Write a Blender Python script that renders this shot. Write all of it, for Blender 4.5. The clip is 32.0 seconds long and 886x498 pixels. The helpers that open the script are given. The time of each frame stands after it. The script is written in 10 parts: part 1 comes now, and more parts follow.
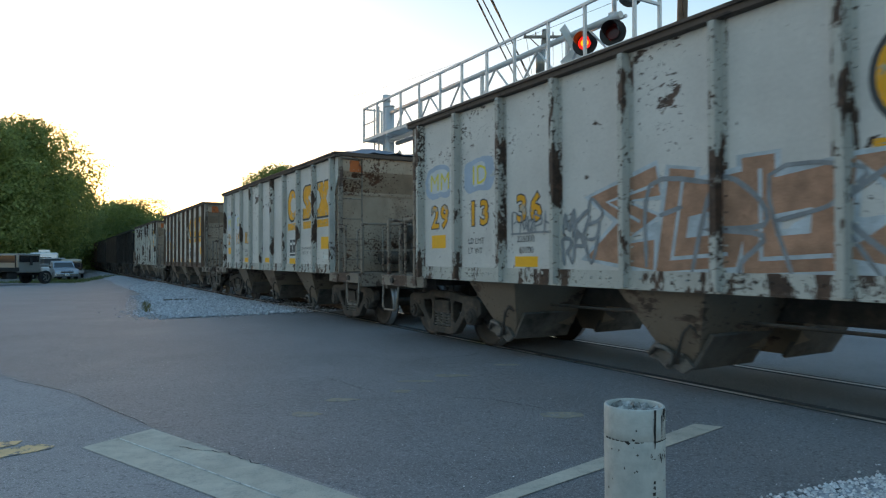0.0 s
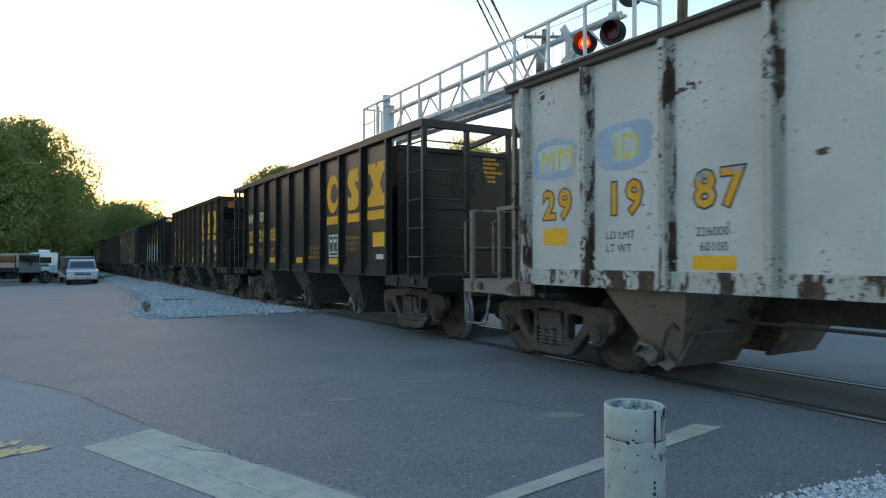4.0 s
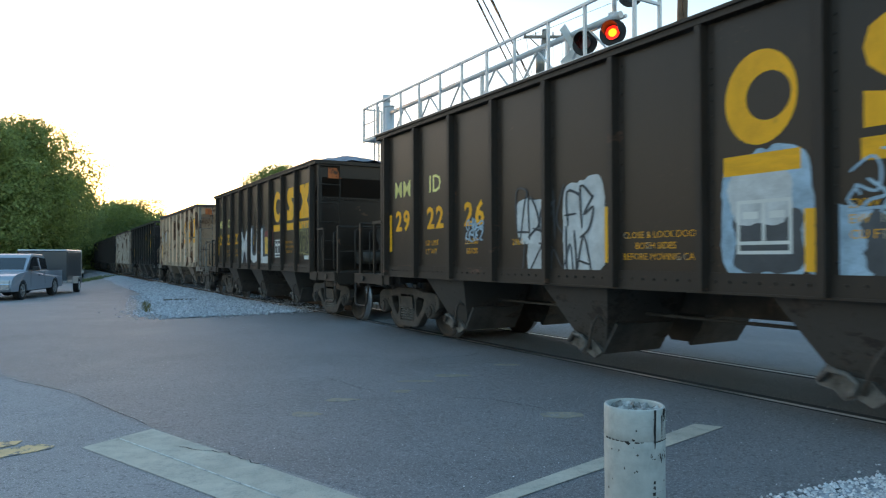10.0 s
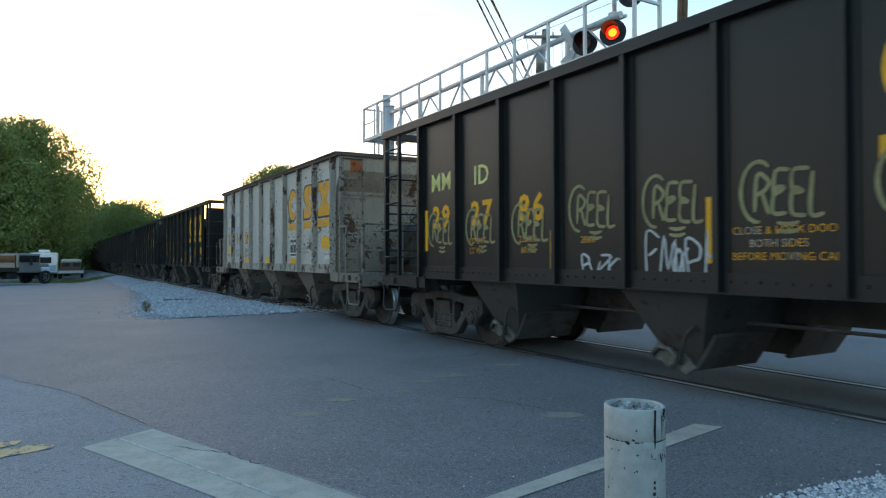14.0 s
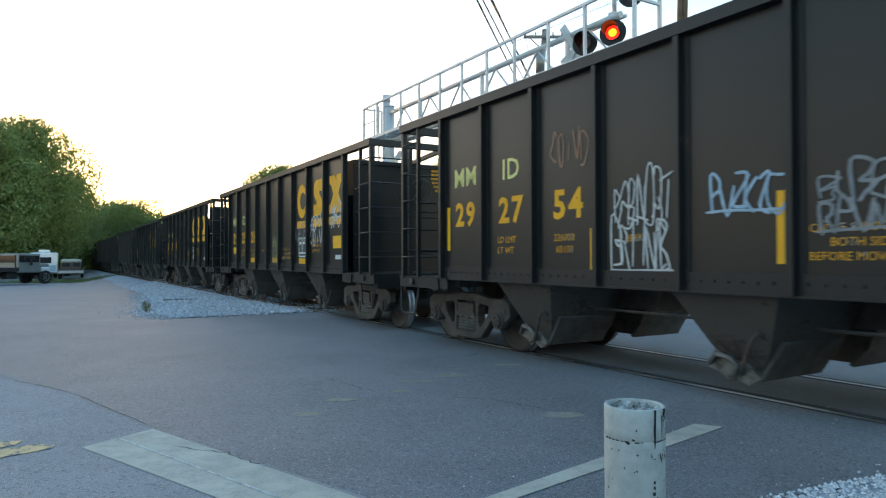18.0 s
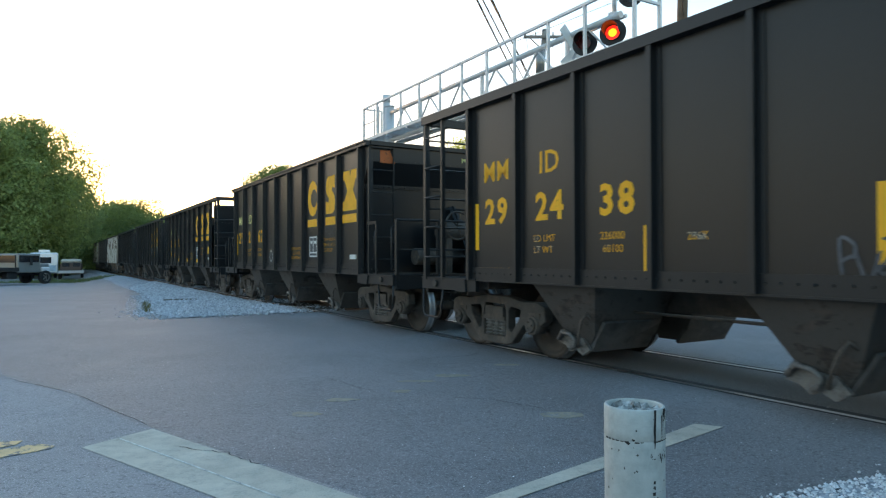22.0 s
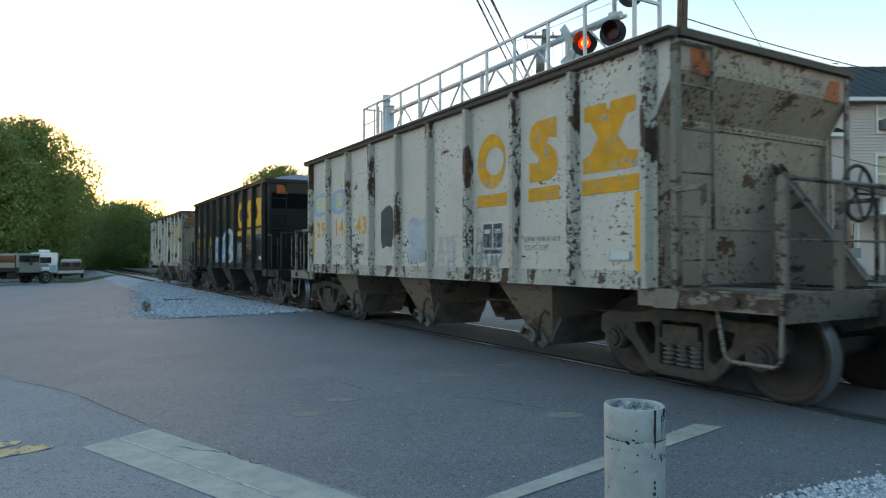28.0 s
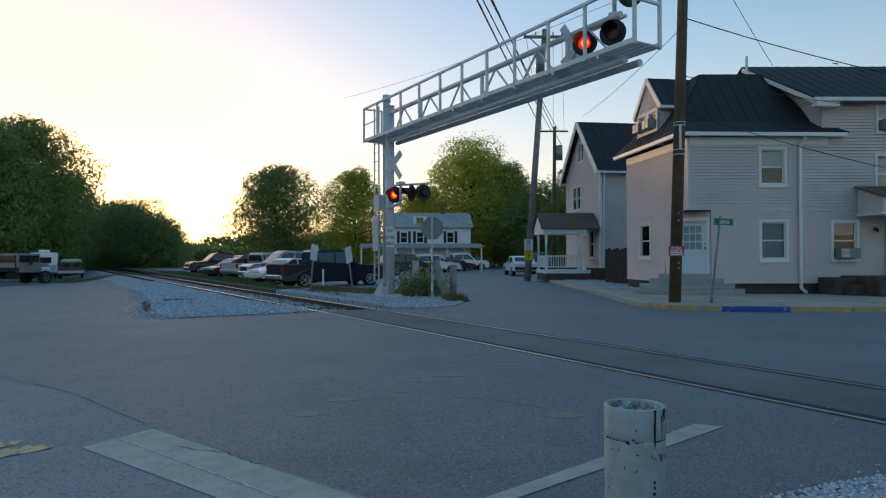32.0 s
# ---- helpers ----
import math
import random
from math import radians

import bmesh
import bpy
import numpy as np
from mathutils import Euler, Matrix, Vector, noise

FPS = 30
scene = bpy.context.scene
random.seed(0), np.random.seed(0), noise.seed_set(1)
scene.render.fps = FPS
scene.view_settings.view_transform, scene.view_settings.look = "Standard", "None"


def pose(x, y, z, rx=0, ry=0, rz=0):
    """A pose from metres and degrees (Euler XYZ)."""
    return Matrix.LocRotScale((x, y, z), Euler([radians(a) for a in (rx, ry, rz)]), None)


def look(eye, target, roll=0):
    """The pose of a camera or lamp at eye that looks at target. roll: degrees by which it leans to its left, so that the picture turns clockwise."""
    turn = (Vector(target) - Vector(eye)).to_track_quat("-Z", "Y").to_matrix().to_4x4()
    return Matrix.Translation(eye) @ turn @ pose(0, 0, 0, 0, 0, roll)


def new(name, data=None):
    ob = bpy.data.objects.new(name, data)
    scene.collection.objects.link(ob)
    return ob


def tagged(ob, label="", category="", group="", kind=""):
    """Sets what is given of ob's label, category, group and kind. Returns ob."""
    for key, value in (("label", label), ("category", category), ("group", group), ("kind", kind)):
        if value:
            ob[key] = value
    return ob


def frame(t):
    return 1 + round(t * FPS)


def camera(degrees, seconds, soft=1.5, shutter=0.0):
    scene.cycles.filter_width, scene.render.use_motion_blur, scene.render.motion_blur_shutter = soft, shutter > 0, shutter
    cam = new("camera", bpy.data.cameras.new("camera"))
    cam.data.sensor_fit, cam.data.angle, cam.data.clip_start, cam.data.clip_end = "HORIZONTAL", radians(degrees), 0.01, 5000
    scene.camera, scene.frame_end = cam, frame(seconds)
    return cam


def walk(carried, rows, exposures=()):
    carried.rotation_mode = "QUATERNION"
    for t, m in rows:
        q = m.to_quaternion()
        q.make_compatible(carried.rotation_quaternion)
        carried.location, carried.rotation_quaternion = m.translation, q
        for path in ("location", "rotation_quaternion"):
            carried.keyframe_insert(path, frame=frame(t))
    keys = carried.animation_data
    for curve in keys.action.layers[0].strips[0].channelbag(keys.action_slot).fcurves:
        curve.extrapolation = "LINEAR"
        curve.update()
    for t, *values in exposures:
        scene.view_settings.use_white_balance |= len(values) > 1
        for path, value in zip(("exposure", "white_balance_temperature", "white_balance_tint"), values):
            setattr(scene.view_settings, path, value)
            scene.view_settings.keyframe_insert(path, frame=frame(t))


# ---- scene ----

# ---------------------------------------------------------------- camera
cam = camera(67.51, 32.0, 1.2, 0.1)
EYE = 1.361
CAM_POSE = look((0, 0, EYE), (0, 100 * math.cos(radians(0.722)), EYE + 100 * math.sin(radians(0.722))), -0.14)
EXPOSURES = [(0, 0.45, 7580, 18), (1, 0.5, 7580, 18), (2, 0.4, 7480, 18), (3, 0.5, 7480, 18), (5.5, 0.95, 7580, 18), (8, 0.97, 7480, 18), (9, 0.85, 7480, 18), (10, 0.95, 7580, 18), (11, 0.95, 7580, 18), (12, 0.93, 7480, 18), (13, 0.47, 7080, 18), (14, 0.7, 7280, 18), (17, 1.08, 7580, 18), (26, 1.12, 7580, 18), (28, 0.75, 7780, 18), (29, 0.55, 7480, 18), (30, 0.65, 7580, 18), (31, 0.37, 7480, 18), (31.5, 0.1, 7250, 18), (32, -0.17, 6680, 18)]
walk(cam, [(0, CAM_POSE), (32, CAM_POSE)], EXPOSURES)

# ---------------------------------------------------------------- the line of the track
TH = radians(30.62)
UX, UY = -math.sin(TH), math.cos(TH)      # along the track, away from the camera
NX, NY = math.cos(TH), math.sin(TH)       # across the track, away from the camera
C0, GRADE = 6.636, -0.00246


def rail_z(s):
    return GRADE * max(s - 16.0, 0.0)


def on_track(s, lat, z=0.0):
    """A place s metres along the track and lat metres to the camera's side of its middle."""
    return Vector((C0 * NX + s * UX - lat * NX, C0 * NY + s * UY - lat * NY, z))


def yard_z(x, y):
    """Height of the yard on the camera's side of the track, which falls away from the crossing."""
    s, lat = x * UX + y * UY, C0 - (x * NX + y * NY)
    f = max(0.0, min(1.0, (lat - 1.5) / 3.5))
    c = max(0.0, min(1.0, (s - 16.0) / 8.0))
    return rail_z(s) - 0.05 * c - 0.0095 * max(0.0, min(s, 66.0) - 16.0) * f * f * (3 - 2 * f)


def travel(t):
    """How far the train has come after t seconds; it slows a little."""
    return 11.07 * t - 0.02263 * t * t + 0.0002196 * t ** 3


def car_pose(s):
    p = on_track(s, 0.0, rail_z(s))
    return pose(p.x, p.y, p.z, 0, 0, -(90 - math.degrees(TH)))


# ---------------------------------------------------------------- sky and sun
SUN_AZ, SUN_EL = radians(-30.0), radians(2.2)
world = bpy.data.worlds.new("evening_sky")
scene.world = world
world.use_nodes = True
wn, wl = world.node_tree.nodes, world.node_tree.links
sky = wn.new("ShaderNodeTexSky")
sky.sky_type, sky.sun_disc = "NISHITA", False
sky.sun_elevation, sky.sun_rotation = SUN_EL, SUN_AZ
sky.air_density, sky.dust_density, sky.ozone_density = 1.0, 0.9, 2.0
soft_sky = wn.new("ShaderNodeGamma")
soft_sky.inputs[1].default_value = 0.58
wl.new(sky.outputs[0], soft_sky.inputs[0])
# the haze near the horizon is paler than the sky above it
sky_dir, sky_xyz, sky_sat = wn.new("ShaderNodeTexCoord"), wn.new("ShaderNodeSeparateXYZ"), wn.new("ShaderNodeMapRange")
wl.new(sky_dir.outputs["Generated"], sky_xyz.inputs[0])
wl.new(sky_xyz.outputs["Z"], sky_sat.inputs["Value"])
for key, v in (("From Min", 0.0), ("From Max", 0.36), ("To Min", 0.80), ("To Max", 1.66)):
    sky_sat.inputs[key].default_value = v
sky_hue = wn.new("ShaderNodeHueSaturation")
wl.new(sky_sat.outputs[0], sky_hue.inputs["Saturation"])
wl.new(soft_sky.outputs[0], sky_hue.inputs["Color"])
wl.new(sky_hue.outputs[0], wn["Background"].inputs[0])
wn["Background"].inputs[1].default_value = 0.74
sun_data = bpy.data.lights.new("sun", "SUN")
sun_data.energy, sun_data.angle, sun_data.color = 1.5, radians(0.6), (1.0, 0.62, 0.32)
sun = new("sun", sun_data)
LOW = SUN_EL + radians(0.2)      # the disc stands just over the middle of its glow
sun_way = Vector((math.sin(SUN_AZ) * math.cos(LOW), math.cos(SUN_AZ) * math.cos(LOW), math.sin(LOW)))
sun.matrix_world = Matrix.Translation((0, 0, 60)) @ sun_way.to_track_quat("Z", "Y").to_matrix().to_4x4()


# ---------------------------------------------------------------- materials
def rgb(c):
    return (c[0], c[1], c[2], 1.0)


def shade(c, k):
    return tuple(min(1.0, v * k) for v in c)


def mat(name, base, rough=0.7, metal=0.0, var=0.2, scale=2.0, bump=0.15, bscale=60.0, dirt=None, amount=0.0,
        dscale=1.5, streak=1.0, edge=0.08, spec=0.4, island=False, spots=None, speck=0.0):
    """A surface with broad and fine variation, and, where dirt is given, patches of it. streak > 1 draws them out upright."""
    m = bpy.data.materials.new(name)
    m.use_nodes = True
    n, l = m.node_tree.nodes, m.node_tree.links
    bs = n["Principled BSDF"]
    bs.inputs["Roughness"].default_value, bs.inputs["Metallic"].default_value = rough, metal
    bs.inputs["Specular IOR Level"].default_value = spec
    tc, info, add = n.new("ShaderNodeTexCoord"), n.new("ShaderNodeObjectInfo"), n.new("ShaderNodeVectorMath")
    mul = n.new("ShaderNodeMath")
    mul.operation = "MULTIPLY"
    mul.inputs[1].default_value = 37.0
    if island:
        geo = n.new("ShaderNodeNewGeometry")
        l.new(geo.outputs["Random Per Island"], mul.inputs[0])
    else:
        l.new(info.outputs["Random"], mul.inputs[0])
    l.new(tc.outputs["Object"], add.inputs[0])
    l.new(mul.outputs[0], add.inputs[1])
    at_ = add.outputs[0]

    def noise_tex(sc, detail=4.0, vec=None, rgh=0.6):
        t = n.new("ShaderNodeTexNoise")
        t.inputs["Scale"].default_value, t.inputs["Detail"].default_value = sc, detail
        t.inputs["Roughness"].default_value = rgh
        l.new(vec or at_, t.inputs["Vector"])
        return t.outputs["Fac"]

    def ramp(fac, a, b, ca, cb):
        r = n.new("ShaderNodeValToRGB")
        r.color_ramp.elements[0].position, r.color_ramp.elements[1].position = a, b
        r.color_ramp.elements[0].color, r.color_ramp.elements[1].color = ca, cb
        l.new(fac, r.inputs[0])
        return r.outputs[0]

    col = ramp(noise_tex(scale, 5), 0.3, 0.7, rgb(shade(base, 1 - var)), rgb(shade(base, 1 + var)))
    fine = ramp(noise_tex(bscale, 3), 0.3, 0.7, (1 - var * 0.6,) * 3 + (1,), (1 + var * 0.2,) * 3 + (1,))
    mx = n.new("ShaderNodeMix")
    mx.data_type, mx.blend_type = "RGBA", "MULTIPLY"
    mx.inputs[0].default_value = 1.0
    l.new(col, mx.inputs[6])
    l.new(fine, mx.inputs[7])
    col = mx.outputs[2]
    if dirt is not None and amount > 0:
        vec = at_
        if streak != 1.0:
            mp = n.new("ShaderNodeMapping")
            mp.inputs["Scale"].default_value = (1.0, 1.0, 1.0 / streak)
            l.new(at_, mp.inputs["Vector"])
            vec = mp.outputs[0]
        mask = ramp(noise_tex(dscale, 8, vec, 0.68), 0.66 - amount * 0.4, 0.66 - amount * 0.4 + edge, (0, 0, 0, 1), (1, 1, 1, 1))
        dcol = ramp(noise_tex(dscale * 5, 3), 0.3, 0.7, rgb(shade(dirt, 0.6)), rgb(shade(dirt, 1.3)))
        m2 = n.new("ShaderNodeMix")
        m2.data_type = "RGBA"
        l.new(mask, m2.inputs[0])
        l.new(col, m2.inputs[6])
        l.new(dcol, m2.inputs[7])
        col = m2.outputs[2]
    for scol, sscale, lo, hi, squeeze, cluster in spots or ():
        mp = n.new("ShaderNodeMapping")
        mp.inputs["Scale"].default_value = squeeze
        l.new(at_, mp.inputs["Vector"])
        gather = n.new("ShaderNodeMath")
        gather.operation = "MULTIPLY_ADD"
        l.new(noise_tex(0.9, 3), gather.inputs[0])
        gather.inputs[1].default_value = cluster
        l.new(noise_tex(sscale, 6, mp.outputs[0], 0.66), gather.inputs[2])
        mask = ramp(gather.outputs[0], lo + cluster * 0.5, hi + cluster * 0.5, (0, 0, 0, 1), (1, 1, 1, 1))
        m3 = n.new("ShaderNodeMix")
        m3.data_type = "RGBA"
        l.new(mask, m3.inputs[0])
        l.new(col, m3.inputs[6])
        l.new(ramp(noise_tex(sscale * 3, 2), 0.35, 0.65, rgb(shade(scol, 0.55)), rgb(shade(scol, 1.35))), m3.inputs[7])
        col = m3.outputs[2]
    if speck:
        for sc, k, lo, hi in ((85.0, 1.9, 0.57, 0.64), (48.0, 0.42, 0.57, 0.64), (95.0, 3.2, 0.69, 0.72)):
            mask = ramp(noise_tex(sc, 2, None, 0.5), lo, hi, (0, 0, 0, 1), (speck, speck, speck, 1))
            m4 = n.new("ShaderNodeMix")
            m4.data_type = "RGBA"
            l.new(mask, m4.inputs[0])
            l.new(col, m4.inputs[6])
            m4.inputs[7].default_value = rgb(shade(base, k))
            col = m4.outputs[2]
    l.new(col, bs.inputs["Base Color"])
    if bump:
        b = n.new("ShaderNodeBump")
        b.inputs["Strength"].default_value, b.inputs["Distance"].default_value = bump, 0.01
        l.new(noise_tex(bscale, 4), b.inputs["Height"])
        l.new(b.outputs[0], bs.inputs["Normal"])
    return m


RUST = (0.10, 0.045, 0.025)
DARK_RUST = (0.055, 0.035, 0.028)
M = {}
M["asphalt"] = mat("asphalt", (0.162, 0.164, 0.173), 0.66, spec=0.65, var=0.2, scale=0.5, bump=0.7, bscale=80, speck=0.8, dirt=(0.285, 0.262, 0.245), amount=0.28, dscale=0.3, edge=0.35)
M["old_asphalt"] = mat("old_asphalt", (0.31, 0.285, 0.285), 0.82, spec=0.28, var=0.16, scale=0.7, bump=0.6, bscale=80, speck=0.6, dirt=(0.22, 0.222, 0.23), amount=0.3, dscale=0.8, edge=0.3)
M["road_paint"] = mat("road_paint", (0.52, 0.47, 0.395), 0.8, var=0.16, scale=3, bump=0.5, bscale=90, spots=[((0.13, 0.132, 0.138), 14.0, 0.60, 0.62, (0.6, 1.3, 1.0), 0.8)], dirt=(0.33, 0.315, 0.28), amount=0.5, dscale=9, edge=0.35)
M["yellow_road_paint"] = mat("yellow_road_paint", (0.70, 0.46, 0.24), 0.8, var=0.12, scale=3, dirt=(0.17, 0.17, 0.175), amount=0.42, dscale=11, edge=0.08)
M["ballast"] = mat("ballast", (0.35, 0.365, 0.395), 0.9, var=0.35, scale=9, bump=1.0, bscale=22, dirt=(0.07, 0.07, 0.075), amount=0.3, dscale=6)
M["pale_stones"] = mat("pale_stones", (0.62, 0.62, 0.63), 0.85, var=0.45, scale=1.3, bump=0.2, island=True)
M["stones"] = mat("stones", (0.45, 0.465, 0.50), 0.9, var=0.5, scale=1.3, bump=0.2, island=True)
M["soil"] = mat("soil", (0.085, 0.08, 0.055), 0.95, var=0.3, scale=0.25, bump=0.6, bscale=20, dirt=(0.05, 0.075, 0.03), amount=0.5, dscale=0.2, edge=0.2)
M["concrete"] = mat("concrete", (0.42, 0.385, 0.33), 0.85, var=0.12, scale=1.2, bump=0.25, bscale=80, dirt=(0.2, 0.19, 0.17), amount=0.25, dscale=1.1, edge=0.3)
M["rail_top"] = mat("rail_top", (0.55, 0.54, 0.53), 0.28, 0.9, var=0.1, scale=6, bump=0.05)
M["rail_side"] = mat("rail_side", (0.12, 0.075, 0.055), 0.8, 0.2, var=0.3, scale=5)
M["tie"] = mat("tie", (0.10, 0.085, 0.07), 0.9, var=0.35, scale=4, bump=0.5, bscale=30)
M["running_gear"] = mat("running_gear", (0.078, 0.066, 0.057), 0.75, 0.2, var=0.3, scale=4, dirt=(0.15, 0.115, 0.09), amount=0.42, dscale=3.5, edge=0.22)
M["wheel_steel"] = mat("wheel_steel", (0.066, 0.052, 0.043), 0.6, 0.2, var=0.25, scale=3, dirt=(0.055, 0.042, 0.034), amount=0.4, dscale=3, edge=0.25)
M["worn_tread"] = mat("worn_tread", (0.34, 0.34, 0.35), 0.3, 0.5, var=0.2, scale=6, bump=0.05)
M["stone_load"] = mat("stone_load", (0.22, 0.24, 0.29), 0.9, var=0.3, scale=6, bump=1.0, bscale=14)
M["logo_yellow"] = mat("logo_yellow", (0.92, 0.40, 0.008), 0.6, var=0.12, scale=3, dirt=(0.35, 0.17, 0.02), amount=0.12, dscale=4, edge=0.2)
M["faded_orange"] = mat("faded_orange", (0.84, 0.36, 0.012), 0.65, var=0.14, scale=3, dirt=(0.42, 0.36, 0.28), amount=0.28, dscale=5, edge=0.06)
M["white_stencil"] = mat("white_stencil", (0.66, 0.66, 0.62), 0.7, var=0.1)
M["pale_yellow"] = mat("pale_yellow", (0.80, 0.72, 0.27), 0.7, var=0.1)
M["faded_yellow"] = mat("faded_yellow", (0.74, 0.60, 0.08), 0.7, var=0.15, scale=5)
M["lilac_patch"] = mat("lilac_patch", (0.54, 0.56, 0.62), 0.7, var=0.1, scale=4)
M["black_stencil"] = mat("black_stencil", (0.06, 0.06, 0.06), 0.7, var=0.1)
M["reflector_yellow"] = mat("reflector_yellow", (0.95, 0.44, 0.01), 0.45, var=0.05)
M["orange_patch"] = mat("orange_patch", (0.50, 0.12, 0.03), 0.7, var=0.2, dirt=RUST, amount=0.3, dscale=6)
M["sky_blue_patch"] = mat("sky_blue_patch", (0.36, 0.44, 0.54), 0.7, var=0.12, dirt=(0.5, 0.5, 0.45), amount=0.2, dscale=6)
M["stencil_field"] = mat("stencil_field", (0.56, 0.58, 0.58), 0.7, var=0.1, scale=4)


def car_paint(name, base, rust, stain=0.1, rough=0.62, pits=0.0, scars=0.0, streak=2.2):
    """Old car paint: broad brownish stains, and rust in clustered pits and in torn scars."""
    layers = []
    if scars:
        layers.append((rust, 2.6, 0.735 - scars, 0.75 - scars, (1.7, 1.0, 0.42) if streak > 2.5 else (0.75, 1.0, 1.7), 0.45))
    if pits:
        layers.append((shade(rust, 0.75), 21.0, 0.745 - pits, 0.77 - pits, (1.0, 1.0, 1.0), 0.5))
    brown = tuple(b * 0.55 + r * 0.45 for b, r in zip(base, rust))
    return mat(name, base, rough, spec=0.4 if max(base) > 0.1 else 0.32, var=0.12, scale=0.9, bump=0.12, bscale=25, dirt=brown, amount=stain, dscale=1.3, streak=streak, edge=0.3, spots=layers)


PAINT = {
    "white": car_paint("weathered_white_paint", (0.66, 0.585, 0.505), (0.135, 0.056, 0.03), 0.24, pits=0.105, scars=0.06),
    "pale_blue": car_paint("pale_blue_white_paint", (0.60, 0.57, 0.53), (0.085, 0.048, 0.035), 0.12, pits=0.09, scars=0.07),
    "beige": car_paint("beige_paint", (0.69, 0.475, 0.315), (0.17, 0.075, 0.038), 0.34, pits=0.085),
    "rusty": car_paint("rust_streaked_white_paint", (0.55, 0.51, 0.45), (0.11, 0.058, 0.036), 0.24, pits=0.14, scars=0.10),
    "black": car_paint("black_paint", (0.0115, 0.0128, 0.0142), (0.032, 0.027, 0.024), 0.15, 0.34, 0.02),
    "brown": car_paint("brown_black_paint", (0.024, 0.0155, 0.0112), (0.08, 0.042, 0.028), 0.24, 0.38, 0.05, 0.04),
    "patched": car_paint("patched_grey_blue_paint", (0.205, 0.235, 0.255), (0.085, 0.055, 0.046), 0.5, 0.6, 0.14, 0.11, 3.2),
}
RIB_PAINT = {
    "white": car_paint("rusted_white_rib_paint", (0.54, 0.49, 0.42), (0.085, 0.045, 0.03), 0.34, pits=0.17, scars=0.19, streak=3.0),
    "pale_blue": car_paint("rusted_pale_rib_paint", (0.50, 0.48, 0.43), (0.075, 0.041, 0.028), 0.34, pits=0.17, scars=0.20, streak=3.0),
    "beige": car_paint("rusted_beige_rib_paint", (0.48, 0.35, 0.245), (0.125, 0.054, 0.03), 0.3, pits=0.15, scars=0.19, streak=3.0),
    "rusty": car_paint("rusted_rib_paint", (0.42, 0.36, 0.30), (0.09, 0.048, 0.034), 0.3, pits=0.17, scars=0.20, streak=3.0),
    "black": car_paint("black_rib_paint", (0.0155, 0.0165, 0.0175), (0.038, 0.029, 0.025), 0.2, 0.42, 0.05, 0.04),
    "brown": car_paint("brown_rib_paint", (0.033, 0.023, 0.017), (0.09, 0.046, 0.03), 0.25, 0.55, 0.08, 0.08),
    "patched": car_paint("patched_rib_paint", (0.20, 0.155, 0.13), (0.10, 0.052, 0.038), 0.3, 0.6, 0.12, 0.15),
}
RIB_PAINT["rusted_through"] = car_paint("rusted_through_rib_paint", (0.135, 0.082, 0.058), (0.42, 0.36, 0.30), 0.2, 0.75, pits=0.08, scars=0.09, streak=3.0)
M["rim_rust"] = car_paint("rusted_rim_paint", (0.105, 0.075, 0.06), (0.05, 0.035, 0.03), 0.3, 0.75, pits=0.12, scars=0.1)
M["pitted_end"] = car_paint("pitted_end_paint", (0.42, 0.32, 0.24), (0.14, 0.062, 0.035), 0.58, pits=0.15, scars=0.12)
M["pitted_tan"] = car_paint("pitted_tan_end_paint", (0.46, 0.275, 0.17), (0.16, 0.06, 0.03), 0.46, pits=0.13, scars=0.09)
M["trim_rust"] = car_paint("rusted_fitting_paint", (0.25, 0.205, 0.165), (0.10, 0.06, 0.045), 0.3, pits=0.15, scars=0.19)
M["hopper_pale"] = car_paint("scuffed_hopper_paint", (0.20, 0.15, 0.11), (0.11, 0.072, 0.052), 0.3, 0.7, pits=0.12, scars=0.15, streak=1.0)
M["hopper_dark"] = car_paint("scuffed_dark_hopper_paint", (0.068, 0.058, 0.050), (0.06, 0.046, 0.038), 0.3, 0.7, pits=0.12, scars=0.16, streak=1.0)


# ---------------------------------------------------------------- building helpers
def box(bm, x0, x1, y0, y1, z0, z1, m=None):
    vs = [bm.verts.new((x, y, z)) for x in (x0, x1) for y in (y0, y1) for z in (z0, z1)]
    if m is not None:
        for v in vs:
            v.co = m @ v.co
    for f in ((0, 1, 3, 2), (4, 6, 7, 5), (0, 4, 5, 1), (2, 3, 7, 6), (0, 2, 6, 4), (1, 5, 7, 3)):
        bm.faces.new([vs[i] for i in f])
    return vs


def beam(bm, a, b, w, h=None):
    """A bar of w by h from a to b."""
    a, b = Vector(a), Vector(b)
    h = h or w
    d = b - a
    m = Matrix.Translation(a) @ d.to_track_quat("Z", "Y").to_matrix().to_4x4()
    return box(bm, -w / 2, w / 2, -h / 2, h / 2, 0, d.length, m)


def rod(bm, a, b, r, r2=None, seg=8, caps=True):
    a, b = Vector(a), Vector(b)
    d = b - a
    m = Matrix.Translation(a) @ d.to_track_quat("Z", "Y").to_matrix().to_4x4()
    r2 = r if r2 is None else r2
    lo = [bm.verts.new(m @ Vector((r * math.cos(k * math.tau / seg), r * math.sin(k * math.tau / seg), 0))) for k in range(seg)]
    hi = [bm.verts.new(m @ Vector((r2 * math.cos(k * math.tau / seg), r2 * math.sin(k * math.tau / seg), d.length))) for k in range(seg)]
    for k in range(seg):
        f = bm.faces.new((lo[k], lo[(k + 1) % seg], hi[(k + 1) % seg], hi[k]))
        f.smooth = True
    if caps:
        bm.faces.new(lo[::-1])
        bm.faces.new(hi)


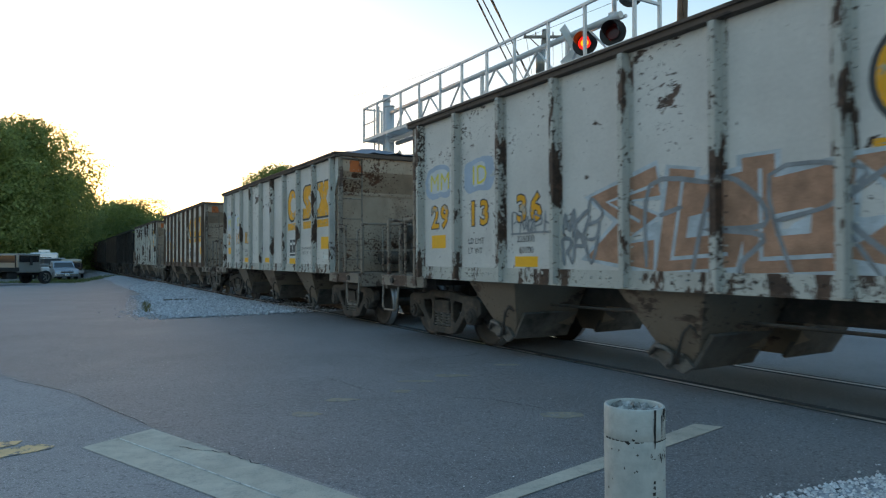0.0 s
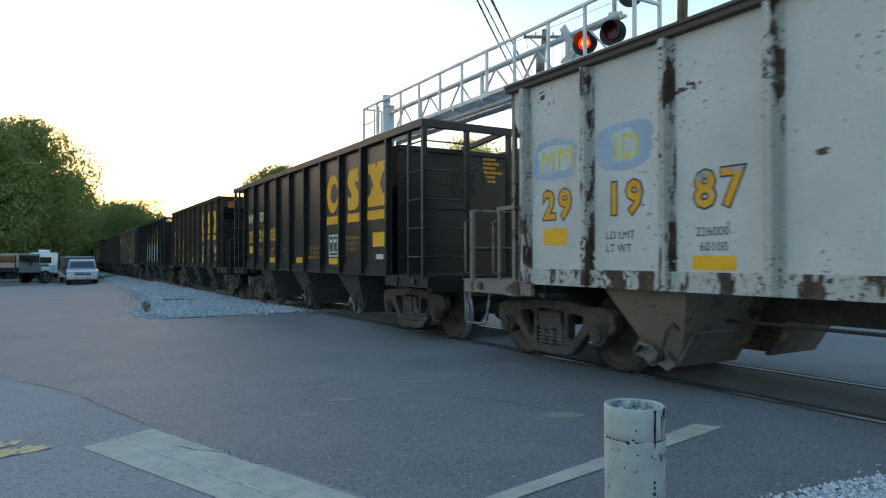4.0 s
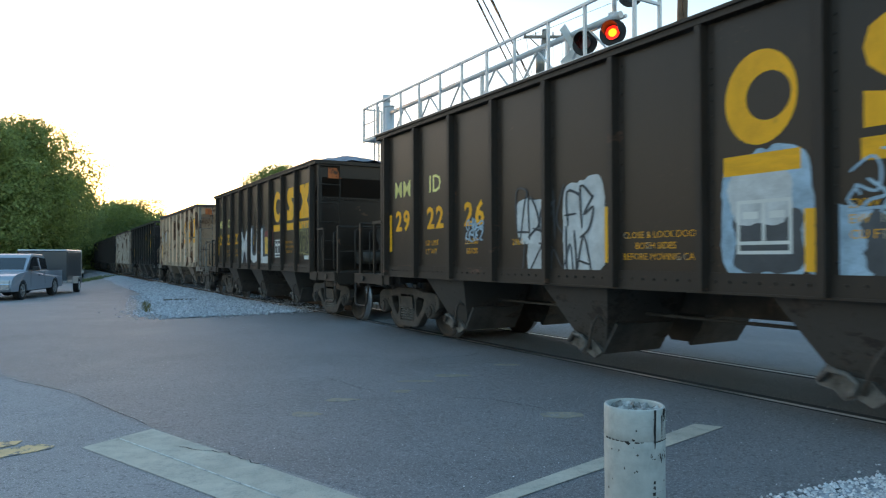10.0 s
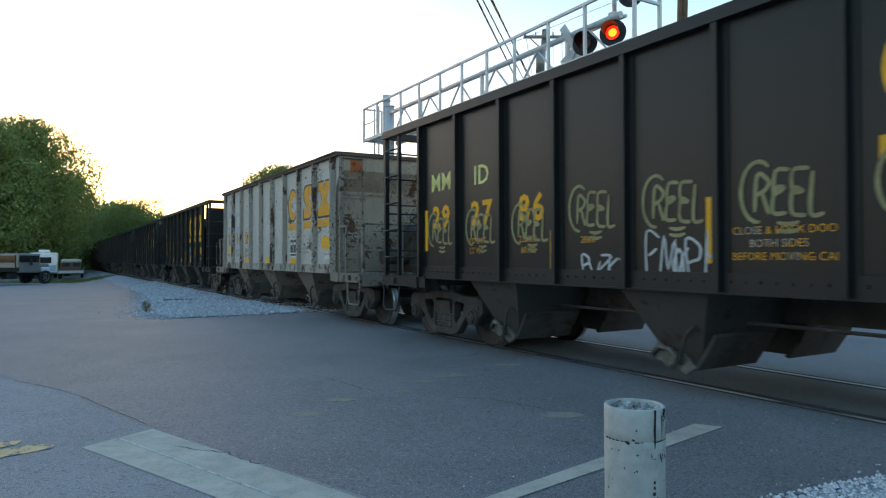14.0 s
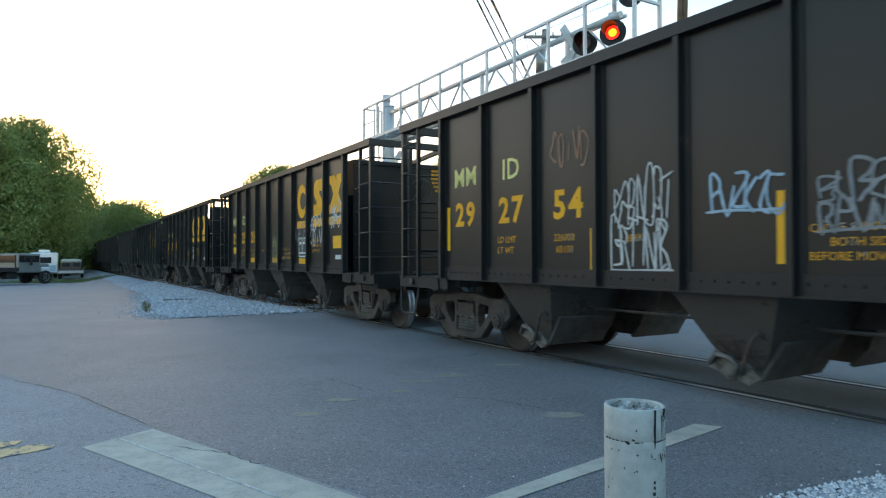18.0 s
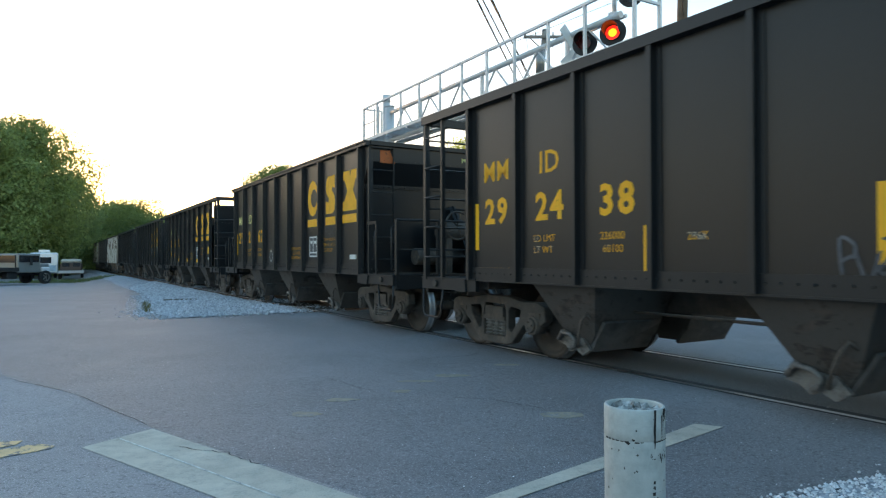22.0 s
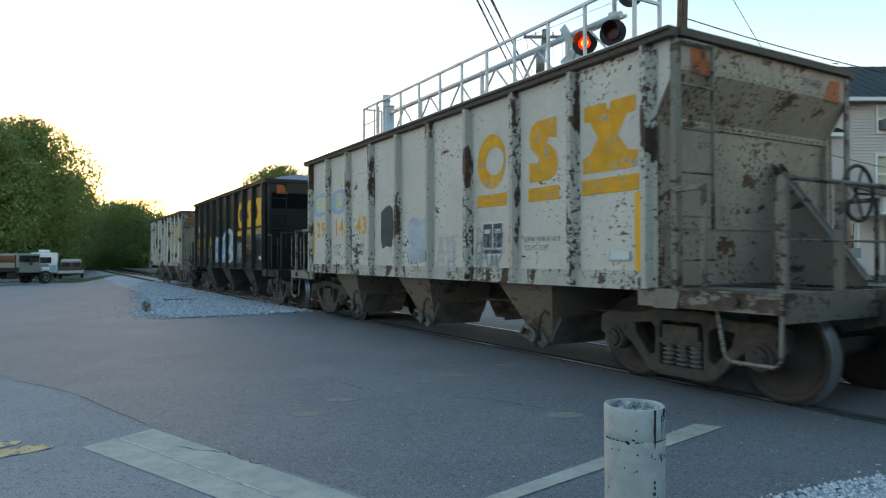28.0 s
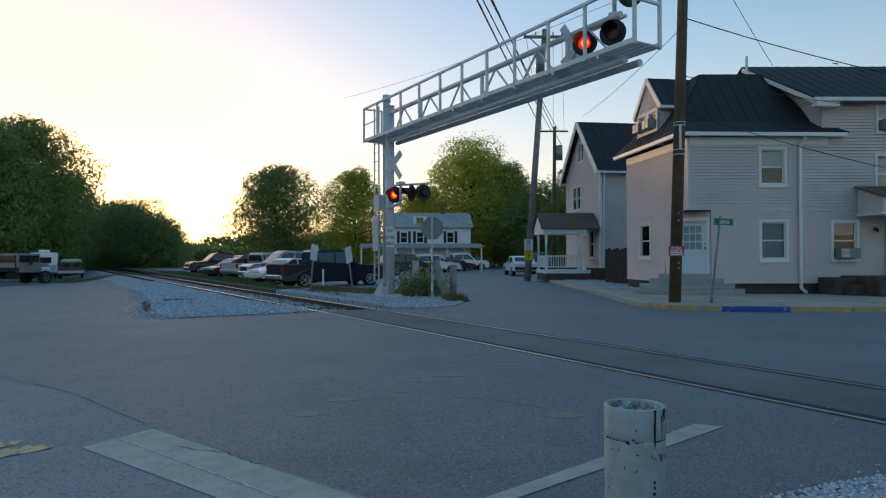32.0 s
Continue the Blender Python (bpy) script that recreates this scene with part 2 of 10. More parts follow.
def tube(bm, pts, r, seg=6):
    """A round bar bent through pts, one closed piece."""
    pts = [Vector(p) for p in pts]
    rings = []
    side = None
    for i, p in enumerate(pts):
        d = (pts[min(i + 1, len(pts) - 1)] - pts[max(i - 1, 0)]).normalized()
        if side is None:
            side = d.orthogonal()
        side = (side - d * side.dot(d)).normalized()
        other = d.cross(side)
        rings.append([bm.verts.new(p + side * (r * math.cos(k * math.tau / seg)) + other * (r * math.sin(k * math.tau / seg))) for k in range(seg)])
    for a, b in zip(rings, rings[1:]):
        for k in range(seg):
            bm.faces.new((a[k], a[(k + 1) % seg], b[(k + 1) % seg], b[k])).smooth = True
    bm.faces.new(rings[0][::-1])
    bm.faces.new(rings[-1])


def prism(bm, pts, axis, lo, hi):
    """Extrudes a flat outline along an axis. For axis y the outline is (x, z); for z (x, y); for x (y, z)."""
    def put(p, h):
        return {"x": (h, p[0], p[1]), "y": (p[0], h, p[1]), "z": (p[0], p[1], h)}[axis]
    a = [bm.verts.new(put(p, lo)) for p in pts]
    b = [bm.verts.new(put(p, hi)) for p in pts]
    k = len(pts)
    for i in range(k):
        bm.faces.new((a[i], a[(i + 1) % k], b[(i + 1) % k], b[i]))
    bm.faces.new(a[::-1])
    bm.faces.new(b)


def mesh_of(name, bm, bevel=0.0):
    if bevel:
        bmesh.ops.bevel(bm, geom=bm.edges[:], offset=bevel, segments=1, affect="EDGES", clamp_overlap=True)
    bmesh.ops.recalc_face_normals(bm, faces=bm.faces[:])
    me = bpy.data.meshes.new(name)
    bm.to_mesh(me)
    bm.free()
    return me


def set_mat(ob, material):
    if not ob.data.materials:
        ob.data.materials.append(None)
    ob.material_slots[0].link = "OBJECT"
    ob.material_slots[0].material = material
    return ob


def part_of(name, me, material, parent, label="", m=None):
    ob = set_mat(new(name, me), material)
    ob.parent = parent
    if m is not None:
        ob.matrix_basis = m
    return tagged(ob, label)


def part(name, bm, material, parent, label="", bevel=0.0, m=None):
    return part_of(name, mesh_of(name, bm, bevel), material, parent, label, m)


def thing(name, label, category, m=None, group=""):
    ob = new(name)
    ob.empty_display_size = 0.3
    if m is not None:
        ob.matrix_basis = m
    return tagged(ob, label, category, group)


def solo(name, bm, material, label, category, kind="", group="", bevel=0.0, m=None):
    ob = set_mat(new(name, mesh_of(name, bm, bevel)), material)
    if m is not None:
        ob.matrix_basis = m
    return tagged(ob, label, category, group, kind)


TEXTS = {}


def text_mesh(words, size, bold=0.0, stretch=1.0, gap=1.0):
    """Lettering as a flat mesh in the x-z plane that faces -y, its lower left at the origin."""
    key = (words, size, bold, stretch, gap)
    if key not in TEXTS:
        cu = bpy.data.curves.new("lettering", "FONT")
        cu.body, cu.size, cu.offset, cu.resolution_u = words, size, bold, 2
        cu.space_character = gap
        ob = bpy.data.objects.new("lettering", cu)
        scene.collection.objects.link(ob)
        bpy.context.view_layer.update()
        me = bpy.data.meshes.new_from_object(ob.evaluated_get(bpy.context.evaluated_depsgraph_get()))
        bpy.data.objects.remove(ob)
        xs = [v.co.x for v in me.vertices]
        x0 = min(xs) if xs else 0
        for v in me.vertices:
            v.co = Vector(((v.co.x - x0) * stretch, 0, v.co.y))
        me.materials.clear()
        TEXTS[key] = me
    return TEXTS[key]


# ---------------------------------------------------------------- ground
def slab(name, pts, z, thick, material, label, category, kind="structure"):
    bm = bmesh.new()
    prism(bm, [(p[0], p[1]) for p in pts], "z", z - thick, z)
    return solo(name, bm, material, label, category, kind)


bm = bmesh.new()
GX = [-3000, -600, -200, -120, -80, -50, -30, -15, 0, 15, 40, 100, 400, 3000]
GY = [-3000, -400, -60, -20, 0, 15, 30, 50, 80, 120, 200, 400, 900, 3500]
grid = [[bm.verts.new((x, y, -1.0 if y > 100 or x < -40 else -0.85 if x < -25 and y > 40 else -0.6 if x < -25 and y > 20 else -0.36)) for y in GY] for x in GX]
for i in range(len(GX) - 1):
    for j in range(len(GY) - 1):
        bm.faces.new((grid[i][j], grid[i + 1][j], grid[i + 1][j + 1], grid[i][j + 1]))
solo("ground", bm, M["soil"], "dark soil and rough grass reaching to the horizon", "ground", "structure")

P = on_track
road_outline = [(-60, -25), (40, -25), (40, 26), (14, 34), (9, 45), (8.5, 100), (1.5, 100), (-2, 60), (-0.6, 27), (0.9, 21), (0.35, 18.6), (-0.2, 17.6), (-1.98, 17.4),
                P(16.0, 1.8)[:2], P(15.86, 4.87)[:2], P(15.86, 62)[:2]]
slab("road", road_outline, 0.0, 0.3, M["asphalt"], "dark grey asphalt of the crossing and yard", "road")



def track_sheet(name, stations, edge, far, lift, material, label, category):
    """A sheet beside the track, between edge(s) and far(s) metres from its middle, lying on the falling yard."""
    bm = bmesh.new()
    rows = []
    for s in stations:
        a, b = edge(s), far(s)
        row = []
        for f in (0.0, 0.12, 0.25, 0.4, 0.6, 0.8, 1.0):
            q = on_track(s, a + (b - a) * f)
            row.append(bm.verts.new((q.x, q.y, yard_z(q.x, q.y) + lift)))
        rows.append(row)
    for a, b in zip(rows, rows[1:]):
        for k in range(6):
            bm.faces.new((a[k], a[k + 1], b[k + 1], b[k]))
    return solo(name, bm, material, label, category, "structure")


def between(table, s):
    for (a, u), (b, v) in zip(table, table[1:]):
        if s <= b:
            return u + (v - u) * max(0.0, (s - a) / (b - a))
    return table[-1][1]


YARD_EDGE = [(15.86, 4.25), (18.3, 4.5), (21, 4.15), (25.4, 3.65), (30, 3.36), (37, 3.3), (49, 3.1), (62, 2.8), (90, 2.1)]
STATIONS = [15.86, 18, 20, 22, 25, 28, 32, 36, 41, 46, 52, 58, 66, 76, 90]
track_sheet("yard", STATIONS, lambda s: between(YARD_EDGE, s) - 0.3, lambda s: 5.2 + between(YARD_EDGE, s) * 0.2, 0.0, M["asphalt"], "dark grey asphalt at the yard's edge", "road")
track_sheet("yard", STATIONS, lambda s: 5.2 + between(YARD_EDGE, s) * 0.2, lambda s: 62.0, 0.0, M["asphalt"], "dark grey asphalt of the falling yard", "road")

# ---------------------------------------------------------------- track
for side, lat in (("near", 0.7535), ("far", -0.7535)):
    th = thing("rail", "steel rail with a bright worn head and rusty web", "rail", group="running rails")
    bm = bmesh.new()
    prof = [(-0.07, -0.17), (0.07, -0.17), (0.07, -0.155), (0.012, -0.13), (0.012, -0.045), (0.036, -0.035), (0.036, -0.002), (-0.036, -0.002), (-0.036, -0.035), (-0.012, -0.045), (-0.012, -0.13), (-0.07, -0.155)]
    rows = []
    for s in (-45, 16, 60, 150, 420):
        rows.append([bm.verts.new(on_track(s, lat + p[0], rail_z(s) + p[1])) for p in prof])
    for a, b in zip(rows, rows[1:]):
        for k in range(len(prof)):
            bm.faces.new((a[k], a[(k + 1) % len(prof)], b[(k + 1) % len(prof)], b[k]))
    part("web", bm, M["rail_side"], th)
    bm = bmesh.new()
    rows = [[bm.verts.new(on_track(s, lat + o, rail_z(s) + z)) for o, z in ((-0.034, -0.004), (-0.03, 0.002), (0.03, 0.002), (0.034, -0.004))] for s in (-45, 16, 60, 150, 420)]
    for a, b in zip(rows, rows[1:]):
        for k in range(3):
            bm.faces.new((a[k], a[k + 1], b[k + 1], b[k]))
    part("head", bm, M["rail_top"], th, "polished running surface")

# ballast shoulder under the open track
bm = bmesh.new()
cross = [(-2.9, -0.32), (-1.5, -0.16), (0, -0.15), (1.5, -0.16), (2.9, -0.30)]
rows = []
for s in (15.4, 40, 80, 150, 420):
    rows.append([bm.verts.new(on_track(s, o, rail_z(s) + z)) for o, z in cross])
for a, b in zip(rows, rows[1:]):
    for k in range(4):
        bm.faces.new((a[k], b[k], b[k + 1], a[k + 1]))
solo("ballast_bed", bm, M["ballast"], "grey crushed-stone ballast under the track", "ballast", "structure")
# ---------------------------------------------------------------- hopper cars
SL, RIM, SILL = 4.93, 3.556, 1.03     # half length of the sides, rim height, sill height
OL, RO, FB, DK = 5.0, 5.24, 6.21, 6.34      # couplers and gear; rim of the sloped ends; open end frames; end of the decks
RIB_X = [-SL + 2 * SL * k / 9 for k in range(10)]
MESH = {}


def cached(key, build, bevel=0.0):
    if key not in MESH:
        bm = bmesh.new()
        build(bm)
        MESH[key] = mesh_of(key, bm, bevel)
    return MESH[key]


def b_side(bm):
    """One side sheet, the camera's side, with its rolled-in lower edge."""
    x0 = SL + 0.07
    box(bm, -x0, x0, -1.52, -1.50, SILL + 0.16, RIM - 0.1)
    prism(bm, [(-1.52, SILL + 0.16), (-1.50, SILL + 0.16), (-1.44, SILL + 0.02), (-1.46, SILL + 0.02)], "x", -SL, SL)


def b_side_short(bm):
    box(bm, -SL - 0.04, SL + 0.04, -1.52, -1.50, SILL + 0.16, RIM - 0.1)
    prism(bm, [(-1.52, SILL + 0.16), (-1.50, SILL + 0.16), (-1.44, SILL + 0.02), (-1.46, SILL + 0.02)], "x", -SL, SL)


def b_sill(bm):
    box(bm, -SL - 0.03, SL + 0.03, -1.545, -1.522, SILL + 0.02, SILL + 0.19)
    box(bm, -SL - 0.03, SL + 0.03, -1.56, -1.40, SILL, SILL + 0.02)
    for k in range(72):
        x = -SL + 0.07 + k * 0.141
        rod(bm, (x, -1.544, SILL + 0.11), (x, -1.558, SILL + 0.11), 0.016, 0.009, 6)


def b_rib_a(bm):
    """Pressed hat-section rib with a riveted flange."""
    prism(bm, [(-0.105, -1.522), (-0.045, -1.525), (-0.032, -1.615), (0.032, -1.615), (0.045, -1.525), (0.105, -1.522)], "z", SILL + 0.02, RIM - 0.1)
    for k in range(17):
        z = SILL + 0.14 + k * 0.145
        for o in (-0.078, 0.078):
            rod(bm, (o, -1.523, z), (o, -1.537, z), 0.014, 0.008, 6)


def b_rib_b(bm):
    """Bent-plate rib with a plain flange."""
    prism(bm, [(-0.06, -1.522), (-0.05, -1.61), (0.012, -1.61), (0.012, -1.535), (0.07, -1.53), (0.07, -1.522)], "z", SILL + 0.02, RIM - 0.1)


def b_chord(bm):
    x1 = RO + 0.03
    box(bm, -x1, x1, -1.60, -1.49, RIM - 0.09, RIM - 0.03)
    box(bm, -x1, x1, -1.625, -1.47, RIM - 0.03, RIM)


def b_chord_b(bm):
    x1 = FB + 0.05
    box(bm, -x1, x1, -1.62, -1.49, RIM - 0.12, RIM)


def b_end_rim(bm):
    x1 = RO + 0.03
    box(bm, x1 - 0.1, x1 + 0.03, -1.49, 1.49, RIM - 0.08, RIM - 0.001)


def b_end_sheet_a(bm):
    """Upper end sheet that overhangs the deck, the slope sheet below it and the riveted lap at its foot."""
    x1, x0 = RO, SL + 0.05
    prism(bm, [(x1, RIM - 0.08), (x1 - 0.02, RIM - 0.08), (x1 - 0.02, RIM - 0.37), (x0 - 0.02, RIM - 0.78), (x0 - 0.02, RIM - 0.86), (x0 + 0.012, RIM - 0.86), (x0 + 0.012, RIM - 0.79), (x1, RIM - 0.38)], "y", -1.49, 1.49)
    for k in range(26):
        y = -1.42 + k * 0.1136
        rod(bm, (x0 + 0.01, y, RIM - 0.825), (x0 + 0.028, y, RIM - 0.825), 0.016, 0.01, 6)
        rod(bm, (x1 - 0.002, y, RIM - 0.35), (x1 + 0.012, y, RIM - 0.35), 0.012, 0.008, 6)


def b_gusset(bm):
    """Plate that closes the side of the overhanging end."""
    prism(bm, [(SL + 0.05, RIM - 0.09), (RO, RIM - 0.09), (RO, RIM - 0.38), (SL + 0.06, RIM - 0.80)], "y", -1.512, -1.496)


def b_end_bulkhead(bm):
    x1 = SL + 0.04
    box(bm, x1 - 0.02, x1, -1.49, 1.49, SILL + 0.03, RIM - 0.86)
    box(bm, x1, x1 + 0.012, -1.49, 1.49, SILL + 0.62, SILL + 0.66)
    for y in (-1.48, 1.42):
        box(bm, x1, x1 + 0.06, y, y + 0.06, SILL + 0.03, RIM - 0.86)
    rod(bm, (x1 - 0.002, 0.15, SILL + 0.28), (x1 + 0.015, 0.15, SILL + 0.28), 0.10, 0.10, 16)


def b_end_post(bm):
    """Thin outer angle from the deck up to the overhanging rim."""
    box(bm, RO - 0.05, RO + 0.012, -1.515, -1.50, SILL - 0.02, RIM - 0.09)
    box(bm, RO - 0.002, RO + 0.012, -1.50, -1.43, SILL - 0.02, RIM - 0.09)
    for k in range(5):
        rod(bm, (RO + 0.012, -1.465, SILL + 0.12 + k * 0.55), (RO + 0.024, -1.465, SILL + 0.12 + k * 0.55), 0.014, 0.008, 6)


def b_brace(bm):
    """Gusset plate between the bulkhead and the deck, with a folded edge."""
    prism(bm, [(SL + 0.05, RIM - 1.15), (SL + 0.16, RIM - 1.15), (SL + 1.05, SILL + 0.14), (SL + 1.05, SILL + 0.03), (SL + 0.05, SILL + 0.03)], "y", 0.43, 0.445)
    beam(bm, (SL + 0.10, 0.437, RIM - 1.16), (SL + 1.06, 0.437, SILL + 0.09), 0.15, 0.02)


def b_ladder_a(bm):
    beam(bm, (RO + 0.045, -1.02, SILL + 0.6), (RO + 0.045, -1.02, RIM - 0.12), 0.035, 0.02)
    beam(bm, (RO + 0.045, -1.45, RIM - 0.12), (RO + 0.045, -1.0, RIM - 0.12), 0.03, 0.02)


def b_rung_a(bm):
    rod(bm, (RO + 0.05, -1.46, 0), (RO + 0.05, -1.0, 0), 0.013, seg=6)


def b_platform(bm):
    """Deck outside the bulkhead, one half."""
    box(bm, SL + 0.06, DK - 0.08, -1.50, -0.72, SILL - 0.02, SILL + 0.025)


def b_side_beam(bm):
    box(bm, SL - 0.12, DK, -1.56, -1.50, SILL - 0.15, SILL + 0.01)
    box(bm, SL - 0.12, DK, -1.575, -1.49, SILL + 0.01, SILL + 0.03)


def b_end_sill(bm):
    box(bm, DK - 0.07, DK, -1.49, 1.49, SILL - 0.22, SILL + 0.028)


def b_draft_sill(bm):
    box(bm, SL - 0.4, DK - 0.08, -0.22, 0.22, SILL - 0.33, SILL + 0.015)


def b_jack_pad(bm):
    prism(bm, [(OL + 0.03, SILL - 0.16), (OL + 0.30, SILL - 0.16), (OL + 0.34, SILL + 0.0), (OL + 0.30, SILL + 0.025), (OL + 0.05, SILL + 0.025)], "y", -1.585, -1.56)


def b_roping_hole(bm):
    rod(bm, (OL + 0.9, -1.57, SILL - 0.06), (OL + 0.9, -1.60, SILL - 0.06), 0.05, 0.05, 12)


def b_handrail(bm):
    """Uprights at the deck's edge with a round rail across the end."""
    x1 = DK - 0.06
    for y in (-1.45, -0.62, 0.35):
        beam(bm, (x1, y, SILL), (x1, y, SILL + 1.0), 0.075, 0.05)
    tube(bm, [(x1, -1.46, SILL + 0.99), (x1, -0.6, SILL + 0.99), (x1, 0.4, SILL + 0.99), (x1, 1.0, SILL + 0.99), (x1, 1.08, SILL + 0.9), (x1, 1.08, SILL + 0.1)], 0.022, 8)
    rod(bm, (x1, -1.45, SILL + 0.47), (x1, 0.35, SILL + 0.47), 0.013, seg=6)
    tube(bm, [(x1 + 0.02, -1.50, SILL + 0.1), (x1 + 0.02, -1.56, SILL + 0.12), (x1 + 0.02, -1.56, SILL + 0.85), (x1 + 0.02, -1.50, SILL + 0.88)], 0.016, 6)


def b_side_stand(bm):
    """Short upright with a bracket back to the corner post."""
    x1 = SL + 0.62
    beam(bm, (x1, -1.5, SILL), (x1, -1.5, SILL + 0.99), 0.045, 0.03)
    box(bm, RO - 0.05, x1 + 0.03, -1.53, -1.47, SILL + 0.95, SILL + 1.0)


def b_grab(bm):
    x1 = SL + 0.68
    tube(bm, [(x1, -1.50, SILL + 0.1), (x1, -1.565, SILL + 0.12), (x1, -1.565, SILL + 0.80), (x1, -1.50, SILL + 0.83)], 0.014, 6)


def b_step(bm):
    """Sill step hanging below the deck."""
    tube(bm, [(SL + 0.78, -1.54, SILL - 0.12), (SL + 0.86, -1.55, SILL - 0.52), (SL + 0.92, -1.55, SILL - 0.58), (DK - 0.08, -1.55, SILL - 0.58), (DK - 0.02, -1.55, SILL - 0.52), (DK - 0.02, -1.54, SILL - 0.12)], 0.018, 6)


def b_brake(bm):
    """Brake cylinder and reservoir on the platform."""
    rod(bm, (OL + 0.45, -0.1, SILL + 0.85), (OL + 0.45, 0.75, SILL + 0.85), 0.2, 0.2, 14)
    rod(bm, (OL + 0.45, 0.75, SILL + 0.85), (OL + 0.45, 0.95, SILL + 0.85), 0.2, 0.1, 14)
    rod(bm, (OL + 0.35, -0.6, SILL + 0.35), (OL + 0.35, 0.5, SILL + 0.35), 0.16, 0.16, 12)
    box(bm, OL + 0.2, OL + 0.6, -0.02, 0.1, SILL, SILL + 0.7)
    box(bm, OL + 0.2, OL + 0.6, 0.5, 0.62, SILL, SILL + 0.7)


def b_wheel_ring(bm):
    """Rim of the hand-brake wheel, about its own middle."""
    n = 20
    rings = []
    for k in range(n):
        a = k * math.tau / n
        rings.append([bm.verts.new((0.018 * math.sin(b), (0.26 + 0.018 * math.cos(b)) * math.cos(a), (0.26 + 0.018 * math.cos(b)) * math.sin(a))) for b in [j * math.tau / 6 for j in range(6)]])
    for k in range(n):
        p, q = rings[k], rings[(k + 1) % n]
        for j in range(6):
            bm.faces.new((p[j], p[(j + 1) % 6], q[(j + 1) % 6], q[j])).smooth = True


def b_spoke(bm):
    rod(bm, (-0.02, 0, 0), (0, 0.255, 0), 0.012, seg=5)


def b_coupler(bm):
    box(bm, OL + 1.0, OL + 1.45, -0.09, 0.09, 0.78, 0.96)
    box(bm, OL + 1.08, OL + 1.12, -0.24, 0.24, 0.66, 1.06)
    prism(bm, [(OL + 1.42, -0.16), (OL + 1.60, -0.2), (OL + 1.69, -0.08), (OL + 1.62, 0.02), (OL + 1.68, 0.14), (OL + 1.52, 0.2), (OL + 1.42, 0.12)], "z", 0.74, 1.0)


def b_hose(bm):
    pts = [Vector((OL + 1.12, 0.35, 0.75)), Vector((OL + 1.3, 0.36, 0.5)), Vector((OL + 1.55, 0.3, 0.42)), Vector((OL + 1.69, 0.2, 0.5))]
    for a, b in zip(pts, pts[1:]):
        rod(bm, a, b, 0.025, seg=6)


# ends of the black cars: an open frame of posts and rails outside a flat end sheet
def b_end_sheet_b(bm):
    x1 = SL - 0.02
    box(bm, x1 - 0.02, x1, -1.34, 1.34, SILL, RIM - 0.24)
    box(bm, x1 - 0.45, x1, -1.36, -1.34, SILL, RIM - 0.2)
    box(bm, x1 - 0.45, x1, 1.34, 1.36, SILL, RIM - 0.2)
    box(bm, x1 - 0.02, x1 + 0.05, -1.36, 1.36, RIM - 0.28, RIM - 0.2)
    for k in range(22):
        y = -1.25 + k * 0.119
        rod(bm, (x1, y, RIM - 0.85), (x1 + 0.013, y, RIM - 0.85), 0.014, 0.008, 6)


def b_frame_rail(bm):
    x1 = FB
    box(bm, x1 - 0.05, x1 + 0.05, -1.49, 1.49, RIM - 0.12, RIM - 0.001)
    beam(bm, (SL - 0.02, 0.0, RIM - 0.18), (x1 - 0.05, 0.0, RIM - 0.08), 0.08, 0.08)


def b_frame_post(bm):
    beam(bm, (FB, 0, SILL), (FB, 0, RIM - 0.12), 0.085, 0.07)


def b_ladder_b(bm):
    beam(bm, (FB - 0.50, -1.55, SILL), (FB - 0.50, -1.55, RIM - 0.12), 0.045, 0.06)
    beam(bm, (FB, -1.55, SILL), (FB, -1.55, RIM - 0.12), 0.07, 0.08)


def b_rung_b(bm):
    tube(bm, [(FB - 0.51, -1.57, 0), (FB - 0.02, -1.59, 0.0), (FB + 0.05, -1.57, 0), (FB + 0.05, -0.78, 0)], 0.014, 6)
    rod(bm, (SL + 0.02, -1.34, 0), (SL + 0.35, -1.40, 0), 0.012, seg=6)


def b_cross_bar(bm):
    rod(bm, (FB, -1.5, 0), (FB, 1.5, 0), 0.016, seg=6)


# under the body
BAYS = (-3.1, -0.18, 2.82)


def b_bay(bm):
    """Half of a discharge hopper, on one side of the centre sill: a steep rear sheet, an upright front and a tapering outer sheet."""
    zt = SILL + 0.02
    top = [(-0.60, -1.45), (0.52, -1.45), (0.62, -0.24), (-0.60, -0.24)]
    mid = [(-0.22, -1.22), (0.27, -1.22), (0.34, -0.28), (-0.22, -0.28)]
    low = [(-0.12, -1.17), (0.14, -1.17), (0.18, -0.30), (-0.12, -0.30)]
    rings = [[bm.verts.new((x, y, z)) for x, y in r] for r, z in ((top, zt), (mid, 0.44), (low, 0.29))]
    for a, b in zip(rings, rings[1:]):
        for k in range(4):
            bm.faces.new((a[k], a[(k + 1) % 4], b[(k + 1) % 4], b[k]))
    bm.faces.new(rings[-1])


def b_gate(bm):
    """Worn gate plate with its upturned lip, on the front of the mouth."""
    prism(bm, [(0.16, 0.27), (0.20, 0.25), (0.42, 0.60), (0.38, 0.62)], "y", -1.20, -0.28)


def b_hinge(bm):
    """Bent hinge straps at the mouth."""
    prism(bm, [(-0.30, 0.42), (-0.24, 0.50), (-0.10, 0.42), (0.10, 0.40), (0.22, 0.28), (0.10, 0.20), (-0.02, 0.26), (-0.10, 0.22), (-0.20, 0.30), (-0.32, 0.32)], "y", -1.25, -1.20)


